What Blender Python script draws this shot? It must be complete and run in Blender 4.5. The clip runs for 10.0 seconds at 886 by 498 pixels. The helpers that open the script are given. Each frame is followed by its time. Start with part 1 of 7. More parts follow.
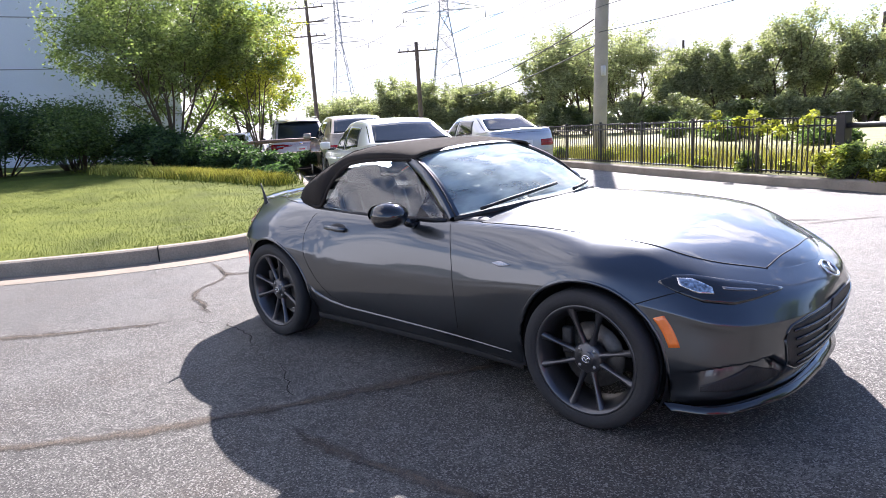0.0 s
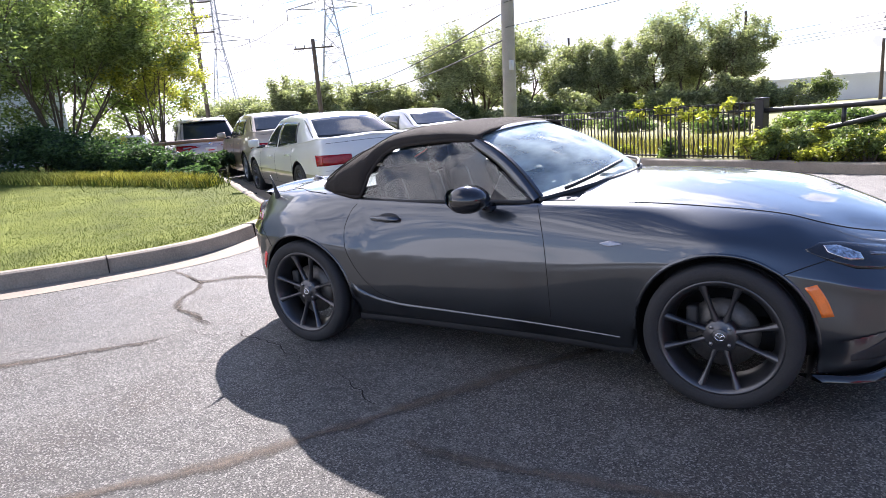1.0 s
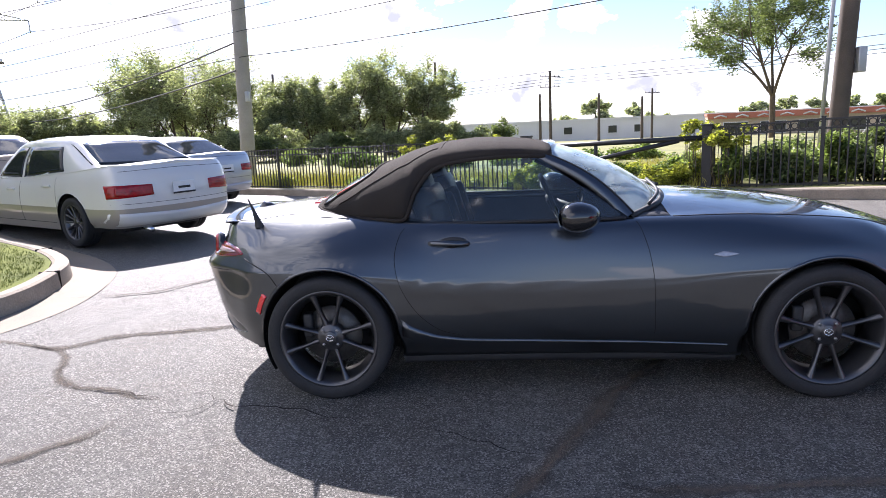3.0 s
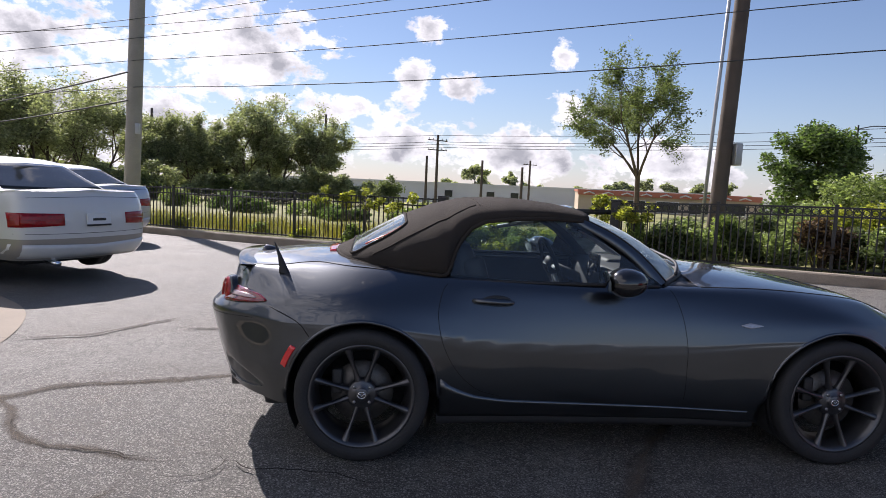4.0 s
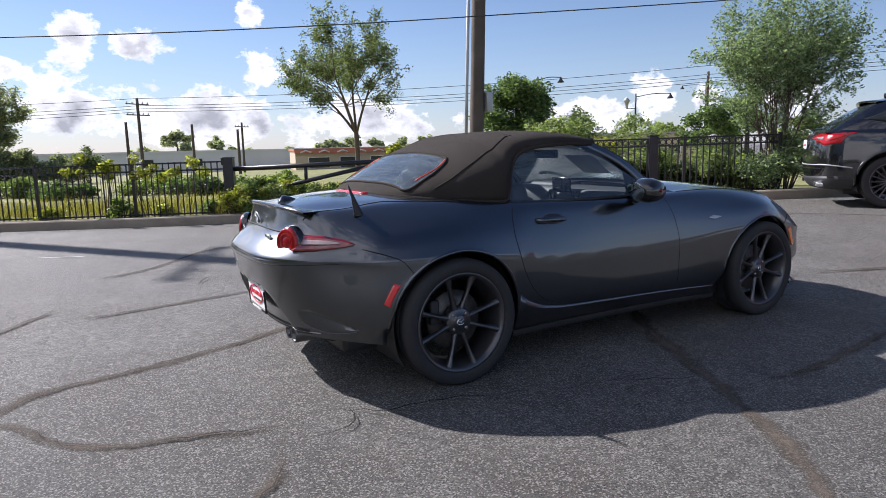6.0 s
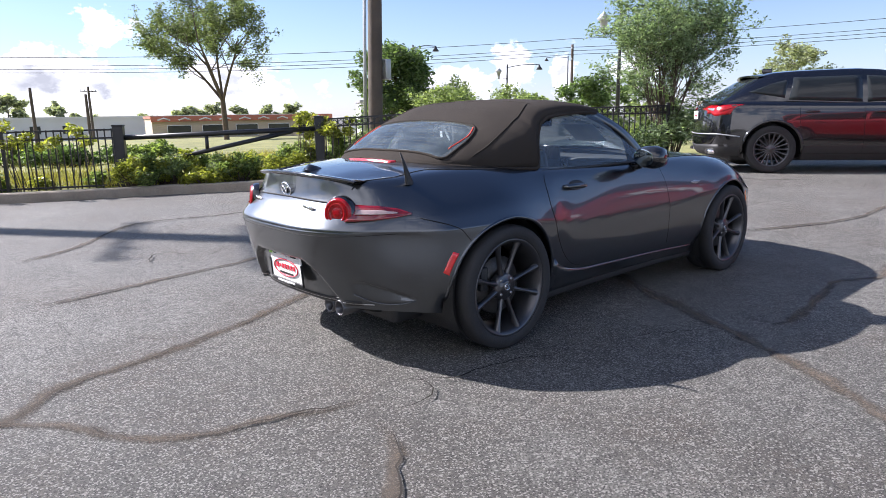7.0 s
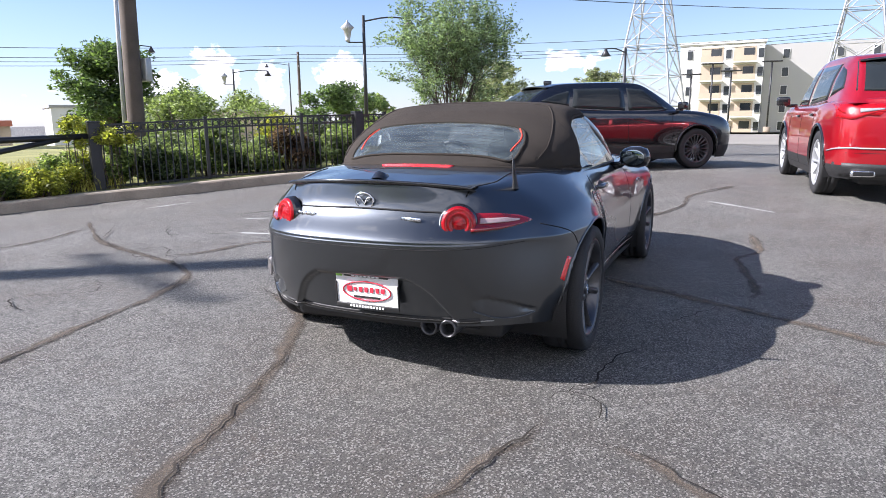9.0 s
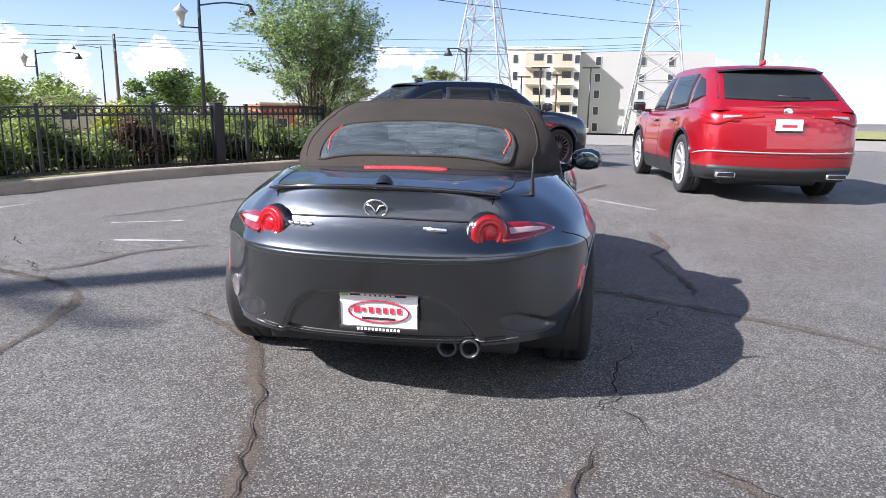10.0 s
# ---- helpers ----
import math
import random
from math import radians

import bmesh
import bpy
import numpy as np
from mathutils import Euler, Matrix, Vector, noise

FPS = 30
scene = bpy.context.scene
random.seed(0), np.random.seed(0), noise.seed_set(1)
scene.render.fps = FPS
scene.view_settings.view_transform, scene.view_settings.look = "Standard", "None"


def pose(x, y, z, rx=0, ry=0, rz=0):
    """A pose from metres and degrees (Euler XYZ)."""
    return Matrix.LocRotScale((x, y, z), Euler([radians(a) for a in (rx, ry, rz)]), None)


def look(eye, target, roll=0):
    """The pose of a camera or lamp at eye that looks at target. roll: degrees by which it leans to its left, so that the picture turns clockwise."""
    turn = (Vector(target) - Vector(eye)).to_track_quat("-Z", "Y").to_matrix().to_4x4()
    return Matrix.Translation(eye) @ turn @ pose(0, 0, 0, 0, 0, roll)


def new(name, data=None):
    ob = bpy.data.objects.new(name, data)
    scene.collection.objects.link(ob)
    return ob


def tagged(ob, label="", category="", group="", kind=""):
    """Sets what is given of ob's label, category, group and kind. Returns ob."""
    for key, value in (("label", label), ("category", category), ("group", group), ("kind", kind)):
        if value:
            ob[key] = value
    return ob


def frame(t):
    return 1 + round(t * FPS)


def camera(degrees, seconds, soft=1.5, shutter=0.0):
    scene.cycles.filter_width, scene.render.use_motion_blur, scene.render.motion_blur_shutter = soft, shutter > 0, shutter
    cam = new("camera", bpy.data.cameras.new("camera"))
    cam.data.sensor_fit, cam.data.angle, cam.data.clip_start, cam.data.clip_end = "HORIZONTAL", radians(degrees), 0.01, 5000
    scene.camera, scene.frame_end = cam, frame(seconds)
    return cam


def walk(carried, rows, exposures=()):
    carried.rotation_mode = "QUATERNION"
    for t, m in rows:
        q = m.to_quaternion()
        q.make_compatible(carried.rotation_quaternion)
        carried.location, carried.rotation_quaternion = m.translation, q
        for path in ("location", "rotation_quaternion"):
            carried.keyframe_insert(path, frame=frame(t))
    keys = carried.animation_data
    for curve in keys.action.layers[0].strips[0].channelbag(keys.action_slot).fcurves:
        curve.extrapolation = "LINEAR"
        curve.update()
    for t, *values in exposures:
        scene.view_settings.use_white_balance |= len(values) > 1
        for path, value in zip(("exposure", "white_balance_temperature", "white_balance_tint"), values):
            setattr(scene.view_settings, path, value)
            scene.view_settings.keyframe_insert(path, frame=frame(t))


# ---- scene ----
cam = camera(68.3, 10.0, soft=0.75)
PATH = [
    (0, (2.525, -3.166, 1.365), (1.196, -1.725, 0.968), -3.6),
    (0.5, (2.096, -3.403, 1.345), (0.856, -1.89, 0.926), -4.0),
    (1, (1.617, -3.533, 1.315), (0.547, -1.898, 0.893), -4.7),
    (1.5, (1.154, -3.673, 1.284), (0.275, -1.932, 0.84), -3.3),
    (2, (0.657, -3.739, 1.249), (-0.033, -1.899, 0.878), -1.1),
    (2.5, (0.198, -3.794, 1.31), (-0.248, -1.881, 0.934), -1.7),
    (3, (-0.248, -3.813, 1.304), (-0.463, -1.86, 0.934), -2.7),
    (3.2, (-0.414, -3.813, 1.306), (-0.525, -1.851, 0.933), -0.4),
    (4.3, (-1.306, -3.759, 1.288), (-0.973, -1.793, 1.137), 3.5),
    (4.5, (-1.463, -3.764, 1.258), (-1.009, -1.822, 1.109), 4.1),
    (5, (-1.881, -3.679, 1.232), (-1.247, -1.793, 1.028), -0.2),
    (5.5, (-2.314, -3.569, 1.19), (-1.409, -1.79, 1.062), -0.4),
    (5.7, (-2.494, -3.522, 1.163), (-1.554, -1.775, 0.91), -0.9),
    (6.8, (-3.331, -3.051, 1.132), (-2.125, -1.497, 0.769), -0.7),
    (7, (-3.457, -2.94, 1.154), (-2.156, -1.477, 0.745), -0.9),
    (7.5, (-3.792, -2.612, 1.126), (-2.361, -1.271, 0.731), -1.4),
    (8, (-4.053, -2.256, 1.144), (-2.455, -1.114, 0.762), -0.9),
    (8.5, (-4.191, -1.84, 1.132), (-2.537, -0.829, 0.641), -0.1),
    (9, (-4.299, -1.434, 1.142), (-2.506, -0.643, 0.745), -0.6),
    (9.5, (-4.287, -1.023, 1.141), (-2.392, -0.577, 0.681), -0.5),
    (10, (-4.248, -0.638, 1.151), (-2.315, -0.329, 0.743), 1.0),
]
EXPOSURE = [(0, 1.68, 6150, 21), (1.5, 1.66, 6150, 21), (3.2, 1.38, 6150, 21), (4.3, 0.5, 6400, 20), (4.7, 0.56, 6400, 20), (5.0, 0.88, 6200, 20), (5.4, 0.66, 6100, 18), (5.7, 0.63, 6050, 18), (6.8, 1.21, 6050, 18), (10, 1.31, 6000, 18)]
walk(cam, [(t, look(e, p, r)) for t, e, p, r in PATH], EXPOSURE)
from mathutils.bvhtree import BVHTree

# ---- world, sun, exposure ----
SUN = Vector((-0.47, 0.885, 0.74)).normalized()
SUN_EL = math.asin(SUN.z)
SUN_AZ = math.atan2(SUN.x, SUN.y)

world = bpy.data.worlds.new("sky")
scene.world = world
world.use_nodes = True
wn, wl = world.node_tree.nodes, world.node_tree.links
bg = wn["Background"]


def wnode(kind, **vals):
    n = wn.new(kind)
    for k, v in vals.items():
        n.inputs[k].default_value = v
    return n


def vmath(op, *ins):
    n = wn.new("ShaderNodeVectorMath")
    n.operation = op
    for i, v in enumerate(ins):
        if hasattr(v, "is_linked"):
            wl.new(v, n.inputs[i])
        else:
            n.inputs[i].default_value = v
    return n.outputs[0]


def smath(op, *ins):
    n = wn.new("ShaderNodeMath")
    n.operation = op
    for i, v in enumerate(ins):
        if hasattr(v, "is_linked"):
            wl.new(v, n.inputs[i])
        else:
            n.inputs[i].default_value = v
    return n.outputs[0]


sky = wn.new("ShaderNodeTexSky")
sky.sky_type = "NISHITA"
sky.sun_disc = False
sky.sun_elevation, sky.sun_rotation = SUN_EL, SUN_AZ
sky.air_density, sky.dust_density, sky.ozone_density = 1.0, 0.1, 2.6
tc = wn.new("ShaderNodeTexCoord")
sep = wn.new("ShaderNodeSeparateXYZ")
wl.new(tc.outputs["Generated"], sep.inputs[0])
way = vmath("MULTIPLY", tc.outputs["Generated"], (1.0, 1.0, 1.6))
cloud = wnode("ShaderNodeTexNoise", Scale=6.4, Detail=12.0, Roughness=0.6, Distortion=0.0)
above = wnode("ShaderNodeTexNoise", Scale=6.4, Detail=8.0, Roughness=0.5, Distortion=0.0)
wl.new(vmath("ADD", way, (2.3, 1.2, 0.35)), cloud.inputs["Vector"])
wl.new(vmath("ADD", way, (2.3, 1.2, 0.43)), above.inputs["Vector"])
# more cloud on the sun's side and low in the sky, clear blue away from it
dot = wn.new("ShaderNodeVectorMath")
dot.operation = "DOT_PRODUCT"
wl.new(tc.outputs["Generated"], dot.inputs[0])
dot.inputs[1].default_value = (-0.93, 0.34, -0.25)
bias = smath("MULTIPLY", dot.outputs["Value"], 0.20)
high = smath("MULTIPLY", smath("MAXIMUM", smath("SUBTRACT", sep.outputs[2], 0.20), 0.0), -0.30)
zenith = smath("MULTIPLY", smath("MAXIMUM", smath("SUBTRACT", sep.outputs[2], 0.45), 0.0), 0.30)
banks = smath("MULTIPLY", smath("MAXIMUM", smath("SUBTRACT", 0.17, sep.outputs[2]), 0.0), 0.95)
cover = smath("ADD", smath("ADD", smath("ADD", cloud.outputs["Fac"], bias), smath("ADD", high, zenith)), banks)
# single cumulus clouds by bearing and height in degrees: (bearing, height, half width, half height)
CUMULUS = [(-13.0, 10.0, 7.0, 4.8), (3.1, 12.8, 1.7, 1.0), (1.9, 8.4, 2.1, 1.7), (6.0, 8.2, 2.1, 1.1), (14.6, 11.0, 1.3, 1.0), (15.4, 6.6, 2.0, 1.4),
           (-4.5, 5.8, 3.4, 1.4), (0.8, 3.6, 5.0, 2.4), (10.0, 2.4, 7.0, 2.3), (23.0, 2.2, 8.0, 2.2), (42.0, 2.0, 5.0, 1.6), (47.8, 3.6, 2.0, 2.0), (52.0, 3.2, 1.3, 1.9), (58.2, 3.5, 2.0, 1.6),
           (-31.0, 8.5, 12.0, 4.6), (-50.0, 7.0, 14.0, 5.0), (-22.0, 3.0, 14.0, 4.2), (77.5, 4.4, 2.2, 0.9), (100.0, 3.0, 9.0, 1.6),
           # these two lie out of view, added so the roadster's tail mirrors white cloud
           (-102.0, 44.0, 38.0, 22.0), (-150.0, 30.0, 26.0, 13.0)]
bearing = smath("MULTIPLY", smath("ARCTAN2", sep.outputs[0], sep.outputs[1]), 57.296)
height = smath("MULTIPLY", smath("ARCSINE", sep.outputs[2]), 57.296)
spot = wn.new("ShaderNodeCombineXYZ")
wl.new(bearing, spot.inputs[0])
wl.new(height, spot.inputs[1])
heap = None
for ca, ce, cw, ch in CUMULUS:
    d = wn.new("ShaderNodeVectorMath")
    d.operation = "LENGTH"
    wl.new(vmath("MULTIPLY", vmath("SUBTRACT", spot.outputs[0], (ca, ce, 0.0)), (1 / cw, 1 / ch, 0.0)), d.inputs[0])
    near = smath("SUBTRACT", 1.0, d.outputs["Value"])
    heap = near if heap is None else smath("MAXIMUM", heap, near)
billow = wnode("ShaderNodeTexNoise", Scale=26.0, Detail=12.0, Roughness=0.62, Distortion=0.15)
wl.new(vmath("MULTIPLY", tc.outputs["Generated"], (1.0, 1.0, 1.5)), billow.inputs["Vector"])
lit = wnode("ShaderNodeTexNoise", Scale=26.0, Detail=7.0, Roughness=0.55, Distortion=0.15)
wl.new(vmath("ADD", vmath("MULTIPLY", tc.outputs["Generated"], (1.0, 1.0, 1.5)), (-0.004, 0.004, 0.015)), lit.inputs["Vector"])
heap = smath("ADD", heap, smath("MULTIPLY", smath("SUBTRACT", billow.outputs["Fac"], 0.49), 3.6))
# the open drift of cloud takes over higher up and to the sides
side = smath("MAXIMUM", smath("MULTIPLY", smath("SUBTRACT", height, 15.0), 0.05), smath("MULTIPLY", smath("SUBTRACT", smath("ABSOLUTE", smath("SUBTRACT", bearing, 25.0)), 78.0), 0.02))
drift = smath("ADD", cover, smath("MINIMUM", smath("SUBTRACT", side, 0.25), 0.0))
ramp = wn.new("ShaderNodeValToRGB")
ramp.color_ramp.elements[0].position, ramp.color_ramp.elements[1].position = 0.55, 0.595
wl.new(drift, ramp.inputs[0])
edge_in = wn.new("ShaderNodeMapRange")
edge_in.inputs[1].default_value, edge_in.inputs[2].default_value = 0.05, 0.42
wl.new(heap, edge_in.inputs[0])
cramp = wn.new("ShaderNodeValToRGB")
cramp.color_ramp.elements[0].position, cramp.color_ramp.elements[1].position = 0.50, 0.70
cramp.color_ramp.elements[0].color = (7.4, 7.4, 7.4, 1)
cramp.color_ramp.elements[1].color = (2.9, 3.0, 3.2, 1)
wl.new(smath("ADD", smath("ADD", smath("MULTIPLY", above.outputs["Fac"], 0.62), smath("MULTIPLY", lit.outputs["Fac"], 0.30)), smath("MULTIPLY", smath("MINIMUM", smath("MAXIMUM", heap, 0.0), 1.0), 0.15)), cramp.inputs[0])
mix = wn.new("ShaderNodeMix")
mix.data_type = "RGBA"
wl.new(smath("MAXIMUM", ramp.outputs[0], edge_in.outputs[0]), mix.inputs[0])
haze = wn.new("ShaderNodeMix")
haze.data_type = "RGBA"
wl.new(smath("MULTIPLY", smath("MAXIMUM", smath("SUBTRACT", 1.0, smath("MULTIPLY", sep.outputs[2], 6.0)), 0.0), 0.42), haze.inputs[0])
wl.new(vmath("MULTIPLY", sky.outputs[0], (0.66, 0.64, 0.66)), haze.inputs[6])
haze.inputs[7].default_value = (2.5, 3.3, 4.6, 1)
wl.new(haze.outputs[2], mix.inputs[6])
wl.new(cramp.outputs[0], mix.inputs[7])
# cloud and haze scatter more light near the sun
toward = wn.new("ShaderNodeVectorMath")
toward.operation = "DOT_PRODUCT"
wl.new(tc.outputs["Generated"], toward.inputs[0])
toward.inputs[1].default_value = tuple(SUN)
halo = smath("ADD", 1.0, smath("MULTIPLY", smath("POWER", smath("MAXIMUM", toward.outputs["Value"], 0.0), 30.0), 1.1))
lift = wn.new("ShaderNodeVectorMath")
lift.operation = "SCALE"
wl.new(mix.outputs[2], lift.inputs[0])
wl.new(halo, lift.inputs["Scale"])
wl.new(lift.outputs[0], bg.inputs[0])
bg.inputs[1].default_value = 0.102

sun = new("sun", bpy.data.lights.new("sun", "SUN"))
sun.data.energy, sun.data.angle, sun.data.color = 5.0, radians(0.55), (1.0, 0.95, 0.87)
sun.matrix_world = look(SUN * 50, (0, 0, 0))


# ---- materials ----
def mat(name, col, rough=0.5, metal=0.0, var=0.12, scale=6.0, fine=90.0, bump=0.0, coat=0.0, spec=0.5, col2=None, island=0.0, alpha_t=0.0, rvar=0.1):
    """A procedural surface: two scales of colour noise, uneven gloss and fine relief."""
    m = bpy.data.materials.new(name)
    m.use_nodes = True
    nt = m.node_tree
    n, l = nt.nodes, nt.links
    b = n["Principled BSDF"]
    b.inputs["Metallic"].default_value = metal
    b.inputs["Specular IOR Level"].default_value = spec
    b.inputs["Coat Weight"].default_value = coat
    b.inputs["Coat Roughness"].default_value = 0.025
    b.inputs["Coat IOR"].default_value = 1.58
    t = n.new("ShaderNodeTexCoord")
    a, f = n.new("ShaderNodeTexNoise"), n.new("ShaderNodeTexNoise")
    a.inputs["Scale"].default_value, a.inputs["Detail"].default_value = scale, 4
    f.inputs["Scale"].default_value, f.inputs["Detail"].default_value = fine, 3
    for q in (a, f):
        l.new(t.outputs["Object"], q.inputs["Vector"])
    c2 = col2 or col
    r = n.new("ShaderNodeValToRGB")
    r.color_ramp.elements[0].position, r.color_ramp.elements[1].position = 0.3, 0.7
    r.color_ramp.elements[0].color = (*[v * (1 - var) for v in col], 1)
    r.color_ramp.elements[1].color = (*[min(1, v * (1 + var)) for v in c2], 1)
    add = n.new("ShaderNodeMath")
    add.operation = "MULTIPLY_ADD"
    add.inputs[1].default_value = 0.45
    l.new(f.outputs["Fac"], add.inputs[0])
    half = n.new("ShaderNodeMath")
    half.operation = "MULTIPLY"
    half.inputs[1].default_value = 0.55
    l.new(a.outputs["Fac"], half.inputs[0])
    l.new(half.outputs[0], add.inputs[2])
    last = add.outputs[0]
    if island:
        g = n.new("ShaderNodeNewGeometry")
        o = n.new("ShaderNodeObjectInfo")
        s1 = n.new("ShaderNodeMath")
        s1.operation = "MULTIPLY_ADD"
        s1.inputs[1].default_value, s1.inputs[2].default_value = island, -island / 2
        l.new(g.outputs["Random Per Island"], s1.inputs[0])
        s2 = n.new("ShaderNodeMath")
        s2.operation = "ADD"
        l.new(s1.outputs[0], s2.inputs[0])
        l.new(last, s2.inputs[1])
        last = s2.outputs[0]
    l.new(last, r.inputs[0])
    l.new(r.outputs[0], b.inputs["Base Color"])
    mr = n.new("ShaderNodeMapRange")
    mr.inputs[3].default_value, mr.inputs[4].default_value = max(0.02, rough * (1 - rvar)), min(1, rough * (1 + rvar))
    l.new(a.outputs["Fac"], mr.inputs[0])
    l.new(mr.outputs[0], b.inputs["Roughness"])
    if bump:
        bp = n.new("ShaderNodeBump")
        bp.inputs["Strength"].default_value, bp.inputs["Distance"].default_value = min(1, bump), 0.004
        l.new(f.outputs["Fac"], bp.inputs["Height"])
        l.new(bp.outputs[0], b.inputs["Normal"])
    return m


def glass(name, col, rough=0.02, ior=1.45, weight=1.0, veil=0.0):
    """Thin tinted pane: see-through film mixed with a glossy face by Fresnel."""
    m = bpy.data.materials.new(name)
    m.use_nodes = True
    n, l = m.node_tree.nodes, m.node_tree.links
    n.clear()
    out = n.new("ShaderNodeOutputMaterial")
    tr, gl, mx, fr = n.new("ShaderNodeBsdfTransparent"), n.new("ShaderNodeBsdfGlossy"), n.new("ShaderNodeMixShader"), n.new("ShaderNodeFresnel")
    tr.inputs[0].default_value = (*col, 1)
    gl.inputs["Roughness"].default_value = rough
    gl.inputs[0].default_value = (weight, weight, weight, 1)
    fr.inputs[0].default_value = ior
    l.new(fr.outputs[0], mx.inputs[0])
    l.new(tr.outputs[0], mx.inputs[1])
    l.new(gl.outputs[0], mx.inputs[2])
    last = mx.outputs[0]
    # pale bluish diffuse layer painted over the pane for bright sky mirrored in it
    if veil:
        df, m2 = n.new("ShaderNodeBsdfDiffuse"), n.new("ShaderNodeMixShader")
        df.inputs[0].default_value = (0.66, 0.80, 0.80, 1)
        nz, ry = n.new("ShaderNodeTexNoise"), n.new("ShaderNodeMapRange")
        nz.inputs["Scale"].default_value, nz.inputs["Detail"].default_value = 5.0, 5.0
        ry.inputs[1].default_value, ry.inputs[2].default_value, ry.inputs[3].default_value, ry.inputs[4].default_value = 0.35, 0.65, veil * 0.6, veil * 1.4
        l.new(nz.outputs[0], ry.inputs[0])
        l.new(ry.outputs[0], m2.inputs[0])
        l.new(last, m2.inputs[1])
        l.new(df.outputs[0], m2.inputs[2])
        last = m2.outputs[0]
    l.new(last, out.inputs[0])
    return m





def tex(n, l, t, kind, scale, detail=4.0, rough=0.55):
    q = n.new(kind)
    q.inputs["Scale"].default_value = scale
    if kind == "ShaderNodeTexNoise":
        q.inputs["Detail"].default_value, q.inputs["Roughness"].default_value = detail, rough
    l.new(t.outputs["Object"], q.inputs["Vector"])
    return q


def mixc(n, l, fac, a, b, mode="MIX"):
    q = n.new("ShaderNodeMix")
    q.data_type, q.blend_type = "RGBA", mode
    for i, v in ((0, fac), (6, a), (7, b)):
        if hasattr(v, "is_linked"):
            l.new(v, q.inputs[i])
        elif i == 0:
            q.inputs[0].default_value = v
        else:
            q.inputs[i].default_value = (*v, 1)
    return q.outputs[2]


def step(n, l, v, lo, hi):
    q = n.new("ShaderNodeMapRange")
    q.inputs[1].default_value, q.inputs[2].default_value = lo, hi
    l.new(v, q.inputs[0])
    return q.outputs[0]


def make_asphalt(name, dark, light, chip, rough):
    """Worn asphalt: broad blotches, dark binder, pale chips of stone, pitted relief."""
    m = bpy.data.materials.new(name)
    m.use_nodes = True
    n, l = m.node_tree.nodes, m.node_tree.links
    b = n["Principled BSDF"]
    t = n.new("ShaderNodeTexCoord")
    big = tex(n, l, t, "ShaderNodeTexNoise", 0.35, 5)
    mid = tex(n, l, t, "ShaderNodeTexNoise", 2.6, 6, 0.65)
    rust = tex(n, l, t, "ShaderNodeTexNoise", 0.9, 6, 0.7)
    grit = tex(n, l, t, "ShaderNodeTexNoise", 95, 7, 0.85)
    stone = tex(n, l, t, "ShaderNodeTexVoronoi", 175)
    c = mixc(n, l, step(n, l, big.outputs["Fac"], 0.38, 0.60), dark, light)
    c = mixc(n, l, step(n, l, mid.outputs["Fac"], 0.44, 0.68), c, [v * 0.72 for v in dark])
    c = mixc(n, l, step(n, l, rust.outputs["Fac"], 0.46, 0.64), c, (0.135, 0.112, 0.092))
    fleck = tex(n, l, t, "ShaderNodeTexNoise", 17, 6, 0.75)
    c = mixc(n, l, step(n, l, fleck.outputs["Fac"], 0.36, 0.62), [v * 0.62 for v in dark], c)
    c = mixc(n, l, step(n, l, grit.outputs["Fac"], 0.42, 0.53), [v * 0.12 for v in dark], c)
    sr = n.new("ShaderNodeMath")
    sr.operation = "GREATER_THAN"
    sr.inputs[1].default_value = 0.83
    ss = n.new("ShaderNodeSeparateColor")
    l.new(stone.outputs["Color"], ss.inputs[0])
    l.new(ss.outputs[0], sr.inputs[0])
    c = mixc(n, l, sr.outputs[0], c, chip)
    l.new(c, b.inputs["Base Color"])
    b.inputs["Roughness"].default_value = rough
    b.inputs["Specular IOR Level"].default_value = 0.36
    bp = n.new("ShaderNodeBump")
    bp.inputs["Strength"].default_value, bp.inputs["Distance"].default_value = 1.0, 0.010
    l.new(grit.outputs["Fac"], bp.inputs["Height"])
    bp2 = n.new("ShaderNodeBump")
    bp2.inputs["Strength"].default_value, bp2.inputs["Distance"].default_value = 0.4, 0.004
    l.new(stone.outputs["Distance"], bp2.inputs["Height"])
    l.new(bp.outputs[0], bp2.inputs["Normal"])
    l.new(bp2.outputs[0], b.inputs["Normal"])
    return m


ASPHALT = make_asphalt("asphalt", (0.164, 0.157, 0.141), (0.268, 0.259, 0.234), (0.31, 0.298, 0.270), 0.68)


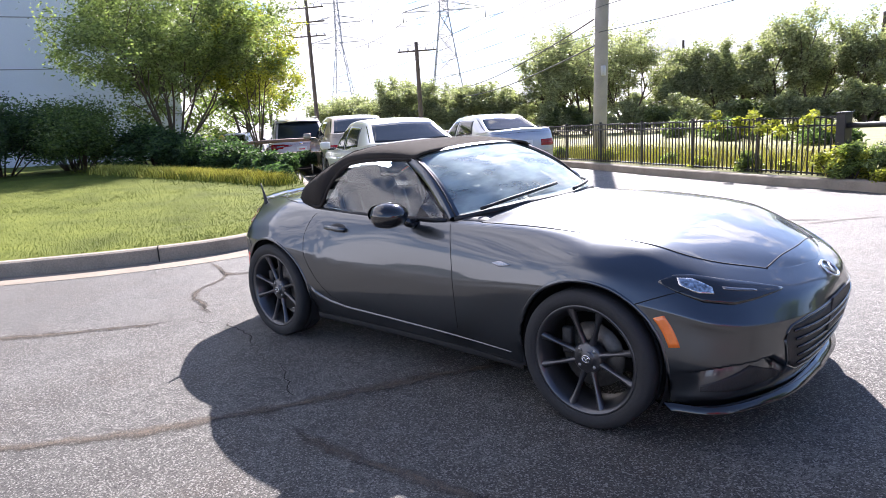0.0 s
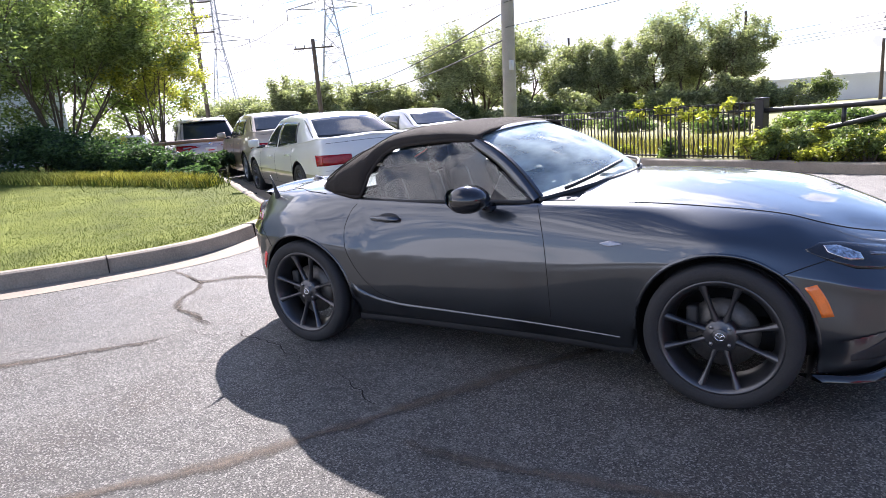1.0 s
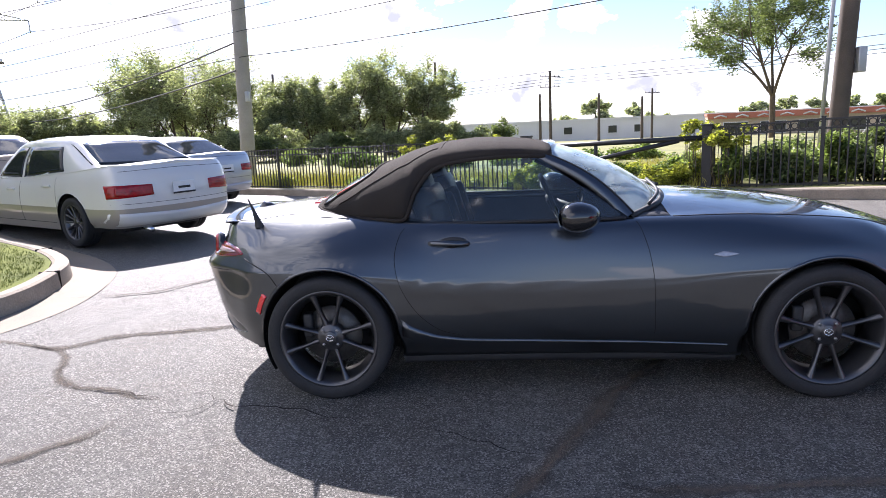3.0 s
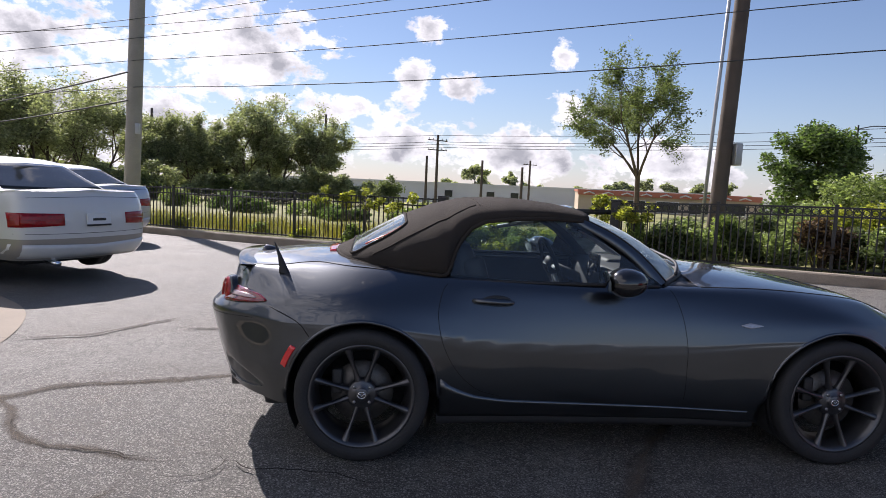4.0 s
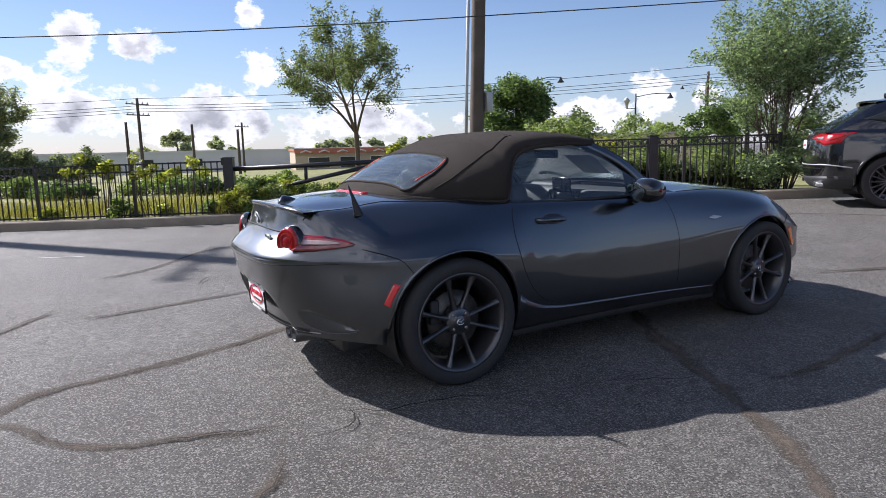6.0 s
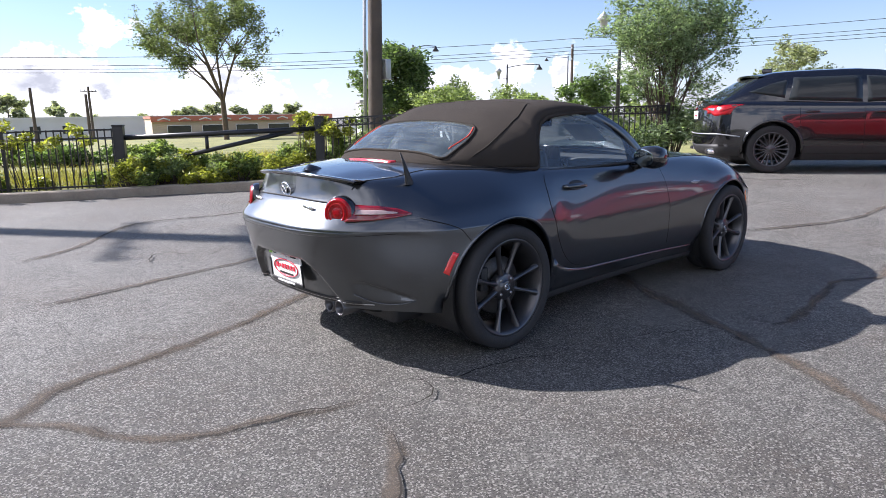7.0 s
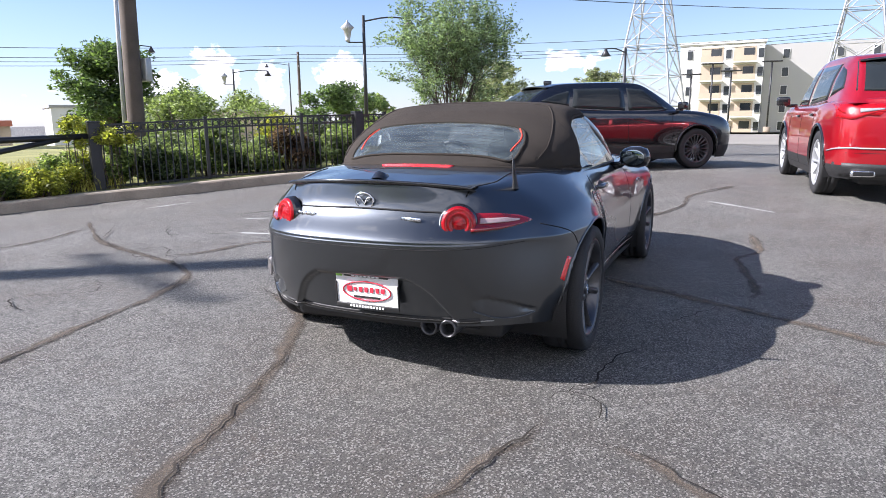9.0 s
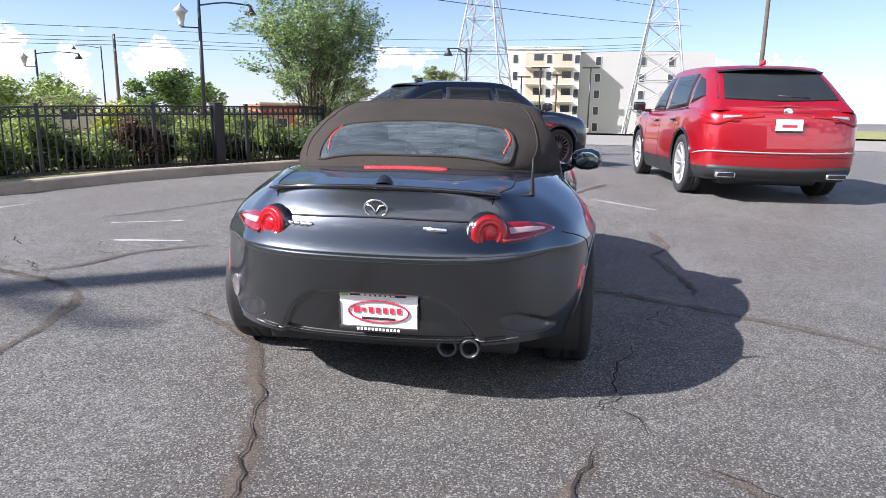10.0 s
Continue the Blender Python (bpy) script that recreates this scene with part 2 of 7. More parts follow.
def make_stain(name, col, lo, hi):
    """A worn coat of sealant: thins out towards its edges, where the asphalt shows through."""
    m = mat(name, col, 0.85, var=0.35, scale=4, fine=70, bump=0.8, spec=0.15)
    n, l = m.node_tree.nodes, m.node_tree.links
    at = n.new("ShaderNodeAttribute")
    at.attribute_name = "cover"
    t = n.new("ShaderNodeTexCoord")
    nz, fz = tex(n, l, t, "ShaderNodeTexNoise", 7, 6, 0.75), tex(n, l, t, "ShaderNodeTexNoise", 160, 3, 0.7)
    a1, a2 = n.new("ShaderNodeMath"), n.new("ShaderNodeMath")
    a1.operation = a2.operation = "ADD"
    l.new(at.outputs["Fac"], a1.inputs[0])
    l.new(nz.outputs["Fac"], a1.inputs[1])
    l.new(a1.outputs[0], a2.inputs[0])
    l.new(fz.outputs["Fac"], a2.inputs[1])
    mx, tr = n.new("ShaderNodeMixShader"), n.new("ShaderNodeBsdfTransparent")
    l.new(step(n, l, a2.outputs[0], lo, hi), mx.inputs[0])
    l.new(tr.outputs[0], mx.inputs[1])
    l.new(n["Principled BSDF"].outputs[0], mx.inputs[2])
    l.new(mx.outputs[0], n["Material Output"].inputs[0])
    return m


STAIN = make_stain("worn crack sealant", (0.118, 0.098, 0.078), 1.35, 2.2)
CRACK = mat("open crack", (0.042, 0.038, 0.034), 0.95, spec=0.05, var=0.3, scale=9, bump=0.8)
CONCRETE = mat("concrete", (0.25, 0.205, 0.155), 0.85, var=0.22, scale=2.2, fine=120, bump=0.5, rvar=0.05)
CONCRETE_D = mat("old kerb concrete", (0.29, 0.245, 0.19), 0.9, var=0.35, scale=3.0, fine=60, bump=0.8, rvar=0.05)
ROADC = mat("concrete street", (0.24, 0.222, 0.19), 0.8, var=0.12, scale=0.4, fine=30, bump=0.3)
PAINTW = mat("worn white line paint", (0.36, 0.36, 0.34), 0.7, var=0.4, scale=9, fine=60, bump=0.4)
LAWN = mat("lawn", (0.09, 0.115, 0.020), 0.9, var=0.35, scale=1.4, fine=65, bump=1.0, col2=(0.15, 0.170, 0.035), spec=0.1)
FIELD = mat("dry field grass", (0.14, 0.155, 0.045), 0.9, var=0.4, scale=0.5, fine=18, bump=1.0, col2=(0.23, 0.22, 0.075))
BLADE = mat("grass blade", (0.105, 0.140, 0.022), 0.8, var=0.22, scale=0.9, fine=12, col2=(0.175, 0.200, 0.036), island=0.35, spec=0.15)
BLADE_DRY = mat("straw grass blade", (0.42, 0.38, 0.06), 0.8, spec=0.15, var=0.3, scale=2, fine=12, col2=(0.55, 0.52, 0.12), island=0.6)


def leafmat(name, a, b, rough=0.5):
    """A leaf: each one a little different, letting some light through."""
    m = mat(name, a, rough, var=0.25, scale=0.8, fine=9, col2=b, island=0.7)
    n, l = m.node_tree.nodes, m.node_tree.links
    bs = n["Principled BSDF"]
    tr, mx = n.new("ShaderNodeBsdfTranslucent"), n.new("ShaderNodeMixShader")
    mx.inputs[0].default_value = 0.5
    src = bs.inputs["Base Color"].links[0].from_socket
    br = mixc(n, l, 1.0, src, (1.6, 1.7, 0.9), "MULTIPLY")
    l.new(br, tr.inputs[0])
    l.new(bs.outputs[0], mx.inputs[1])
    l.new(tr.outputs[0], mx.inputs[2])
    l.new(mx.outputs[0], n["Material Output"].inputs[0])
    return m


LEAF = leafmat("green leaf", (0.10, 0.14, 0.04), (0.18, 0.23, 0.075))
LEAF_D = leafmat("dark green leaf", (0.06, 0.095, 0.035), (0.105, 0.155, 0.055))
# distance haze painted into the leaf colour: paler and greyer than the near leaves
LEAF_F = leafmat("far leaf paled for haze", (0.185, 0.205, 0.13), (0.27, 0.29, 0.19))
LEAF_R = leafmat("dark reddish leaf", (0.07, 0.045, 0.035), (0.12, 0.075, 0.05))
LEAF_Y = leafmat("yellow green leaf", (0.18, 0.20, 0.03), (0.29, 0.295, 0.055))
LEAF_L = leafmat("light green leaf", (0.125, 0.165, 0.065), (0.205, 0.25, 0.11))
LEAF_H = leafmat("honey locust leaf", (0.075, 0.098, 0.045), (0.13, 0.16, 0.075))
LEAF_E = leafmat("pale elm leaf", (0.125, 0.175, 0.098), (0.205, 0.265, 0.158))
LEAF_J = leafmat("juniper spray", (0.03, 0.06, 0.03), (0.06, 0.105, 0.045), 0.6)
BARK = mat("bark", (0.10, 0.075, 0.055), 0.9, var=0.4, scale=6, fine=40, bump=1.0)
POLEWOOD = mat("weathered pole wood", (0.094, 0.074, 0.060), 0.85, var=0.4, scale=2.5, fine=60, bump=0.9)
POLEGREY = mat("pale grey pole", (0.30, 0.28, 0.25), 0.8, var=0.2, scale=2.5, fine=40, bump=0.4)
GALV = mat("galvanised steel", (0.42, 0.43, 0.44), 0.5, 0.6, var=0.15, scale=2)
BLACKM = mat("black painted steel", (0.018, 0.018, 0.02), 0.4, 0.0, var=0.3, scale=5, bump=0.1)
RAILB = mat("rusty brown rail", (0.20, 0.12, 0.08), 0.7, var=0.3, scale=4, bump=0.3)
YELLOW = mat("yellow bollard paint", (0.65, 0.42, 0.03), 0.5, var=0.15, scale=5)
WALLW = mat("white painted block wall", (0.74, 0.76, 0.79), 0.85, var=0.06, scale=0.7, fine=25, bump=0.3)
WHITEB = mat("white cladding", (0.62, 0.62, 0.62), 0.7, var=0.08, scale=0.3, fine=8)
GREYB = mat("grey cladding", (0.30, 0.30, 0.31), 0.7, var=0.1, scale=0.3, fine=8)
TANB = mat("tan stucco", (0.45, 0.37, 0.28), 0.8, var=0.1, scale=0.4, fine=9)
BRICKR = mat("red fascia", (0.38, 0.13, 0.085), 0.7, var=0.15, scale=0.5, fine=9)
DARKW = mat("dark window glass", (0.03, 0.035, 0.04), 0.08, var=0.3, scale=0.8)
WIRE = mat("cable", (0.03, 0.03, 0.03), 0.6, var=0.1)


# ---- mesh helpers ----
def mesh_ob(name, bm, material, parent=None, label="", smooth=True):
    me = bpy.data.meshes.new(name)
    bm.normal_update()
    bm.to_mesh(me)
    bm.free()
    if smooth:
        me.shade_smooth()
    me.materials.append(material)
    ob = new(name, me)
    if parent is not None:
        ob.parent = parent
    if label:
        ob["label"] = label
    return ob


def part(name, bm, material, parent, label="", smooth=True):
    return mesh_ob(name, bm, material, parent, label, smooth)


def thing(name, m, label, category, group="", kind=""):
    e = new(name)
    e.matrix_world = m
    e.empty_display_size = 0.2
    return tagged(e, label, category, group, kind)


def box(bm, cx, cy, cz, sx, sy, sz, bev=0.0, m=None):
    r = bmesh.ops.create_cube(bm, size=1.0, matrix=(m or Matrix()) @ Matrix.Translation((cx, cy, cz)) @ Matrix.Diagonal((sx, sy, sz, 1)))
    if bev:
        es = {e for v in r["verts"] for e in v.link_edges}
        bmesh.ops.bevel(bm, geom=list(es), offset=bev, segments=2, affect="EDGES", profile=0.6)
    return bm


def boxbm(*a, **k):
    return box(bmesh.new(), *a, **k)


def tube(bm, pts, rad, seg=8, cap=True):
    """A tube along pts; rad a number or one per point."""
    pts = [Vector(p) for p in pts]
    rings = []
    up = Vector((0, 0, 1))
    for i, p in enumerate(pts):
        d = (pts[min(i + 1, len(pts) - 1)] - pts[max(i - 1, 0)]).normalized()
        a = d.cross(up if abs(d.z) < 0.95 else Vector((1, 0, 0))).normalized()
        b = d.cross(a)
        r = rad[i] if hasattr(rad, "__len__") else rad
        rings.append([bm.verts.new(p + (a * math.cos(t) + b * math.sin(t)) * r) for t in (2 * math.pi * k / seg for k in range(seg))])
    for r0, r1 in zip(rings, rings[1:]):
        for k in range(seg):
            bm.faces.new((r0[k], r0[(k + 1) % seg], r1[(k + 1) % seg], r1[k]))
    if cap and len(rings) > 1:
        bm.faces.new(rings[0][::-1])
        bm.faces.new(rings[-1])
    return bm


def tubebm(*a, **k):
    return tube(bmesh.new(), *a, **k)


def lathe(bm, prof, seg=48, axis="y", c=(0, 0, 0)):
    """Turns a profile of (radius, offset) round an axis."""
    rings = []
    for r, o in prof:
        ring = []
        for k in range(seg):
            t = 2 * math.pi * k / seg
            u, v = r * math.cos(t), r * math.sin(t)
            p = {"y": (u, o, v), "z": (u, v, o), "x": (o, u, v)}[axis]
            ring.append(bm.verts.new(Vector(p) + Vector(c)))
        rings.append(ring)
    for r0, r1 in zip(rings, rings[1:]):
        for k in range(seg):
            bm.faces.new((r0[k], r0[(k + 1) % seg], r1[(k + 1) % seg], r1[k]))
    return bm


def cr(pts, n):
    """Catmull-Rom through pts, n steps a span."""
    P = np.array(pts, float)
    out = []
    for i in range(len(P) - 1):
        p0, p1, p2, p3 = P[max(i - 1, 0)], P[i], P[i + 1], P[min(i + 2, len(P) - 1)]
        if i == 0:
            p0 = 2 * p1 - p2
        if i == len(P) - 2:
            p3 = 2 * p2 - p1
        for k in range(n):
            t = k / n
            out.append(0.5 * (2 * p1 + (p2 - p0) * t + (2 * p0 - 5 * p1 + 4 * p2 - p3) * t * t + (3 * p1 - p0 - 3 * p2 + p3) * t ** 3))
    out.append(P[-1])
    return np.array(out)


def resample(pts, n):
    P = np.array(pts, float)
    s = np.concatenate([[0], np.cumsum(np.linalg.norm(np.diff(P, axis=0), axis=1))])
    u = np.linspace(0, s[-1], n)
    return np.stack([np.interp(u, s, P[:, k]) for k in range(P.shape[1])], 1)


def grid_faces(bm, V, flip=False, keep=None):
    """V: 2D array of bmesh verts."""
    for i in range(len(V) - 1):
        for j in range(len(V[0]) - 1):
            q = (V[i][j], V[i + 1][j], V[i + 1][j + 1], V[i][j + 1])
            if keep and not keep(i, j):
                continue
            if len(set(q)) == 4:
                try:
                    bm.faces.new(q[::-1] if flip else q)
                except ValueError:
                    pass


def g(x, y, bump=1.0):
    """Height of the lot: falls gently to the fence, rises a little to the street."""
    z = -0.022 * min(max(y - 1.5, 0.0), 140.0) + 0.04 * min(max(x - 1.6, 0.0), 3.4)
    z += bump * 0.035 * min(max(-x - 4.5, 0.0), 5.5) * min(max((14.0 + x) / 3.0, 0.0), 1.0) * min(max((y - 2.0) / 3.0, 0.0), 1.0) * min(max((14.0 - y) / 5.0, 0.0), 1.0)
    z -= 0.03 * min(max(x - 32.0, 0.0), 120.0)
    return z

# ---- ground ----
def spaced(lo, hi, near, stp):
    out, v, s = [near], near, stp
    while v < hi:
        s = stp if v < near + 14 else s * 1.35
        v += s
        out.append(min(v, hi))
    v, s = near, stp
    while v > lo:
        s = stp if v > near - 14 else s * 1.35
        v -= s
        out.insert(0, max(v, lo))
    return out


def sheet(xs, ys, zf):
    bm = bmesh.new()
    grid_faces(bm, [[bm.verts.new((x, y, zf(x, y))) for y in ys] for x in xs])
    return bm


tagged(mesh_ob("ground", sheet(spaced(-900, 900, 0, 0.8), spaced(-900, 900, 1, 0.8), g), ASPHALT),
       "worn grey asphalt parking lot with sealed cracks", "ground", kind="structure")

GATE_L, GATE_R = Vector((0.066, 9.554)), Vector((3.09, 7.85))
DIR_L = Vector((math.cos(radians(151)), math.sin(radians(151))))
DIR_R = Vector((1.54, -1.04)).normalized()


def strip(pts, width, zf, name, material, label, category="crack", jit=0.0, seed=1, taper=True, kind="structure", soft=False):
    """A ribbon lying on the ground along a wandering line."""
    rnd = random.Random(seed)
    P = resample(cr([(*p,) for p in pts], 6), max(8, int(np.linalg.norm(np.diff(np.array(pts), axis=0), axis=1).sum() / 0.05)))
    bm = bmesh.new()
    V = []
    off = wob = 0.0
    for i, p in enumerate(P):
        d = P[min(i + 1, len(P) - 1)] - P[max(i - 1, 0)]
        d = d / (np.linalg.norm(d) + 1e-9)
        nrm = np.array([-d[1], d[0]])
        off = off * 0.45 + rnd.uniform(-1, 1) * jit
        wob = wob * 0.75 + rnd.uniform(-0.16, 0.16)
        w = width * (0.5 + wob)
        if not soft and jit > 0.01:
            w *= max(0.1, 0.8 + 1.5 * noise.noise((p[0] * 2.3, p[1] * 2.3, seed)))
        if taper:
            w *= min(1, 0.15 + i / 6, 0.15 + (len(P) - 1 - i) / 6)
        a, b = p + nrm * (off + w), p + nrm * (off - w)
        cols = (0, .3, .5, .7, 1) if soft else (0, 1)
        V.append([bm.verts.new((*(a + (b - a) * u), zf(*(a + (b - a) * u)))) for u in cols])
    grid_faces(bm, V, flip=True)
    ob = mesh_ob(name, bm, material)
    if soft:
        lay = ob.data.attributes.new("cover", "FLOAT", "POINT")
        for i in range(len(P)):
            for j, c in enumerate((0, .75, 1, .75, 0)):
                lay.data[i * 5 + j].value = c * min(1, i / 8, (len(P) - 1 - i) / 8)
    return tagged(ob, label, category, kind=kind)


SEAL = [
    [(-3.6, 0.1), (-3.19, -0.06), (-2.95, 0.17), (-2.57, 0.27), (-2.09, 0.41), (-1.47, 0.70), (-1.22, 0.88), (-0.79, 1.5)],
    [(-4.12, 0.21), (-3.19, -0.08), (-2.85, -0.53), (-2.62, -0.69), (-2.42, -0.73), (-2.10, -0.86), (-1.88, -0.78)],
    [(-2.11, -0.88), (-2.17, -1.2), (-2.42, -1.52), (-2.9, -2.05), (-3.6, -2.7)],
    [(0.9, 0.2), (0.24, -0.75), (-0.05, -1.3), (-0.20, -1.58), (-0.48, -2.05), (-0.80, -2.45), (-1.3, -3.0)],
    [(-0.12, -1.58), (0.35, -1.64), (0.9, -1.58), (1.33, -1.53), (1.73, -1.7), (2.6, -1.6)],
    [(-2.94, 1.69), (-2.46, 1.75), (-1.85, 1.9), (-1.21, 2.04), (-0.5, 2.5), (0.24, 4.33), (1.4, 6.0)],
    [(-2.69, 3.41), (-2.03, 3.92), (-1.09, 5.16), (-0.04, 5.03), (1.0, 5.4)],
    [(-4.02, 1.21), (-3.38, 1.38), (-3.19, 1.64), (-2.8, 2.3)],
    [(-0.28, 3.2), (0.04, 2.86), (0.63, 2.65), (1.03, 2.04)],
    [(1.9, 4.3), (3.4, 3.2), (5.2, 2.6), (6.6, 0.4)],
    [(2.4, -0.3), (3.6, -0.9), (4.6, -1.0), (6.0, -1.6)],
]
for i, pts in enumerate(SEAL):
    strip(pts, (0.12, 0.09, 0.11, 0.15, 0.12)[i] if i < 5 else 0.10, lambda x, y, i=i: g(x, y) + 0.004 + 0.0006 * i, "crack_seal", STAIN, "worn dark tar seal over a crack in the asphalt", jit=0.011, seed=i, soft=True)
    if i not in (3, 4):
        strip(pts, 0.006, lambda x, y, i=i: g(x, y) + 0.011 + 0.0004 * i, "crack", CRACK, "thin dark crack along a worn tar seal", jit=0.020, seed=i + 20)
OPEN = [
    [(-1.88, -0.78), (-1.62, -0.94), (-1.19, -1.04), (-0.91, -1.15), (-0.55, -1.22), (-0.19, -1.42)],
    [(-1.72, -0.80), (-1.80, -1.0), (-2.02, -1.02)],
    [(-0.4, 3.47), (0.22, 3.02), (0.9, 2.7)],
    [(-1.9, 2.3), (-1.6, 2.9), (-1.3, 2.5), (-0.9, 3.0)],
    [(0.99, 6.8), (1.43, 6.06), (1.2, 5.3), (0.24, 4.33)],
    [(0.3, 4.2), (-0.1, 3.7), (0.1, 3.3), (-0.3, 2.9)],
    [(3.3, 0.4), (4.1, 0.1), (4.6, 0.3)],
    [(5.6, -0.5), (6.4, -0.3), (7.2, -0.9)],
    [(-2.6, 2.9), (-1.4, 3.3), (-0.4, 3.1)],
    [(-0.6, 2.6), (-0.2, 2.9), (-0.3, 3.3), (0.2, 3.6), (0.0, 4.1)],
    [(0.4, 2.5), (0.5, 3.0), (0.9, 3.3), (0.7, 3.9), (1.2, 4.4)],
]
for i, pts in enumerate(OPEN):
    strip(pts, 0.008, lambda x, y, i=i: g(x, y) + 0.016 + 0.0004 * i, "crack", CRACK, "thin open crack in the asphalt", jit=0.022, seed=40 + i)
for i, (a, b) in enumerate([((1.88, 3.88), (2.07, 3.17)), ((1.05, 3.26), (1.1, 2.6)), ((2.3, 6.0), (2.9, 5.7)), ((3.6, -1.9), (4.2, -1.2)), ((-3.1, 5.9), (-2.6, 5.6))]):
    strip([a, tuple((np.array(a) + b) / 2), b], 0.05, lambda x, y: g(x, y) + 0.004, "line_mark", PAINTW, "worn white paint line on the asphalt", "road marking", seed=70 + i, taper=False)


def sweep_profile(line, prof, zf, name, material, label, category="kerb", parent=None):
    """Carries a cross section (offset to the left, height) along a plan line."""
    bm = bmesh.new()
    V = []
    for i, p in enumerate(line):
        d = line[min(i + 1, len(line) - 1)] - line[max(i - 1, 0)]
        d = d / (np.linalg.norm(d) + 1e-9)
        nrm = np.array([-d[1], d[0]])
        V.append([bm.verts.new((*(p + nrm * o), zf(*(p + nrm * o)) + h)) for o, h in prof])
    grid_faces(bm, V)
    return tagged(mesh_ob(name, bm, material, smooth=False), label, category, kind="structure")


# planted island: lawn, kerb and gutter
ISLE = cr([(-20, -22), (-13.0, -11.5), (-8.6, -5.4), (-6.6, -2.75), (-5.5, -1.33), (-4.72, -0.23), (-4.36, 0.75), (-4.62, 1.75), (-5.1, 2.45), (-6.0, 3.2), (-7.9, 4.38), (-11.5, 6.6), (-17, 10.2), (-26, 16)], 8)
KERB = [(0.0, -0.1), (0.0, 0.15), (-0.03, 0.165), (-0.12, 0.165), (-0.15, 0.15), (-0.165, 0.0), (-0.165, -0.05)]
dense = resample(ISLE, 700)
sweep_profile(dense, [(o, h) for o, h in KERB][::-1], g, "kerb_island", CONCRETE_D, "weathered concrete kerb round the lawn")
sweep_profile(dense, [(-0.56, 0.004), (-0.16, 0.010)], g, "gutter_island", CONCRETE, "pale concrete gutter along the kerb", "gutter")
for k in range(300, 520, 22):
    p, d = dense[k], dense[k + 1] - dense[k - 1]
    d = d / np.linalg.norm(d)
    n2 = np.array([-d[1], d[0]])
    bm = boxbm(0, -0.083, 0.08, 0.012, 0.172, 0.175)
    ob = mesh_ob("kerb_joint", bm, CRACK, smooth=False)
    ob.matrix_world = Matrix.Translation((p[0], p[1], g(*p))) @ Matrix.Rotation(math.atan2(d[1], d[0]), 4, "Z")
    tagged(ob, "dark joint between two kerb stones", "joint", kind="structure")


def isle_z(x, y):
    """Lawn: crowned towards the wall."""
    return g(x, y, 0.25) + 0.15 + 0.05 * min(max(-5.5 - x, 0), 9.0) * min(1.0, max(0.0, (-5.0 - x) / 4))


bm = bmesh.new()
back = [Vector((-40.0, -22.0)), Vector((-40.0, 16.0))]
V = []
for p in resample(ISLE, 120):
    row = []
    for k in range(26):
        t = (k / 25) ** 1.5
        q = p * (1 - t) + np.array([-24.0, p[1] * 0.6]) * t
        row.append(bm.verts.new((q[0], q[1], isle_z(q[0], q[1]) if k else g(*q) + 0.145)))
    V.append(row)
grid_faces(bm, V, flip=True)
tagged(mesh_ob("lawn", bm, LAWN), "short bright green lawn on a kerbed island", "lawn", kind="structure")


EDGE_Y, EDGE_X = ISLE[:, 1].copy(), ISLE[:, 0].copy()


def inside_isle(x, y):
    """Left of the kerb line, which runs steadily up in y."""
    return x < np.interp(y, EDGE_Y, EDGE_X) - 0.02


def blades(name, spots, h, w, material, label, category="grass", lean=0.5, seed=3):
    """Many thin blades of grass, each a bent strip."""
    rnd = np.random.RandomState(seed)
    V, F = [], []
    for x, y, z in spots:
        a, hh = rnd.uniform(0, 2 * math.pi), h * rnd.uniform(0.55, 1.25)
        ca, sa = math.cos(a) * w, math.sin(a) * w
        b = rnd.uniform(0, 2 * math.pi)
        l = lean * hh * rnd.uniform(0.2, 1.0)
        dx, dy = math.cos(b) * l, math.sin(b) * l
        k = len(V)
        V += [(x - ca, y - sa, z), (x + ca, y + sa, z), (x + dx * 0.4 - ca * 0.7, y + dy * 0.4 - sa * 0.7, z + hh * 0.6), (x + dx * 0.4 + ca * 0.7, y + dy * 0.4 + sa * 0.7, z + hh * 0.6), (x + dx, y + dy, z + hh)]
        F += [(k, k + 1, k + 3, k + 2), (k + 2, k + 3, k + 4)]
    me = bpy.data.meshes.new(name)
    me.from_pydata(V, [], F)
    me.shade_smooth()
    me.materials.append(material)
    return tagged(new(name, me), label, category, kind="stuff")


rg = np.random.RandomState(5)
spots = []
while len(spots) < 110000:
    x, y = -4.3 - 9.5 * rg.rand() ** 1.5, rg.uniform(-4.0, 6.5)
    if inside_isle(x, y) and inside_isle(x + 0.06, y):
        spots.append((x, y, isle_z(x, y) - 0.01))
blades("lawn_grass", spots, 0.030, 0.0026, BLADE, "dense short lawn grass lit by the sun")

# kerbs and field at the fence
KL = cr([tuple(GATE_L + DIR_L * d + Vector((-0.485, -0.875)) * 0.75) for d in (42, 24, 12, 6, 3, 0.5)] + [(0.35, 8.75)], 6)
KR = cr([(2.75, 7.35)] + [tuple(GATE_R + DIR_R * d + Vector((-0.56, -0.83)) * 0.7) for d in (0.8, 2, 4, 6)] + [(9.2, 3.2), (9.9, 3.2)], 6)
FKERB = [(0.12, -0.1), (0.12, 0.14), (0.10, 0.16), (-0.10, 0.16), (-0.12, 0.14), (-0.13, -0.05)]
KG = np.array([(0.35, 8.75), (0.9, 8.42), (2.0, 7.78), (2.75, 7.35)])
for i, ln in enumerate((KL, KR, KG)):
    sweep_profile(resample(ln, 90), FKERB[::-1], g, ("kerb_fence_left", "kerb_fence_right", "kerb_gate")[i], CONCRETE_D, "old concrete kerb below the iron fence")


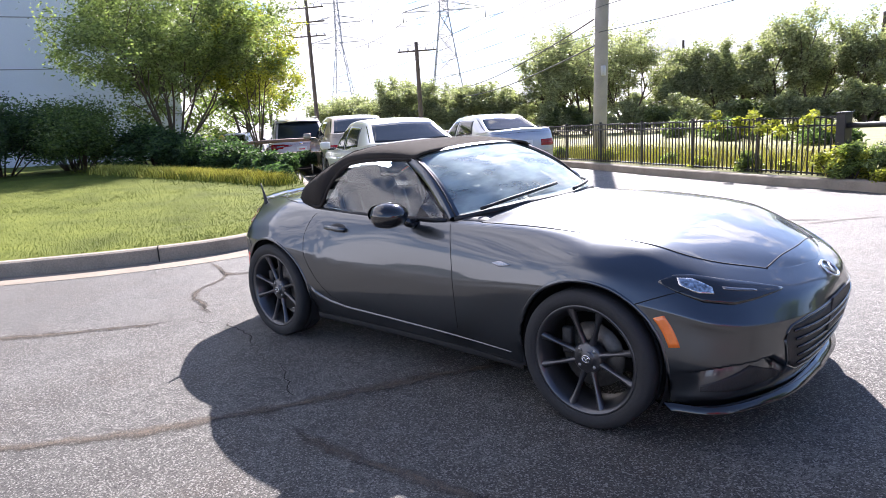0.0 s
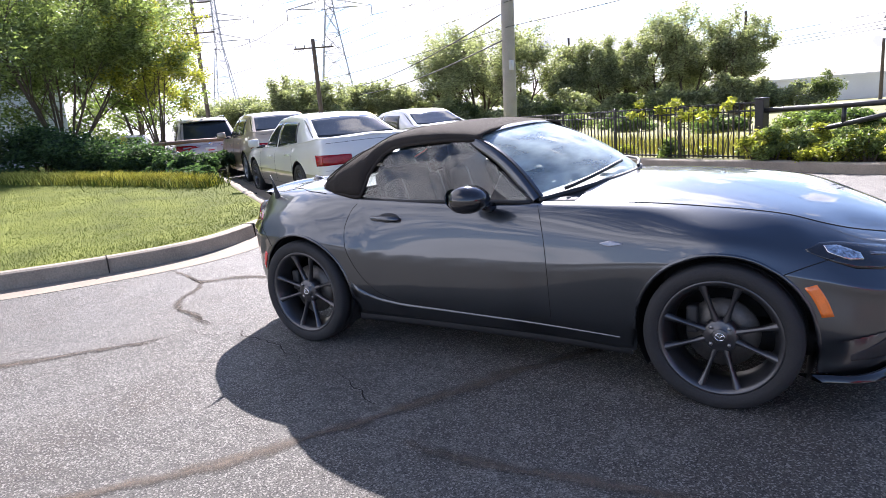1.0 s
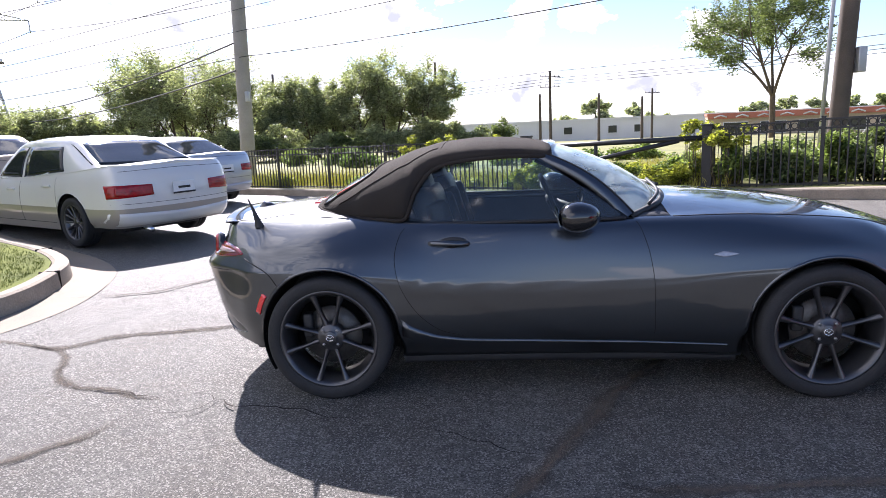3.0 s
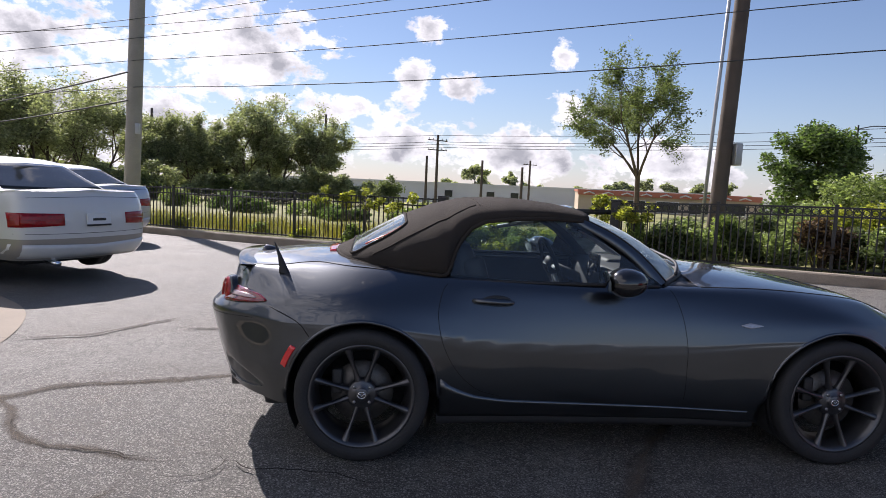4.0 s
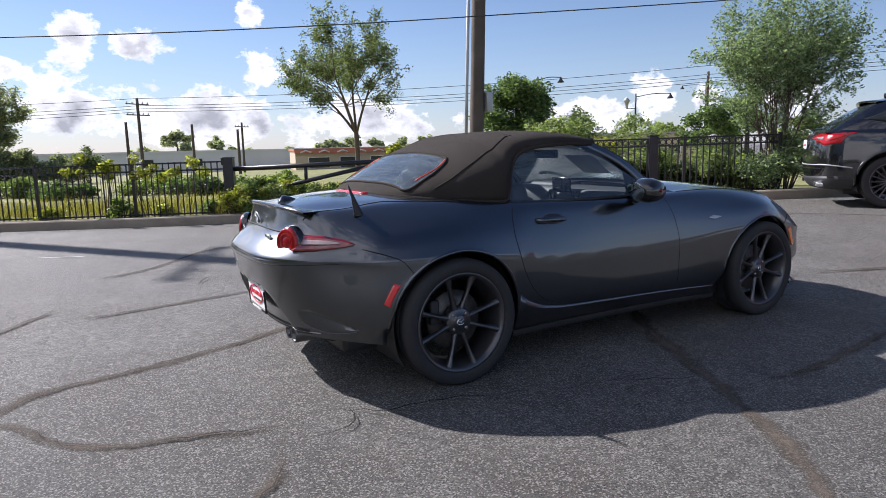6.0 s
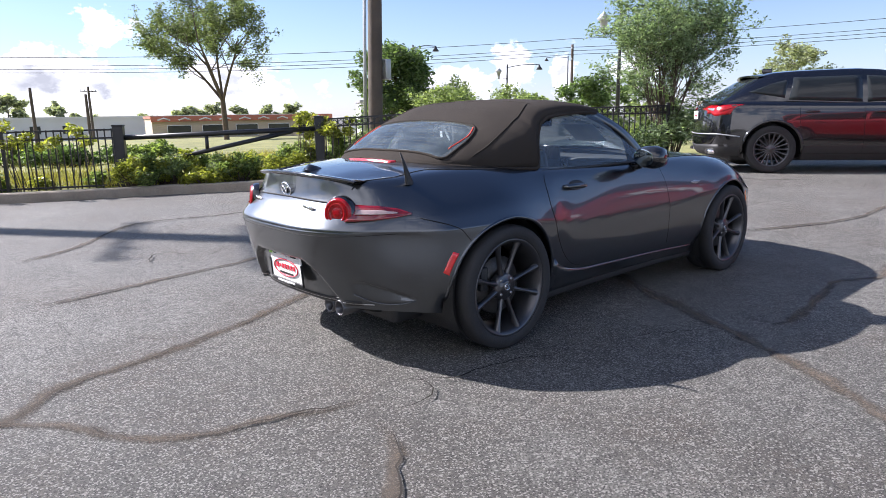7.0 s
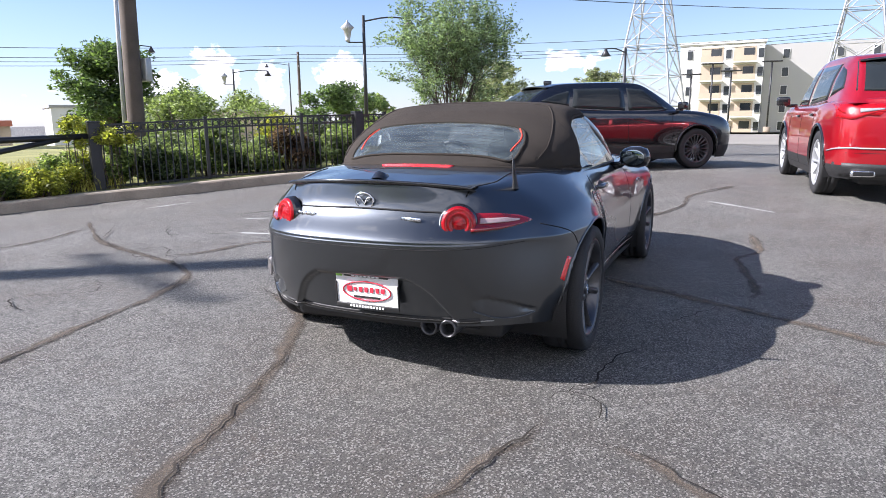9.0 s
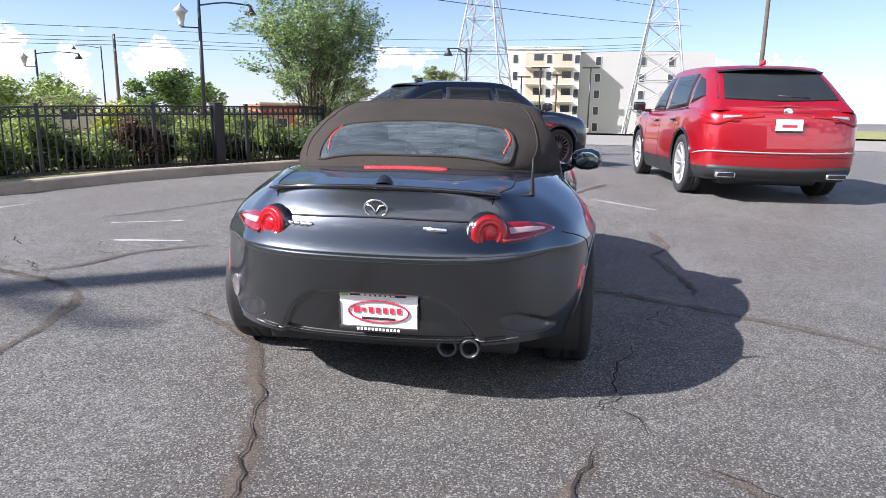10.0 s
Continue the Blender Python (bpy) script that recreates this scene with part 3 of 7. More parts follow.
def field_z(x, y):
    return g(x, y) + 0.12 + 0.02 * noise.noise((x * 0.3, y * 0.3, 0))


FRONT = [tuple(p) for p in resample(KL, 40)] + [(0.9, 8.46), (2.0, 7.82)] + [tuple(p) for p in resample(KR, 30)] + [(12.0, 4.4), (16, 6.0)]
bm = bmesh.new()
V = []
for i, (x, y) in enumerate(FRONT):
    t = i / (len(FRONT) - 1)
    dirn = Vector((-0.8 + 1.6 * t, 1.0)).normalized()
    row = []
    for k in range(24):
        d = 0.02 + (k / 23) ** 3 * 260
        q = Vector((x, y)) + dirn * d
        row.append(bm.verts.new((q.x, q.y, field_z(q.x, q.y) if k else g(q.x, q.y) + 0.10)))
    V.append(row)
grid_faces(bm, V, flip=True)
tagged(mesh_ob("field", bm, FIELD), "open field of dry yellow-green grass behind the fence", "field", kind="structure")

# street beyond the lot
bm = bmesh.new()
V = [[bm.verts.new((x, y, g(x, y) + 0.012)) for x in (19.5, 24, 28, 31.5)] for y in np.linspace(-80, 30, 40)]
grid_faces(bm, V, flip=True)
tagged(mesh_ob("road", bm, ROADC), "pale concrete street beyond the parking lot", "road", kind="structure")
bm = bmesh.new()
V = [[bm.verts.new((x, y, g(x, y) + 0.10)) for x in (31.6, 36, 60, 140, 300)] for y in np.linspace(-220, 150, 50)]
grid_faces(bm, V, flip=True)
tagged(mesh_ob("verge", bm, FIELD), "grass verge beyond the street", "verge", kind="structure")


# ---- fence ----
FENCE_H = 1.12


def fence_run(name, a, d, spacing, n, base, rings, label):
    root = thing(name, Matrix.Translation((0, 0, 0)), label, "fence")
    post_bm = boxbm(0, 0, FENCE_H / 2, 0.055, 0.055, FENCE_H + 0.02, bev=0.006)
    box(post_bm, 0, 0, FENCE_H + 0.02, 0.07, 0.07, 0.02, bev=0.006)
    post_me = None
    pick_bm = boxbm(0, 0, (FENCE_H - 0.02) / 2 + 0.03, 0.02, 0.02, FENCE_H - 0.06)
    pick_me = None
    ring_me = None
    ang = math.atan2(d.y, d.x)
    for k in range(n + 1):
        p = a + d * spacing * k
        z = base(p)
        m = Matrix.Translation((p.x, p.y, z)) @ Matrix.Rotation(ang, 4, "Z")
        if post_me is None:
            ob = part("post", post_bm, BLACKM, root, smooth=False)
            post_me = ob.data
        else:
            ob = new("post", post_me)
            ob.parent = root
        ob.matrix_world = m
        if k == n:
            break
        q = a + d * spacing * (k + 1)
        zq = base(q)
        for h in ((FENCE_H - 0.02, FENCE_H - 0.155, 0.12) if rings else (FENCE_H - 0.03, FENCE_H - 0.17, 0.12)):
            bm = bmesh.new()
            c = Vector((p.x + q.x, p.y + q.y, z + zq)) / 2
            L = spacing
            tilt = math.atan2(zq - z, L)
            box(bm, 0, 0, 0, L, 0.038, 0.03)
            ob = part("rail", bm, BLACKM, root, smooth=False)
            ob.matrix_world = Matrix.Translation((c.x, c.y, c.z + h)) @ Matrix.Rotation(ang, 4, "Z") @ Matrix.Rotation(-tilt, 4, "Y")
        cnt = int(round(spacing / 0.118))
        for j in range(1, cnt):
            t = j / cnt
            pp = p.lerp(q, t)
            zz = z + (zq - z) * t
            if pick_me is None:
                ob = part("picket", pick_bm, BLACKM, root, smooth=False)
                pick_me = ob.data
            else:
                ob = new("picket", pick_me)
                ob.parent = root
            ob.matrix_world = Matrix.Translation((pp.x, pp.y, zz)) @ Matrix.Rotation(ang, 4, "Z")
            if rings and j < cnt:
                if ring_me is None:
                    rb = bmesh.new()
                    tube(rb, [(0.045 * math.cos(t2), 0, 0.045 * math.sin(t2)) for t2 in np.linspace(0, 2 * math.pi, 13)], 0.008, 5, cap=False)
                    ro = part("ring", rb, BLACKM, root)
                    ring_me = ro.data
                else:
                    ro = new("ring", ring_me)
                    ro.parent = root
                h2 = d * (spacing / cnt / 2)
                ro.matrix_world = Matrix.Translation((pp.x + h2.x, pp.y + h2.y, zz + FENCE_H - 0.088)) @ Matrix.Rotation(ang, 4, "Z")
    return root


base_k = lambda p: g(p.x, p.y) + 0.04
fence_run("iron_fence", GATE_L, DIR_L, 1.85, 9, base_k, False, "black iron picket fence standing on a kerb")
fence_run("iron_fence", GATE_R, DIR_R, 1.72, 4, base_k, True, "black iron fence with rings between its top rails")

# field gate: two stout posts, a top bar and a diagonal brace
gate = thing("swing_gate", Matrix(), "long black single-bar gate with a diagonal brace", "gate")
for p in (GATE_L, GATE_R, GATE_R + DIR_R * 1.72 * 2.66):
    bm = boxbm(0, 0, 0.6, 0.17, 0.17, 1.2, bev=0.012)
    box(bm, 0, 0, 1.215, 0.19, 0.19, 0.03, bev=0.01)
    ob = part("gate_post", bm, BLACKM, gate, smooth=False)
    ob.matrix_world = Matrix.Translation((p.x, p.y, g(p.x, p.y) - 0.02)) @ Matrix.Rotation(radians(-29), 4, "Z")
gv = GATE_R - GATE_L
zg = lambda t: g(*(GATE_L + gv * t))
for nm, t0, h0, t1, h1, w in (("top_bar", 0, 0.98, 1, 0.98, 0.045), ("brace", 0.04, 0.45, 0.86, 0.96, 0.04), ("strut", 0.42, 0.69, 0.42, 0.97, 0.035)):
    a, b = GATE_L + gv * t0, GATE_L + gv * t1
    part(nm, tubebm([(a.x, a.y, zg(t0) + h0), (b.x, b.y, zg(t1) + h1)], w, 8), BLACKM, gate)


# ---- plants ----
def leaf_cloud(centers, radii, count, size, material, seed, name="crown", parent=None, squash=0.85, shell=0.55):
    """Leaves scattered in clumps; every leaf a folded diamond."""
    rnd = np.random.RandomState(seed)
    C, R = np.array(centers, float), np.array(radii, float)
    w = R ** 2.2
    idx = rnd.choice(len(C), count, p=w / w.sum())
    u = rnd.normal(size=(count, 3))
    u /= np.linalg.norm(u, axis=1)[:, None]
    rr = R[idx] * (shell + (1 - shell) * rnd.rand(count)) * rnd.uniform(0.75, 1.12, count)
    P = C[idx] + u * rr[:, None] * np.array([1, 1, squash])
    A = rnd.normal(size=(count, 3))
    A[:, 2] *= 0.5
    A /= np.linalg.norm(A, axis=1)[:, None]
    B = np.cross(A, rnd.normal(size=(count, 3)))
    B /= np.linalg.norm(B, axis=1)[:, None]
    s = size * rnd.uniform(0.6, 1.3, count)[:, None]
    N = np.cross(A, B)
    V = np.stack([P - A * s, P + B * s * 0.42 + N * s * 0.12, P + A * s, P - B * s * 0.42 + N * s * 0.12], 1).reshape(-1, 3)
    F = np.arange(count * 4).reshape(-1, 4)
    me = bpy.data.meshes.new(name)
    me.from_pydata(V.tolist(), [], F.tolist())
    me.shade_smooth()
    me.materials.append(material)
    ob = new(name, me)
    if parent is not None:
        ob.parent = parent
    return ob


def tree(x, y, h, crown_r, material, leaves, leaf, label, seed, stems=1, trunk_h=0.35, trunk_r=0.12, spread=0.9, clumps=16, squash=0.8, name="tree", open_top=0.5, z=None, puff=1.0, low=None):
    rnd = random.Random(seed)
    z0 = g(x, y) if z is None else z
    root = thing(name, Matrix.Translation((x, y, z0)), label, "tree")
    bm = bmesh.new()
    cents, rads = [], []
    for s in range(stems):
        a = 2 * math.pi * (s + rnd.uniform(-0.3, 0.3)) / stems
        lean = (0.05 if stems == 1 else 0.55) * crown_r * spread
        bx, by = (0, 0) if stems == 1 else (math.cos(a) * trunk_r * 2, math.sin(a) * trunk_r * 2)
        top = h * (0.86 if stems == 1 else rnd.uniform(0.6, 0.85))
        stem = cr([(bx, by, -0.1), (bx + math.cos(a) * lean * 0.3 + rnd.uniform(-.02, .02) * h, by + math.sin(a) * lean * 0.3, top * 0.4), (bx + math.cos(a) * lean * 0.75 + rnd.uniform(-.03, .03) * h, by + math.sin(a) * lean * 0.75, top * 0.75), (bx + math.cos(a) * lean, by + math.sin(a) * lean, top)], 4)
        tube(bm, stem, np.linspace(trunk_r, trunk_r * 0.12, len(stem)), 8)
        cents.append(Vector(stem[-1]))
        rads.append(crown_r * 0.25 * puff)
        nl = max(3, clumps // stems)
        for k in range(nl):
            b = a + 2.4 * k + rnd.uniform(-0.5, 0.5) if stems == 1 else a + rnd.uniform(-1.7, 1.7)
            u = rnd.random()
            zz = h * ((low or trunk_h + 0.06) + (0.97 - (low or trunk_h + 0.06)) * u)
            # crown outline: widest a little below the middle
            rr = crown_r * rnd.uniform(0.35, 0.95) * math.sqrt(max(0.12, 1 - ((u - 0.42) / 0.6) ** 2))
            z1 = min(max(zz - rr * rnd.uniform(0.35, 0.8), h * trunk_h * rnd.uniform(0.7, 1.0)), top * 0.97)
            i0 = min(range(len(stem)), key=lambda q: abs(stem[q][2] - z1))
            fork = Vector(stem[i0])
            tip = Vector((fork.x + math.cos(b) * rr, fork.y + math.sin(b) * rr, zz))
            mid = fork.lerp(tip, 0.5) + Vector((rnd.uniform(-.1, .1), rnd.uniform(-.1, .1), 0.12)) * rr * 0.8
            t0 = trunk_r * (0.42 - 0.30 * i0 / len(stem))
            tube(bm, cr([tuple(fork), tuple(mid), tuple(tip)], 4), np.linspace(t0, trunk_r * 0.04, 9), 5)
            cents.append(tip)
            rads.append(crown_r * rnd.uniform(0.20, 0.36) * puff)
            cents.append(mid.lerp(tip, 0.4))
            rads.append(crown_r * rnd.uniform(0.12, 0.22) * puff)
            for _ in range(3):
                t2 = tip + Vector((rnd.uniform(-1, 1), rnd.uniform(-1, 1), rnd.uniform(-0.6, 0.7))) * crown_r * 0.28
                tube(bm, [tuple(mid.lerp(tip, 0.6)), tuple(t2)], [trunk_r * 0.10, trunk_r * 0.025], 4)
                cents.append(t2)
                rads.append(crown_r * rnd.uniform(0.10, 0.22) * puff)
    part("trunk", bm, BARK, root)
    leaf_cloud(cents, rads, leaves, leaf, material, seed, "crown", root, squash, open_top)
    return root


def limb_tree(x, y, h, r, material, leaves, leaf, label, seed, fork=0.3, stems=1, trunk_r=0.14, rise=0.75, levels=3, spray=0.1, z=None, kids=4, name="tree", shear=0.0):
    """A tree grown limb by limb: each forks into thinner ones, and leaves hang about the outer twigs."""
    rnd = random.Random(seed)
    z0 = g(x, y) if z is None else z
    root = thing(name, Matrix.Translation((x, y, z0)), label, "tree")
    runs, twigs = [], []

    def grow(p, d, length, rad, level):
        pts = [p]
        q, e = p.copy(), d.copy()
        for k in range(4):
            e = (e + Vector((rnd.uniform(-1, 1), rnd.uniform(-1, 1), rnd.uniform(-.4, .9))) * 0.14).normalized()
            q = q + e * length / 4
            pts.append(q.copy())
        runs.append((pts, rad, rad * 0.45, 7 if level > 1 else 4))
        if level <= 1:
            twigs.extend(pts[2:] if level == 1 else pts[1:])
        if level == 0:
            return
        for k in range(kids):
            t = 0.35 + 0.65 * (k + rnd.random()) / kids
            i = min(3, int(t * 4))
            b = pts[i].lerp(pts[i + 1], t * 4 - i if i < 4 else 1)
            side = Vector((rnd.uniform(-1, 1), rnd.uniform(-1, 1), rnd.uniform(-.5, .6)))
            side = (side - e * side.dot(e)).normalized()
            grow(b, (e * rnd.uniform(0.6, 1.1) + side * rnd.uniform(0.55, 1.0)).normalized(), length * rnd.uniform(0.48, 0.70), rad * 0.42, level - 1)

    for s in range(stems):
        a = 2 * math.pi * (s + rnd.uniform(-.3, .3)) / stems
        if stems == 1:
            base = Vector((0, 0, -0.1))
            top = Vector((rnd.uniform(-.02, .02), rnd.uniform(-.02, .02), fork))
            runs.append(([base, base.lerp(top, .5), top], trunk_r / h, trunk_r / h * .8, 10))
            for k in range(5):
                b = 2 * math.pi * (k + rnd.uniform(-.3, .3)) / 5
                tilt = 1 - rise if k else 0.05
                grow(top - Vector((0, 0, rnd.uniform(0, .06))), Vector((math.cos(b) * tilt, math.sin(b) * tilt, rise)).normalized(), (1 - fork) * rnd.uniform(.5, .66), trunk_r / h * .5, levels - 1)
        else:
            tilt = (1 - rise) * rnd.uniform(.3, 1.2)
            grow(Vector((math.cos(a) * .012, math.sin(a) * .012, -.02)), Vector((math.cos(a) * tilt, math.sin(a) * tilt, rise)).normalized(), rnd.uniform(.55, .75), trunk_r / h, levels - 1)
    T = np.array([tuple(p) for p in twigs])
    kz = h / np.percentile(T[:, 2], 99)
    kr = r / np.percentile(np.hypot(T[:, 0], T[:, 1]), 93)
    fit_ = lambda p: (p[0] * kr + shear * p[2] * kz, p[1] * kr, p[2] * kz)
    bm = bmesh.new()
    for pts, r0, r1, sg in runs:
        tube(bm, [fit_(p) for p in pts], np.linspace(r0 * h, r1 * h, len(pts)), sg, cap=False)
    part("trunk", bm, BARK, root)
    leaf_cloud([fit_(p) for p in twigs], [spray * r * rnd.uniform(.6, 1.4) for _ in twigs], leaves, leaf, material, seed, "crown", root, 0.8, 0.0)
    return root


# island tree with several stems; an added yellow-leaved tree paints its sunlit side
limb_tree(-16.9, 6.3, 6.2, 3.5, LEAF_L, 100000, 0.050, "large multi-stemmed ornamental tree with green leaves", 11, stems=10, trunk_r=0.042, rise=0.52, levels=4, kids=4, spray=0.13, z=0.75)
limb_tree(-16.2, 8.7, 4.4, 1.7, LEAF_Y, 22000, 0.052, "small yellow-green tree added as the sunlit side of the large crown", 12, stems=6, trunk_r=0.03, rise=0.6, levels=4, kids=3, spray=0.18, z=0.6)

tree(-21.5, 11.6, 6.4, 2.2, LEAF, 20000, 0.07, "green tree standing behind the yellow-green one", 13, stems=3, trunk_h=0.1, trunk_r=0.07, clumps=40, z=0.3, low=0.1)


def shrub(x, y, rx, ry, h, material, count, leaf, label, seed, z=None, name="shrub", rot=0.0):
    rnd = random.Random(seed)
    z0 = g(x, y) if z is None else z
    root = thing(name, Matrix.Translation((x, y, z0)) @ Matrix.Rotation(rot, 4, "Z"), label, "shrub")
    cents, rads = [], []
    bm = bmesh.new()
    for k in range(16):
        a, r = rnd.uniform(0, 2 * math.pi), rnd.uniform(0, 0.8)
        c = Vector((math.cos(a) * r * rx, math.sin(a) * r * ry, h * rnd.uniform(0.3, 0.75) * (1.1 - r * 0.5)))
        cents.append(c)
        rads.append(min(rx, ry, h) * rnd.uniform(0.35, 0.6))
        tube(bm, [(c.x * 0.15, c.y * 0.15, -0.05), tuple(c * 0.6), tuple(c)], [0.02, 0.014, 0.005], 5)
    part("stem", bm, BARK, root)
    leaf_cloud(cents, rads, count, leaf, material, seed, "foliage", root, 0.8, 0.35)
    return root


for i, (x, y, rx, ry, h, m, lab) in enumerate([
        (-9.5, 4.75, 0.9, 0.45, 0.30, LEAF_J, "spreading juniper shrub with dark green sprays"), (-10.6, 5.1, 1.4, 0.8, 0.46, LEAF_J, "spreading juniper shrub with dark green sprays"),
        (-12.3, 5.0, 1.5, 0.9, 0.75, LEAF_J, "spreading juniper shrub with dark green sprays"), (-11.2, 6.3, 1.4, 0.9, 0.36, LEAF_J, "spreading juniper shrub with dark green sprays"),
        (-14.0, 4.2, 1.3, 1.1, 1.2, LEAF_J, "rounded dark green shrub in the shade"), (-14.9, 2.9, 1.5, 1.3, 1.6, LEAF_D, "rounded dark green shrub in the shade"),
        (-15.9, 1.4, 1.7, 1.5, 2.1, LEAF_J, "tall dark green shrub against the wall"), (-16.4, 3.2, 1.7, 1.5, 2.2, LEAF_D, "tall dark green shrub against the wall"),
        (-15.2, 0.0, 1.6, 1.4, 1.9, LEAF_J, "tall dark green shrub against the wall"), (-13.2, 4.9, 1.4, 1.0, 0.95, LEAF_J, "spreading juniper shrub with dark green sprays")]):
    shrub(x, y, rx, ry, h, m, 17000, 0.042, lab, 100 + i, z=isle_z(x, y) - 0.03)
spots = []
for _ in range(9000):
    t = rg.rand()
    c = Vector((-8.6, 4.25)).lerp(Vector((-13.9, 3.0)), t) + Vector((rg.normal() * 0.12, rg.normal() * 0.16))
    if inside_isle(c.x, c.y):
        spots.append((c.x, c.y, isle_z(c.x, c.y)))
blades("border_grass", spots, 0.20, 0.008, BLADE_DRY, "border of tall straw-yellow ornamental grass", "ornamental grass", lean=0.9)
spots = []
for _ in range(5000):
    t = rg.rand()
    c = Vector((-8.6, 4.35)).lerp(Vector((-14.2, 3.2)), t) + Vector((rg.normal() * 0.3, rg.normal() * 0.3))
    if inside_isle(c.x, c.y):
        spots.append((c.x, c.y, isle_z(c.x, c.y)))
blades("border_weeds", spots, 0.17, 0.008, BLADE, "green border weeds among the shrubs", "weeds", lean=0.8, seed=9)

# shrubs, vines and weeds along the fence and below the gate
wx = Vector((0.485, 0.875))
k = 0
for t in np.linspace(0.03, 0.97, 18):
    c = GATE_L + gv * t + wx * rg.uniform(-0.45, 0.4)
    shrub(c.x, c.y, rg.uniform(0.3, 0.5), 0.35, rg.uniform(0.5, 0.85) * (0.95 if 0.35 < t < 0.75 else 1.25), (LEAF_L, LEAF_Y, LEAF, LEAF_Y)[k % 4], 2600, 0.032, "weedy green bush growing under the gate", 200 + k, z=field_z(c.x, c.y) - 0.1, name="weed_bush")
    k += 1
for d in (0.3, 0.8, 1.3, 1.8, 2.3, 2.8, 3.3, 3.8, 4.3, 4.8, 5.3, 5.8, 6.3):
    c = GATE_R + DIR_R * d + Vector((0.56, 0.83)) * rg.uniform(0.25, 0.7)
    tall = 1.25 if d in (3.3,) else rg.uniform(0.7, 1.05)
    shrub(c.x, c.y, 0.55, 0.42, tall, LEAF_R if d == 3.3 else (LEAF, LEAF_H, LEAF_L)[k % 3], 4600, 0.040, "green bush growing behind the iron fence", 200 + k, z=field_z(c.x, c.y) - 0.1, name="fence_bush")
    k += 1
for d in (0.5, 1.4, 2.2, 3.6, 5.0, 7.5, 10.0):
    c = GATE_L + DIR_L * d + wx * rg.uniform(0.1, 0.5)
    shrub(c.x, c.y, 0.4, 0.3, rg.uniform(0.35, 0.6), (LEAF_Y, LEAF)[k % 2], 900, 0.045, "low weeds at the foot of the fence", 200 + k, z=field_z(c.x, c.y) - 0.1, name="weed_bush")
    k += 1
for i, (p, sx) in enumerate([(GATE_L + DIR_L * 1.2, 0.9), (GATE_L + DIR_L * 2.6, 0.6), (GATE_R + DIR_R * 0.35, 0.35), (GATE_R - DIR_R * 0.2, 0.3)]):
    rt = thing("vine", Matrix.Translation((p.x, p.y, g(p.x, p.y))), "yellow-green vine hanging over the fence top", "vine")
    cents = [(rg.uniform(-sx, sx) * DIR_L.x, rg.uniform(-sx, sx) * DIR_L.y + rg.uniform(-.05, .1), FENCE_H * rg.uniform(0.75, 1.12)) for _ in range(12)]
    for c in cents:
        part("stem", tubebm([(c[0] * 0.8, c[1] * 0.8, 0.05), (c[0] * 1.05, c[1], c[2] * 0.6), c], 0.006, 4), BARK, rt)
    leaf_cloud(cents, [0.12] * 12, 700, 0.05, LEAF_Y, 300 + i, "foliage", rt)
spots = []
for _ in range(14000):
    t, d = rg.uniform(-0.1, 1.1), abs(rg.normal()) * 3.5
    c = GATE_L + gv * t + wx * (d - 0.1)
    spots.append((c.x, c.y, field_z(c.x, c.y) - 0.03))
for _ in range(16000):
    c = GATE_L + DIR_L * rg.uniform(0, 16) + wx * (0.1 + abs(rg.normal()) * 3)
    spots.append((c.x, c.y, field_z(c.x, c.y) - 0.03))
blades("field_grass", spots, 0.26, 0.006, BLADE_DRY, "long dry grass behind the fence and gate", "grass", lean=0.8, seed=21)

for i, (d, off, h) in enumerate([(3.5, 9, 1.1), (6.0, 11, 1.3), (8.5, 9, 1.0), (11.5, 12, 1.4), (14.5, 11, 1.2), (1.5, 12, 0.9), (18, 14, 1.5), (22, 14, 1.4)]):
    c = GATE_L + DIR_L * d + wx * off
    shrub(c.x, c.y, 1.5, 0.9, h * 0.72, (LEAF_D, LEAF)[i % 2], 4000, 0.075, "dark green thicket in the field behind the fence", 340 + i, z=field_z(c.x, c.y) - 0.1, name="field_shrub")
for i, (d, off, h) in enumerate([(0.9, 1.6, 0.9), (2.2, 1.9, 1.1), (3.6, 1.7, 1.2), (5.0, 1.8, 1.0), (6.4, 2.0, 1.2), (1.6, 3.4, 1.1), (4.2, 3.6, 1.3), (6.8, 3.6, 1.3), (3.0, 5.5, 1.4), (5.8, 5.8, 1.5)]):
    c = GATE_R + DIR_R * d + Vector((0.56, 0.83)) * off
    shrub(c.x, c.y, 0.85, 0.7, h, (LEAF_L, LEAF_H, LEAF_Y, LEAF)[i % 4], 5600, 0.042, "wild light green growth behind the iron fence", 360 + i, z=field_z(c.x, c.y) - 0.1, name="wild_shrub")
# tall bushy elm at the end of the fence
shrub(9.0, 4.0, 1.0, 0.8, 1.5, LEAF_E, 9000, 0.034, "leafy shoots at the foot of the young elm", 32, name="elm_shoots")
limb_tree(9.0, 4.2, 3.85, 1.2, LEAF_E, 38000, 0.032, "tall bushy young elm with feathery light green leaves", 31, stems=15, trunk_r=0.022, rise=0.80, levels=4, kids=4, spray=0.10)
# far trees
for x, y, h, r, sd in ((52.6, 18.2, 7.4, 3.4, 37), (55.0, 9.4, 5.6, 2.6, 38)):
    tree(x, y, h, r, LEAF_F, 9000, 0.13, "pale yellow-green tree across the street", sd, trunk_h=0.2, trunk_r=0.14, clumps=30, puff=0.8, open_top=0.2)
limb_tree(20.7, 52.0, 13.4, 6.5, LEAF_H, 30000, 0.112, "slender honey locust with an open light crown", 32, fork=0.26, trunk_r=0.26, rise=0.60, levels=4, kids=4, spray=0.09)
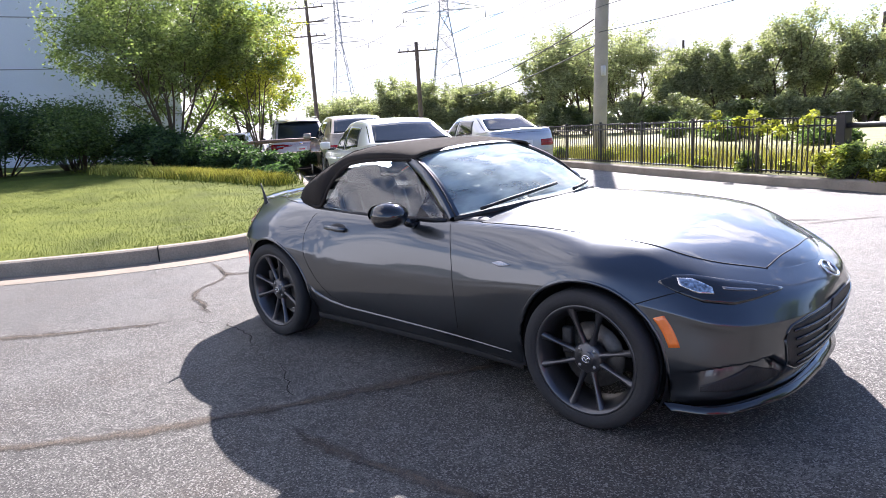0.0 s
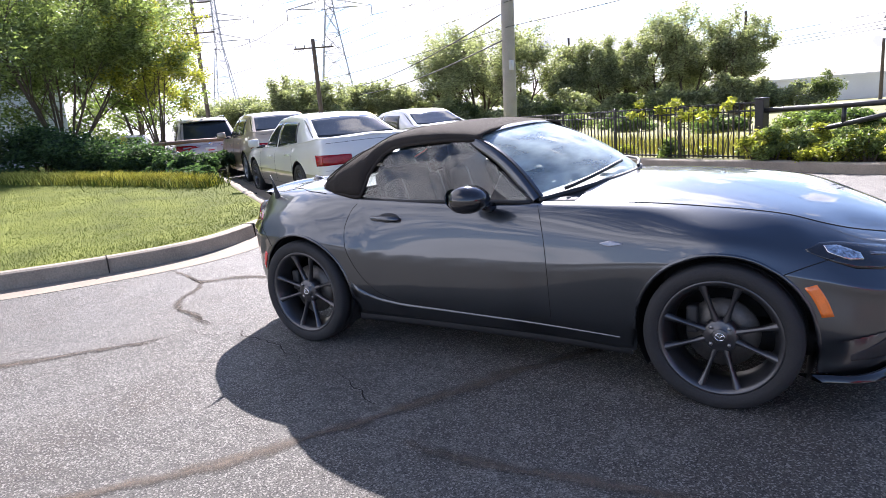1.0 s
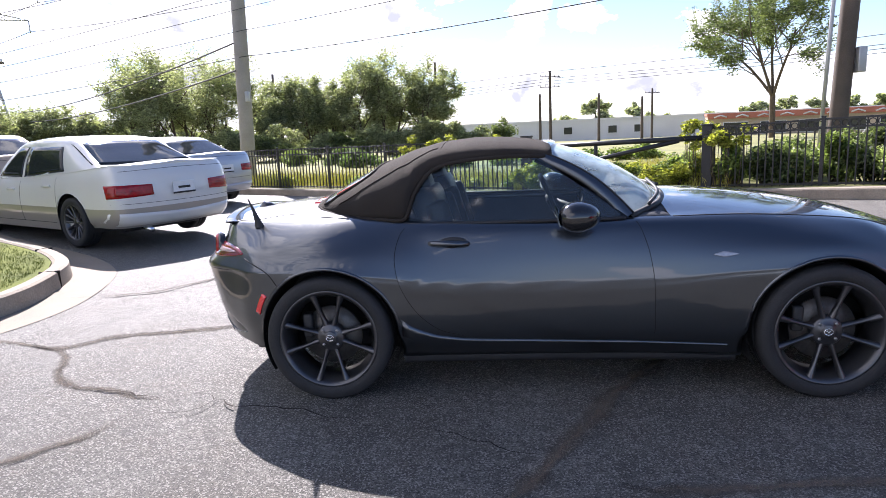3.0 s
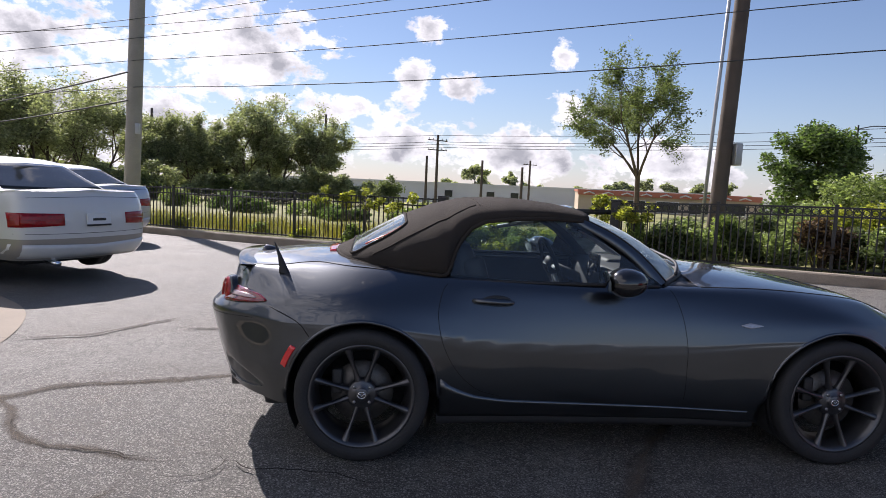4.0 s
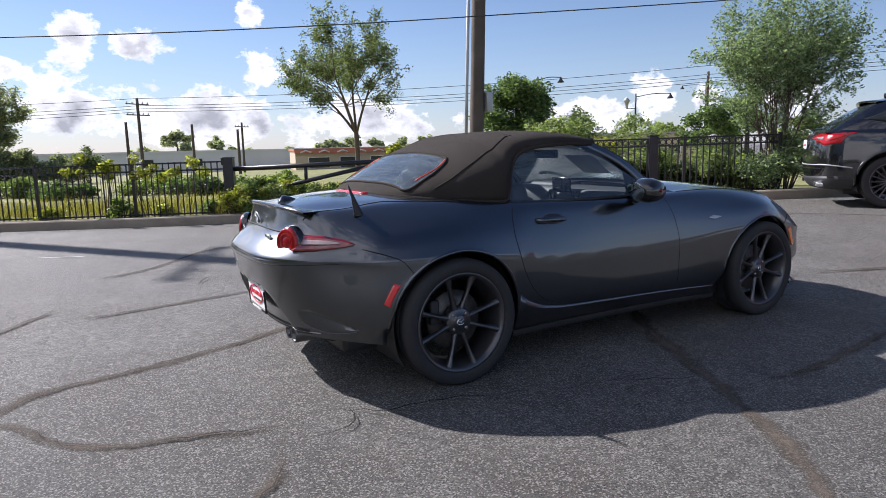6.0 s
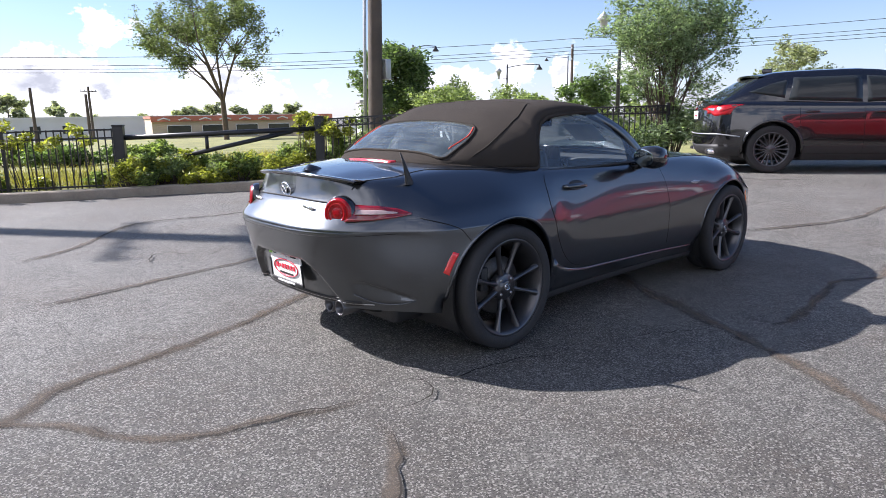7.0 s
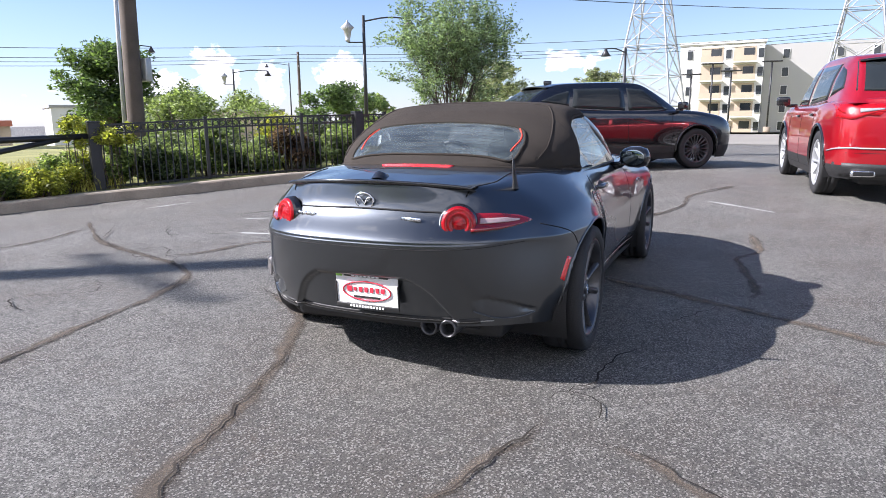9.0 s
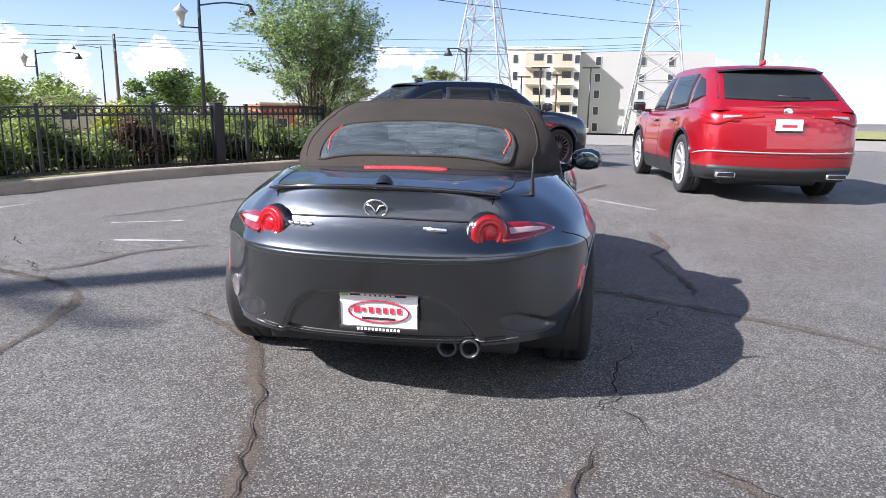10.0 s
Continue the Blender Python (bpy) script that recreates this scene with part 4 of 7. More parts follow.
tree(21.3, 29.2, 5.4, 2.6, LEAF_D, 22000, 0.13, "dense round dark green tree", 33, trunk_h=0.15, trunk_r=0.2, clumps=44, puff=1.2, low=0.12)
tree(17.0, 20.0, 2.7, 1.9, LEAF_L, 7000, 0.09, "bushy light green sapling beyond the fence", 34, stems=5, trunk_h=0.1, trunk_r=0.05, clumps=20)
tree(26.5, 27.0, 3.1, 3.0, LEAF_L, 8000, 0.11, "broad light green thicket beyond the fence", 35, stems=5, trunk_h=0.1, trunk_r=0.06, clumps=24)
tree(24.0, 16.5, 2.9, 1.9, LEAF_D, 7000, 0.10, "dark green round bush by the street", 36, stems=4, trunk_h=0.1, trunk_r=0.06, clumps=18)
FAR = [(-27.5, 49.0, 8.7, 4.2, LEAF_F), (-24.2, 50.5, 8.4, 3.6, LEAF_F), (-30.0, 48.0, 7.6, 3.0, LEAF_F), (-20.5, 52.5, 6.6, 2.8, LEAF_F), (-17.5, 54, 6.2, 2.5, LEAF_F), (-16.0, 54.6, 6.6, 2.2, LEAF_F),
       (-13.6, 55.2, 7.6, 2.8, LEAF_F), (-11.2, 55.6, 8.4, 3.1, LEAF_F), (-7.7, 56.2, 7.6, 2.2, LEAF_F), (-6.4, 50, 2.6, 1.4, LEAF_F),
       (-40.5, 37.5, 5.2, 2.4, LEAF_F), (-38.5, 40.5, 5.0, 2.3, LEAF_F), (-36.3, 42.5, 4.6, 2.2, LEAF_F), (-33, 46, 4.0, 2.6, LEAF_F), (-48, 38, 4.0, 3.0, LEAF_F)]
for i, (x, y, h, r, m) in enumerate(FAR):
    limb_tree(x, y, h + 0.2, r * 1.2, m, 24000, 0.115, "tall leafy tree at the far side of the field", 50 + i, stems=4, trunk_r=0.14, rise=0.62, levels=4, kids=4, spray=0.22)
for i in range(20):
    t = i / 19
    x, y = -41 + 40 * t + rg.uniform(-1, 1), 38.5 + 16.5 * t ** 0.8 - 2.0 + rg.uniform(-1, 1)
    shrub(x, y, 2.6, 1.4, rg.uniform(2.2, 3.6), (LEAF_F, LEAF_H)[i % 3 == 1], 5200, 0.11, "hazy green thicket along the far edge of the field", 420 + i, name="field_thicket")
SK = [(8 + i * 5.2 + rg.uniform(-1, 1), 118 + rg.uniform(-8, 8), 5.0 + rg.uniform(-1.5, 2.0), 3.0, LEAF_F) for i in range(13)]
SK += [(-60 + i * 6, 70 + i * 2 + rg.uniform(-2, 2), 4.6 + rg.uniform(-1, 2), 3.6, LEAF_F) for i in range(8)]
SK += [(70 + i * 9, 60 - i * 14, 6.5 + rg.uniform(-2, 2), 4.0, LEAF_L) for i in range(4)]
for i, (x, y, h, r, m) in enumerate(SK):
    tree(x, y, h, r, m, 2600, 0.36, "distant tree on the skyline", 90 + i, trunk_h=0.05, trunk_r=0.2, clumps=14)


# ---- poles and lines ----
def pole(x, y, h, r0, r1, material, label, lean=(0, 0), z=None, name="utility_pole"):
    z0 = g(x, y) if z is None else z
    root = thing(name, Matrix.Translation((x, y, z0)), label, "utility pole")
    part("shaft", tubebm(cr([(0, 0, -0.3), (lean[0] * 0.5, lean[1] * 0.5, h / 2), (lean[0], lean[1], h)], 5), np.linspace(r0, r1, 11), 14), material, root)
    return root


def arm(root, z, length, ang, dx=0.0, r=0.06, name="crossarm", material=POLEWOOD):
    a = radians(ang)
    ex, ey = math.cos(a) * length / 2, math.sin(a) * length / 2
    ob = part(name, tubebm([(dx - ex, -ey, z), (dx + ex, ey, z)], r, 6), material, root)
    for s in (-0.9, -0.45, 0.45, 0.9):
        part("insulator", lathe(bmesh.new(), [(0.0, 0.0), (0.035, 0.0), (0.05, 0.05), (0.03, 0.09), (0.045, 0.12), (0.0, 0.16)], 8, "z", (dx + ex * s, ey * s, z + r)), GALV, root)
    return ob


p1 = pole(-9.6, 18.85, 15.5, 0.26, 0.20, POLEGREY, "tall pale grey wooden utility pole behind the fence", lean=(0.45, 0.2))
arm(p1, 12.6, 2.6, 69, 0.3)
arm(p1, 13.8, 2.6, 69, 0.3)
part("bracket", boxbm(0.27, -0.1, 3.0, 0.12, 0.2, 0.35, bev=0.02), GALV, p1)
p2 = pole(6.46, 10.75, 15.0, 0.185, 0.145, POLEWOOD, "dark weathered wooden utility pole behind the fence", lean=(0.75, 0.3))
part("meter_box", boxbm(0.36, -0.05, 2.30, 0.16, 0.30, 0.50, bev=0.02), GALV, p2, "pale grey metal box on the pole")
part("conduit", tubebm([(-0.32, 0.0, -0.2), (-0.20, 0.0, 3.0), (0.22, 0.05, 12.0)], 0.042, 8), GALV, p2, "grey steel conduit up the pole")
arm(p2, 12.8, 2.4, 60, 0.5)
for x, y, h, ar in [(-25.4, 25.9, 6.0, 1), (-22.6, 58.3, 7.8, 0), (3.43, 58.1, 6.6, 2), (2.6, 60.5, 4.8, 0), (-34, 24.7, 9.6, 3), (-52, 33, 8, 2), (45, 34, 7.5, 2), (8.3, 62, 4.6, 0), (16, 75, 5.6, 1), (39.0, -12.9, 9.5, 1), (-6.9, 57, 7.9, 0), (12, 60, 4.0, 0)]:
    pp = pole(x, y, h + 0.3, 0.15, 0.11, POLEWOOD, "distant wooden utility pole with crossarms" if ar else "distant bare wooden pole")
    for q in range(ar):
        arm(pp, h - 0.2 - q * 0.9, 2.3, 35, r=0.05)


def wires(a, b, sag, name="overhead_line", rad=0.012):
    pts = [tuple(Vector(a).lerp(Vector(b), t) - Vector((0, 0, sag * 4 * t * (1 - t)))) for t in np.linspace(0, 1, 25)]
    return tagged(mesh_ob(name, tubebm(pts, rad, 5, cap=False), WIRE), "black overhead cable strung between poles", "cable")


dv = Vector((6.44 + 9.6, 10.75 - 18.85)).normalized()
for z1, z2, sg, rd in ((3.95, 4.27, 0.15, 0.014), (4.8, 5.33, 0.12, 0.012), (5.5, 6.28, 0.1, 0.012), (6.1, 7.3, 0.1, 0.012)):
    A, B = Vector((-9.6 + 0.3, 18.6, z1)), Vector((6.46, 10.5, z2))
    wires(A, B, sg, rad=rd)
    e = B + (B - A).normalized() * 45
    wires(B, (e.x, e.y, z2 + 3.2), 0.3, rad=rd)
    e = A - (B - A).normalized() * 50
    wires((e.x, e.y, z1 - 0.2), A, 0.4, rad=rd)
for z1, z2 in ((3.1, 4.4), (2.4, 3.5)):
    wires((-40, 46, z1 + 0.8), (-9.6, 18.6, z2), 0.5, rad=0.03)
for dz in (0, 0.5, 1.0, 2.2):
    wires((-30, 62, 3.4 + dz * 0.6), (3.43, 58.1, 4.6 + dz * 0.5), 0.4, rad=0.02)
    wires((3.43, 58.1, 4.6 + dz * 0.5), (45, 34, 6.0 + dz * 0.6), 0.5, rad=0.02)
    wires((45, 34, 6.0 + dz * 0.6), (70, -10, 8.0 + dz * 0.6), 0.6, rad=0.02)


def lattice_tower(x, y, h, wb, label, rot=0.0):
    root = thing("transmission_tower", Matrix.Translation((x, y, g(x, y))) @ Matrix.Rotation(rot, 4, "Z"), label, "transmission tower")
    W = lambda z: wb / 2 * (1 - 0.80 * min(1, z / (h * 0.62))) if z < h * 0.62 else wb / 2 * 0.20 * (1 - 0.6 * (z - h * 0.62) / (h * 0.38))
    zs = np.concatenate([np.linspace(0, h * 0.62, 7), np.linspace(h * 0.62, h, 9)[1:]])
    r = 0.07 if wb > 5 else 0.05
    legs, braces, arms = bmesh.new(), bmesh.new(), bmesh.new()
    cs = [(1, 1), (1, -1), (-1, -1), (-1, 1)]
    for a, b in zip(zs, zs[1:]):
        for i, (sx, sy) in enumerate(cs):
            tx, ty = cs[(i + 1) % 4]
            tube(legs, [(sx * W(a), sy * W(a), a), (sx * W(b), sy * W(b), b)], r * 1.5, 4, cap=False)
            tube(braces, [(sx * W(a), sy * W(a), a), (tx * W(b), ty * W(b), b)], r * 0.8, 4, cap=False)
            tube(braces, [(tx * W(a), ty * W(a), a), (sx * W(b), sy * W(b), b)], r * 0.8, 4, cap=False)
            tube(braces, [(sx * W(b), sy * W(b), b), (tx * W(b), ty * W(b), b)], r * 0.8, 4, cap=False)
    part("leg_frame", legs, GALV, root)
    part("bracing", braces, GALV, root)
    for zz, L in ((h * 0.64, wb * 0.95), (h * 0.77, wb * 1.15), (h * 0.90, wb * 0.85)):
        ab = bmesh.new()
        for s in (-1, 1):
            for sy in (-1, 1):
                tube(ab, [(0, sy * W(zz), zz), (s * L, 0, zz + 0.15)], r, 4)
                tube(ab, [(0, sy * W(zz), zz + h * 0.05), (s * L, 0, zz + 0.15)], r, 4)
            tube(ab, [(s * L, 0, zz + 0.1), (s * L, 0, zz - h * 0.05)], r * 1.2, 5)
        part("crossarm", ab, GALV, root)
    return root


lattice_tower(-76, 86, 33, 7.5, "tall grey lattice transmission tower", 0.7)
lattice_tower(-136, 112, 38, 8.0, "distant grey lattice transmission tower", 0.7)
lattice_tower(70, 7.2, 30, 7.0, "grey lattice transmission tower by the street", 1.4)
lattice_tower(75, -12.4, 30, 7.0, "grey lattice transmission tower by the street", 1.4)
for zz, off in ((21.2, 7.1), (21.2, -7.1), (25.4, 8.6), (25.4, -8.6), (29.8, 6.4), (29.8, -6.4)):
    o = Vector((0.77, 0.64)) * off
    a = Vector((-76 + o.x, 86 + o.y, zz - 3.4))
    wires(a, (-136 + o.x * 1.1, 112 + o.y * 1.1, zz + 1), 3.0, rad=0.04)
    wires(a, (-76 + o.x + 140, 86 + o.y - 60, zz + 8), 5.0, rad=0.04)
    wires((70 - off * 0.15, 7.2 + off, zz - 2), (-30 - off * 0.3, 60 + off, zz + 6), 4.0, rad=0.035)
    wires((75 - off * 0.15, -12.4 + off, zz - 2), (62, -120 + off, zz + 3), 4.0, rad=0.035)


def street_lamp(x, y, h, ang, label, armlen=2.2, lantern=False, z=None):
    z0 = g(x, y) if z is None else z
    root = thing("street_lamp", Matrix.Translation((x, y, z0)) @ Matrix.Rotation(radians(ang), 4, "Z"), label, "street lamp")
    part("mast", tubebm([(0, 0, 0), (0, 0, h)], [0.10, 0.06], 8), BLACKM, root)
    part("arm", tubebm(cr([(0, 0, h - 0.25), (armlen * 0.5, 0, h - 0.08), (armlen, 0, h - 0.12)], 4), 0.035, 6), BLACKM, root)
    part("lamp_head", lathe(bmesh.new(), [(0.0, h - 0.1), (0.06, h - 0.12), (0.1, h - 0.25), (0.26, h - 0.48), (0.24, h - 0.5), (0.0, h - 0.5)], 14, "z", (armlen, 0, 0)), BLACKM, root)
    if lantern:
        part("lantern_arm", tubebm([(0, 0, h * 0.80), (-0.7, 0, h * 0.80), (-0.7, 0, h * 0.84)], 0.03, 6), BLACKM, root)
        part("lantern", lathe(bmesh.new(), [(0.0, h * 0.80), (0.12, h * 0.81), (0.10, h * 0.82), (0.18, h * 0.89), (0.3, h * 0.91), (0.05, h * 0.95), (0.0, h * 0.97)], 12, "z", (-0.7, 0, 0)), GALV, root)
    return root


street_lamp(21.5, 13.6, 5.6, -60, "tall black street lamp with a second lantern", 2.0, True)
street_lamp(36.8, 34.2, 5.6, -60, "black street lamp with a curved arm", 2.6, True)
street_lamp(62.3, 47.8, 9.4, 120, "tall street lamp with a short arm", 2.6)
street_lamp(33.0, 4.2, 4.6, 150, "black street lamp with a hanging head", 1.6)
street_lamp(29.0, 36.6, 6.8, -40, "tall pale street lamp", 1.7)
for x, y, h in ((54, 0.5, 5.6), (54.0, -0.9, 5.0), (60, -4.0, 6.2), (56, 2.2, 5.0)):
    lp = thing("lot_light", Matrix.Translation((x, y, g(x, y))), "tall parking lot light on a concrete foot", "light pole")
    part("mast", tubebm([(0, 0, 0), (0, 0, h)], 0.07, 8), BLACKM, lp)
    part("head", boxbm(0, 0, h, 0.25, 1.6, 0.12, bev=0.03), BLACKM, lp)
    part("foot", tubebm([(0, 0, -0.1), (0, 0, 0.7)], 0.3, 12), CONCRETE, lp)


# ---- buildings ----
def block(name, m, w, d, h, material, label, windows=(), roof=GREYB, parapet=0.3, category="building"):
    """A building with walls, roof edge and windows set in the front (local -y) wall: (x, z, w, h)."""
    root = thing(name, m, label, category)
    part("wall", boxbm(0, d / 2, h / 2, w, d, h), material, root, smooth=False)
    part("roof", boxbm(0, d / 2, h + parapet / 2, w + 0.3, d + 0.3, parapet), roof, root, smooth=False)
    for x, z, ww, hh in windows:
        fr = part("window", boxbm(x, -0.03, z, ww + 0.16, 0.08, hh + 0.16), WHITEB, root, smooth=False)
        part("pane", boxbm(x, -0.085, z, ww, 0.04, hh), DARKW, fr, smooth=False)
    return root


# white wall beside the island
wall = thing("office_building", Matrix.Translation((-21.8, 9.1, 0.2)) @ Matrix.Rotation(radians(-108), 4, "Z"), "large white painted masonry building with a blank wall", "building")
part("wall", boxbm(12.0, -5.0, 5.0, 24.0, 10.0, 11.0), WALLW, wall, smooth=False)
for z in (1.9, 3.6, 5.3, 7.0):
    part("reveal", boxbm(12.0, 0.002, z, 24.0, 0.02, 0.035), GREYB, wall, smooth=False)
part("parapet", boxbm(12.0, -5.0, 10.6, 24.2, 10.2, 0.3), GREYB, wall, smooth=False)

# long white store across the field
block("warehouse", Matrix.Translation((12, 105, g(12, 105))) @ Matrix.Rotation(radians(-8), 4, "Z"), 84, 20, 3.2, WHITEB, "long low white warehouse across the field",
      [(x, 1.7, 1.3, 1.1) for x in (-3, 4, 8, 27)], WHITEB)
st = block("strip_store", Matrix.Translation((34, 76, g(34, 76))) @ Matrix.Rotation(radians(-14), 4, "Z"), 22, 12, 2.5, TANB, "low store with a red and white striped fascia", [(x, 1.0, 2.6, 1.3) for x in (-8, -4, 0, 4, 8)], BRICKR)
part("fascia", boxbm(0, -0.25, 2.45, 22.2, 0.4, 0.62), BRICKR, st, "red fascia", smooth=False)
for i in range(9):
    part("wave", tubebm([(-10.4 + i * 2.35, -0.48, 2.32), (-9.7 + i * 2.35, -0.48, 2.56), (-9.0 + i * 2.35, -0.48, 2.32)], 0.09, 5), WHITEB, st)
block("house", Matrix.Translation((50, 66, g(50, 66))) @ Matrix.Rotation(radians(-30), 4, "Z"), 9, 8, 4.4, WHITEB, "white two-storey house with dark windows", [(-2.5, 3.2, 1.2, 1.0), (0, 3.2, 1.2, 1.0), (2.5, 3.2, 1.2, 1.0), (-2, 1, 1.2, 1.2), (2, 1, 1.2, 1.2)], GREYB)
block("brick_store", Matrix.Translation((90, 34, g(90, 34))) @ Matrix.Rotation(radians(-50), 4, "Z"), 16, 10, 4.2, BRICKR, "low reddish brick store", [(x, 1.6, 1.5, 1.4) for x in (-5, 0, 5)], TANB)
block("tan_store", Matrix.Translation((64, 60, g(64, 60))) @ Matrix.Rotation(radians(-40), 4, "Z"), 16, 10, 4.2, TANB, "low tan store with a flat roof", [(x, 2.2, 1.5, 1.0) for x in (-5, 0, 5)], GREYB)

# apartment block with balconies
apt = thing("apartment_block", Matrix.Translation((118.0, -5.3, g(118, -8) - 0.2)) @ Matrix.Rotation(radians(0), 4, "Z"), "five-storey white and grey apartment block with balconies", "building")
AW = mat("apartment white wall", (0.66, 0.65, 0.62), 0.8, var=0.05, scale=0.2, fine=6)
AH = 15.2
part("wall", boxbm(9.0, 6.7, AH / 2, 18, 13.0, AH), AW, apt, smooth=False)
part("wall", boxbm(15.0, -11.7, AH / 2, 22, 23.4, AH * 0.985), mat("pale grey rendered wall", (0.38, 0.375, 0.365), 0.85, var=0.05, scale=0.2, fine=6), apt, smooth=False)
part("roof", boxbm(9.0, 6.7, AH + 0.2, 18.4, 13.4, 0.4), WHITEB, apt, smooth=False)
for fl in range(5):
    z = 1.5 + fl * 2.95
    for y in (3.1, 8.1):
        rec = part("balcony", boxbm(-0.03, y, z + 0.1, 0.06, 3.4, 2.5), TANB, apt, smooth=False)
        part("door_glass", boxbm(-0.09, y - 0.6, z, 0.06, 1.6, 2.1), DARKW, rec, smooth=False)
        part("slab", boxbm(-0.6, y, z - 1.2, 1.25, 3.6, 0.18), AW, rec, smooth=False)
        part("railing", boxbm(-1.18, y, z - 0.65, 0.05, 3.5, 0.95), TANB, rec, smooth=False)
    for y in (0.7, 5.6, 11.6):
        w = part("window", boxbm(-0.04, y, z + 0.2, 0.08, 1.0, 1.6), WHITEB, apt, smooth=False)
        part("pane", boxbm(-0.10, y, z + 0.2, 0.05, 0.8, 1.4), DARKW, w, smooth=False)
    for y in (-3.2, -11.0, -16.0):
        w = part("window", boxbm(3.95, y, z + 0.2, 0.1, 1.1, 1.6), WHITEB, apt, smooth=False)
        part("pane", boxbm(3.88, y, z + 0.2, 0.05, 0.9, 1.4), DARKW, w, smooth=False)

# bollard and rail by the parked cars
bo = thing("bollard", Matrix.Translation((-13.8, 6.06, 0.15)), "yellow steel bollard with a rounded top", "bollard")
part("post", lathe(bmesh.new(), [(0.09, -0.3), (0.09, 1.0), (0.075, 1.06), (0.03, 1.09), (0.0, 1.09)], 16, "z"), YELLOW, bo)
rl = thing("barrier_rail", Matrix.Translation((0, 0, 0)), "rusty brown two-bar barrier rail", "railing")
for h in (0.55, 0.95):
    part("bar", tubebm([(-13.85, 6.15, 0.02 + h), (-13.55, 7.9, 0.02 + h), (-13.2, 18.5, g(-13, 18) + h + 0.15)], 0.05, 8), RAILB, rl)
for t in (0, 0.33, 0.66, 1):
    x, y = -13.85 + 0.6 * t, 6.4 + 12 * t
    part("post", tubebm([(x, y, g(x, y) - 0.1), (x, y, g(x, y) + 1.1)], 0.06, 8), RAILB, rl)

# ---- car building ----
GREYLAMP = mat("smoked grey lamp reflector", (.16, .16, .17), .25, .8, var=.5, scale=40, coat=1.0)
PAINT = mat("dark grey metallic car paint", (0.078, 0.086, 0.096), 0.33, 1.0, var=0.06, scale=1.2, fine=900, coat=1.0, spec=0.3)
BLACKP = mat("gloss black plastic", (0.012, 0.012, 0.013), 0.12, var=0.2, scale=4, coat=0.6)
TRIM = mat("matt black plastic", (0.018, 0.018, 0.019), 0.55, var=0.25, scale=7, fine=160, bump=0.3)
RUBBER = mat("tyre rubber", (0.02, 0.02, 0.021), 0.75, var=0.3, scale=9, fine=140, bump=0.4)
RIM = mat("dark gunmetal alloy", (0.10, 0.10, 0.105), 0.3, 0.8, var=0.1, scale=6)
STEEL = mat("brushed brake steel", (0.35, 0.34, 0.33), 0.4, 0.9, var=0.2, scale=14)
DISC = mat("dull brake disc", (0.13, 0.12, 0.11), 0.5, 0.8, var=0.3, scale=14)
CHROME = mat("chrome", (0.82, 0.83, 0.84), 0.2, 1.0, var=0.03, scale=9)
MIRRORG = mat("dark mirror glass", (0.40, 0.46, 0.47), 0.03, 1.0, var=0.02)
CLOTH = mat("black soft top canvas", (0.040, 0.034, 0.029), 0.92, var=0.3, scale=3.0, fine=420, bump=0.7, rvar=0.03, spec=0.12)
SEATM = mat("black leather", (0.03, 0.03, 0.032), 0.5, var=0.25, scale=8, fine=150, bump=0.3)
DASHM = mat("dark grey dashboard plastic", (0.045, 0.046, 0.05), 0.6, var=0.2, scale=8, fine=200, bump=0.3)
PALE = mat("pale grey trim", (0.42, 0.44, 0.45), 0.5, var=0.1, scale=6)
PAPER = mat("white paper", (0.80, 0.80, 0.78), 0.7, var=0.05, scale=6)
GLASSW = glass("windscreen glass", (0.74, 0.84, 0.82), ior=1.75, veil=0.36)
GLASSS = glass("side window glass", (0.80, 0.90, 0.90), ior=1.75, veil=0.012)
GLASSR = glass("rear window glass", (0.62, 0.70, 0.72), ior=1.8, veil=0.06)
REDLENS = mat("red lamp lens", (0.30, 0.003, 0.007), 0.16, var=0.45, scale=30, fine=160, bump=0.5, coat=0.35, spec=0.3)
REDDARK = mat("dark red lamp lens", (0.20, 0.004, 0.008), 0.08, var=0.2, scale=14, coat=1.0)
REDREF = mat("red side reflector", (0.75, 0.03, 0.03), 0.15, var=0.15, scale=20, fine=200, coat=1.0)
AMBER = mat("amber side marker", (0.85, 0.20, 0.03), 0.15, var=0.15, scale=20, fine=200, coat=1.0)
CLEAR = mat("clear lamp lens", (0.36, 0.36, 0.38), 0.07, 0.3, var=0.3, scale=18, coat=1.0)
SEAM = mat("panel gap", (0.006, 0.006, 0.007), 0.8, var=0.1)
INKR = mat("red print", (0.62, 0.03, 0.06), 0.5, var=0.08)
INKK = mat("black print", (0.02, 0.02, 0.02), 0.5, var=0.08)


def mesh_grid(bm, G, mirror=True, flip=False, keep=None):
    """Adds a grid of points and its mirror image in y."""
    for s in ((1, -1) if mirror else (1,)):
        cache = {}
        V = []
        for row in G:
            r = []
            for p in row:
                key = (round(p[0], 5), round(p[1], 5), round(p[2], 5))
                if key not in cache:
                    cache[key] = bm.verts.new((p[0], p[1] * s, p[2]))
                r.append(cache[key])
            V.append(r)
        grid_faces(bm, V, flip=flip if s == 1 else not flip, keep=keep)
    return bm


def face_out(bm, d):
    """Turns an open sheet so that it faces the way d."""
    bm.normal_update()
    if sum(f.normal.dot(Vector(d)) for f in bm.faces) < 0:
        bmesh.ops.reverse_faces(bm, faces=bm.faces[:])


def bvh_of(bm):
    return BVHTree.FromBMesh(bm)


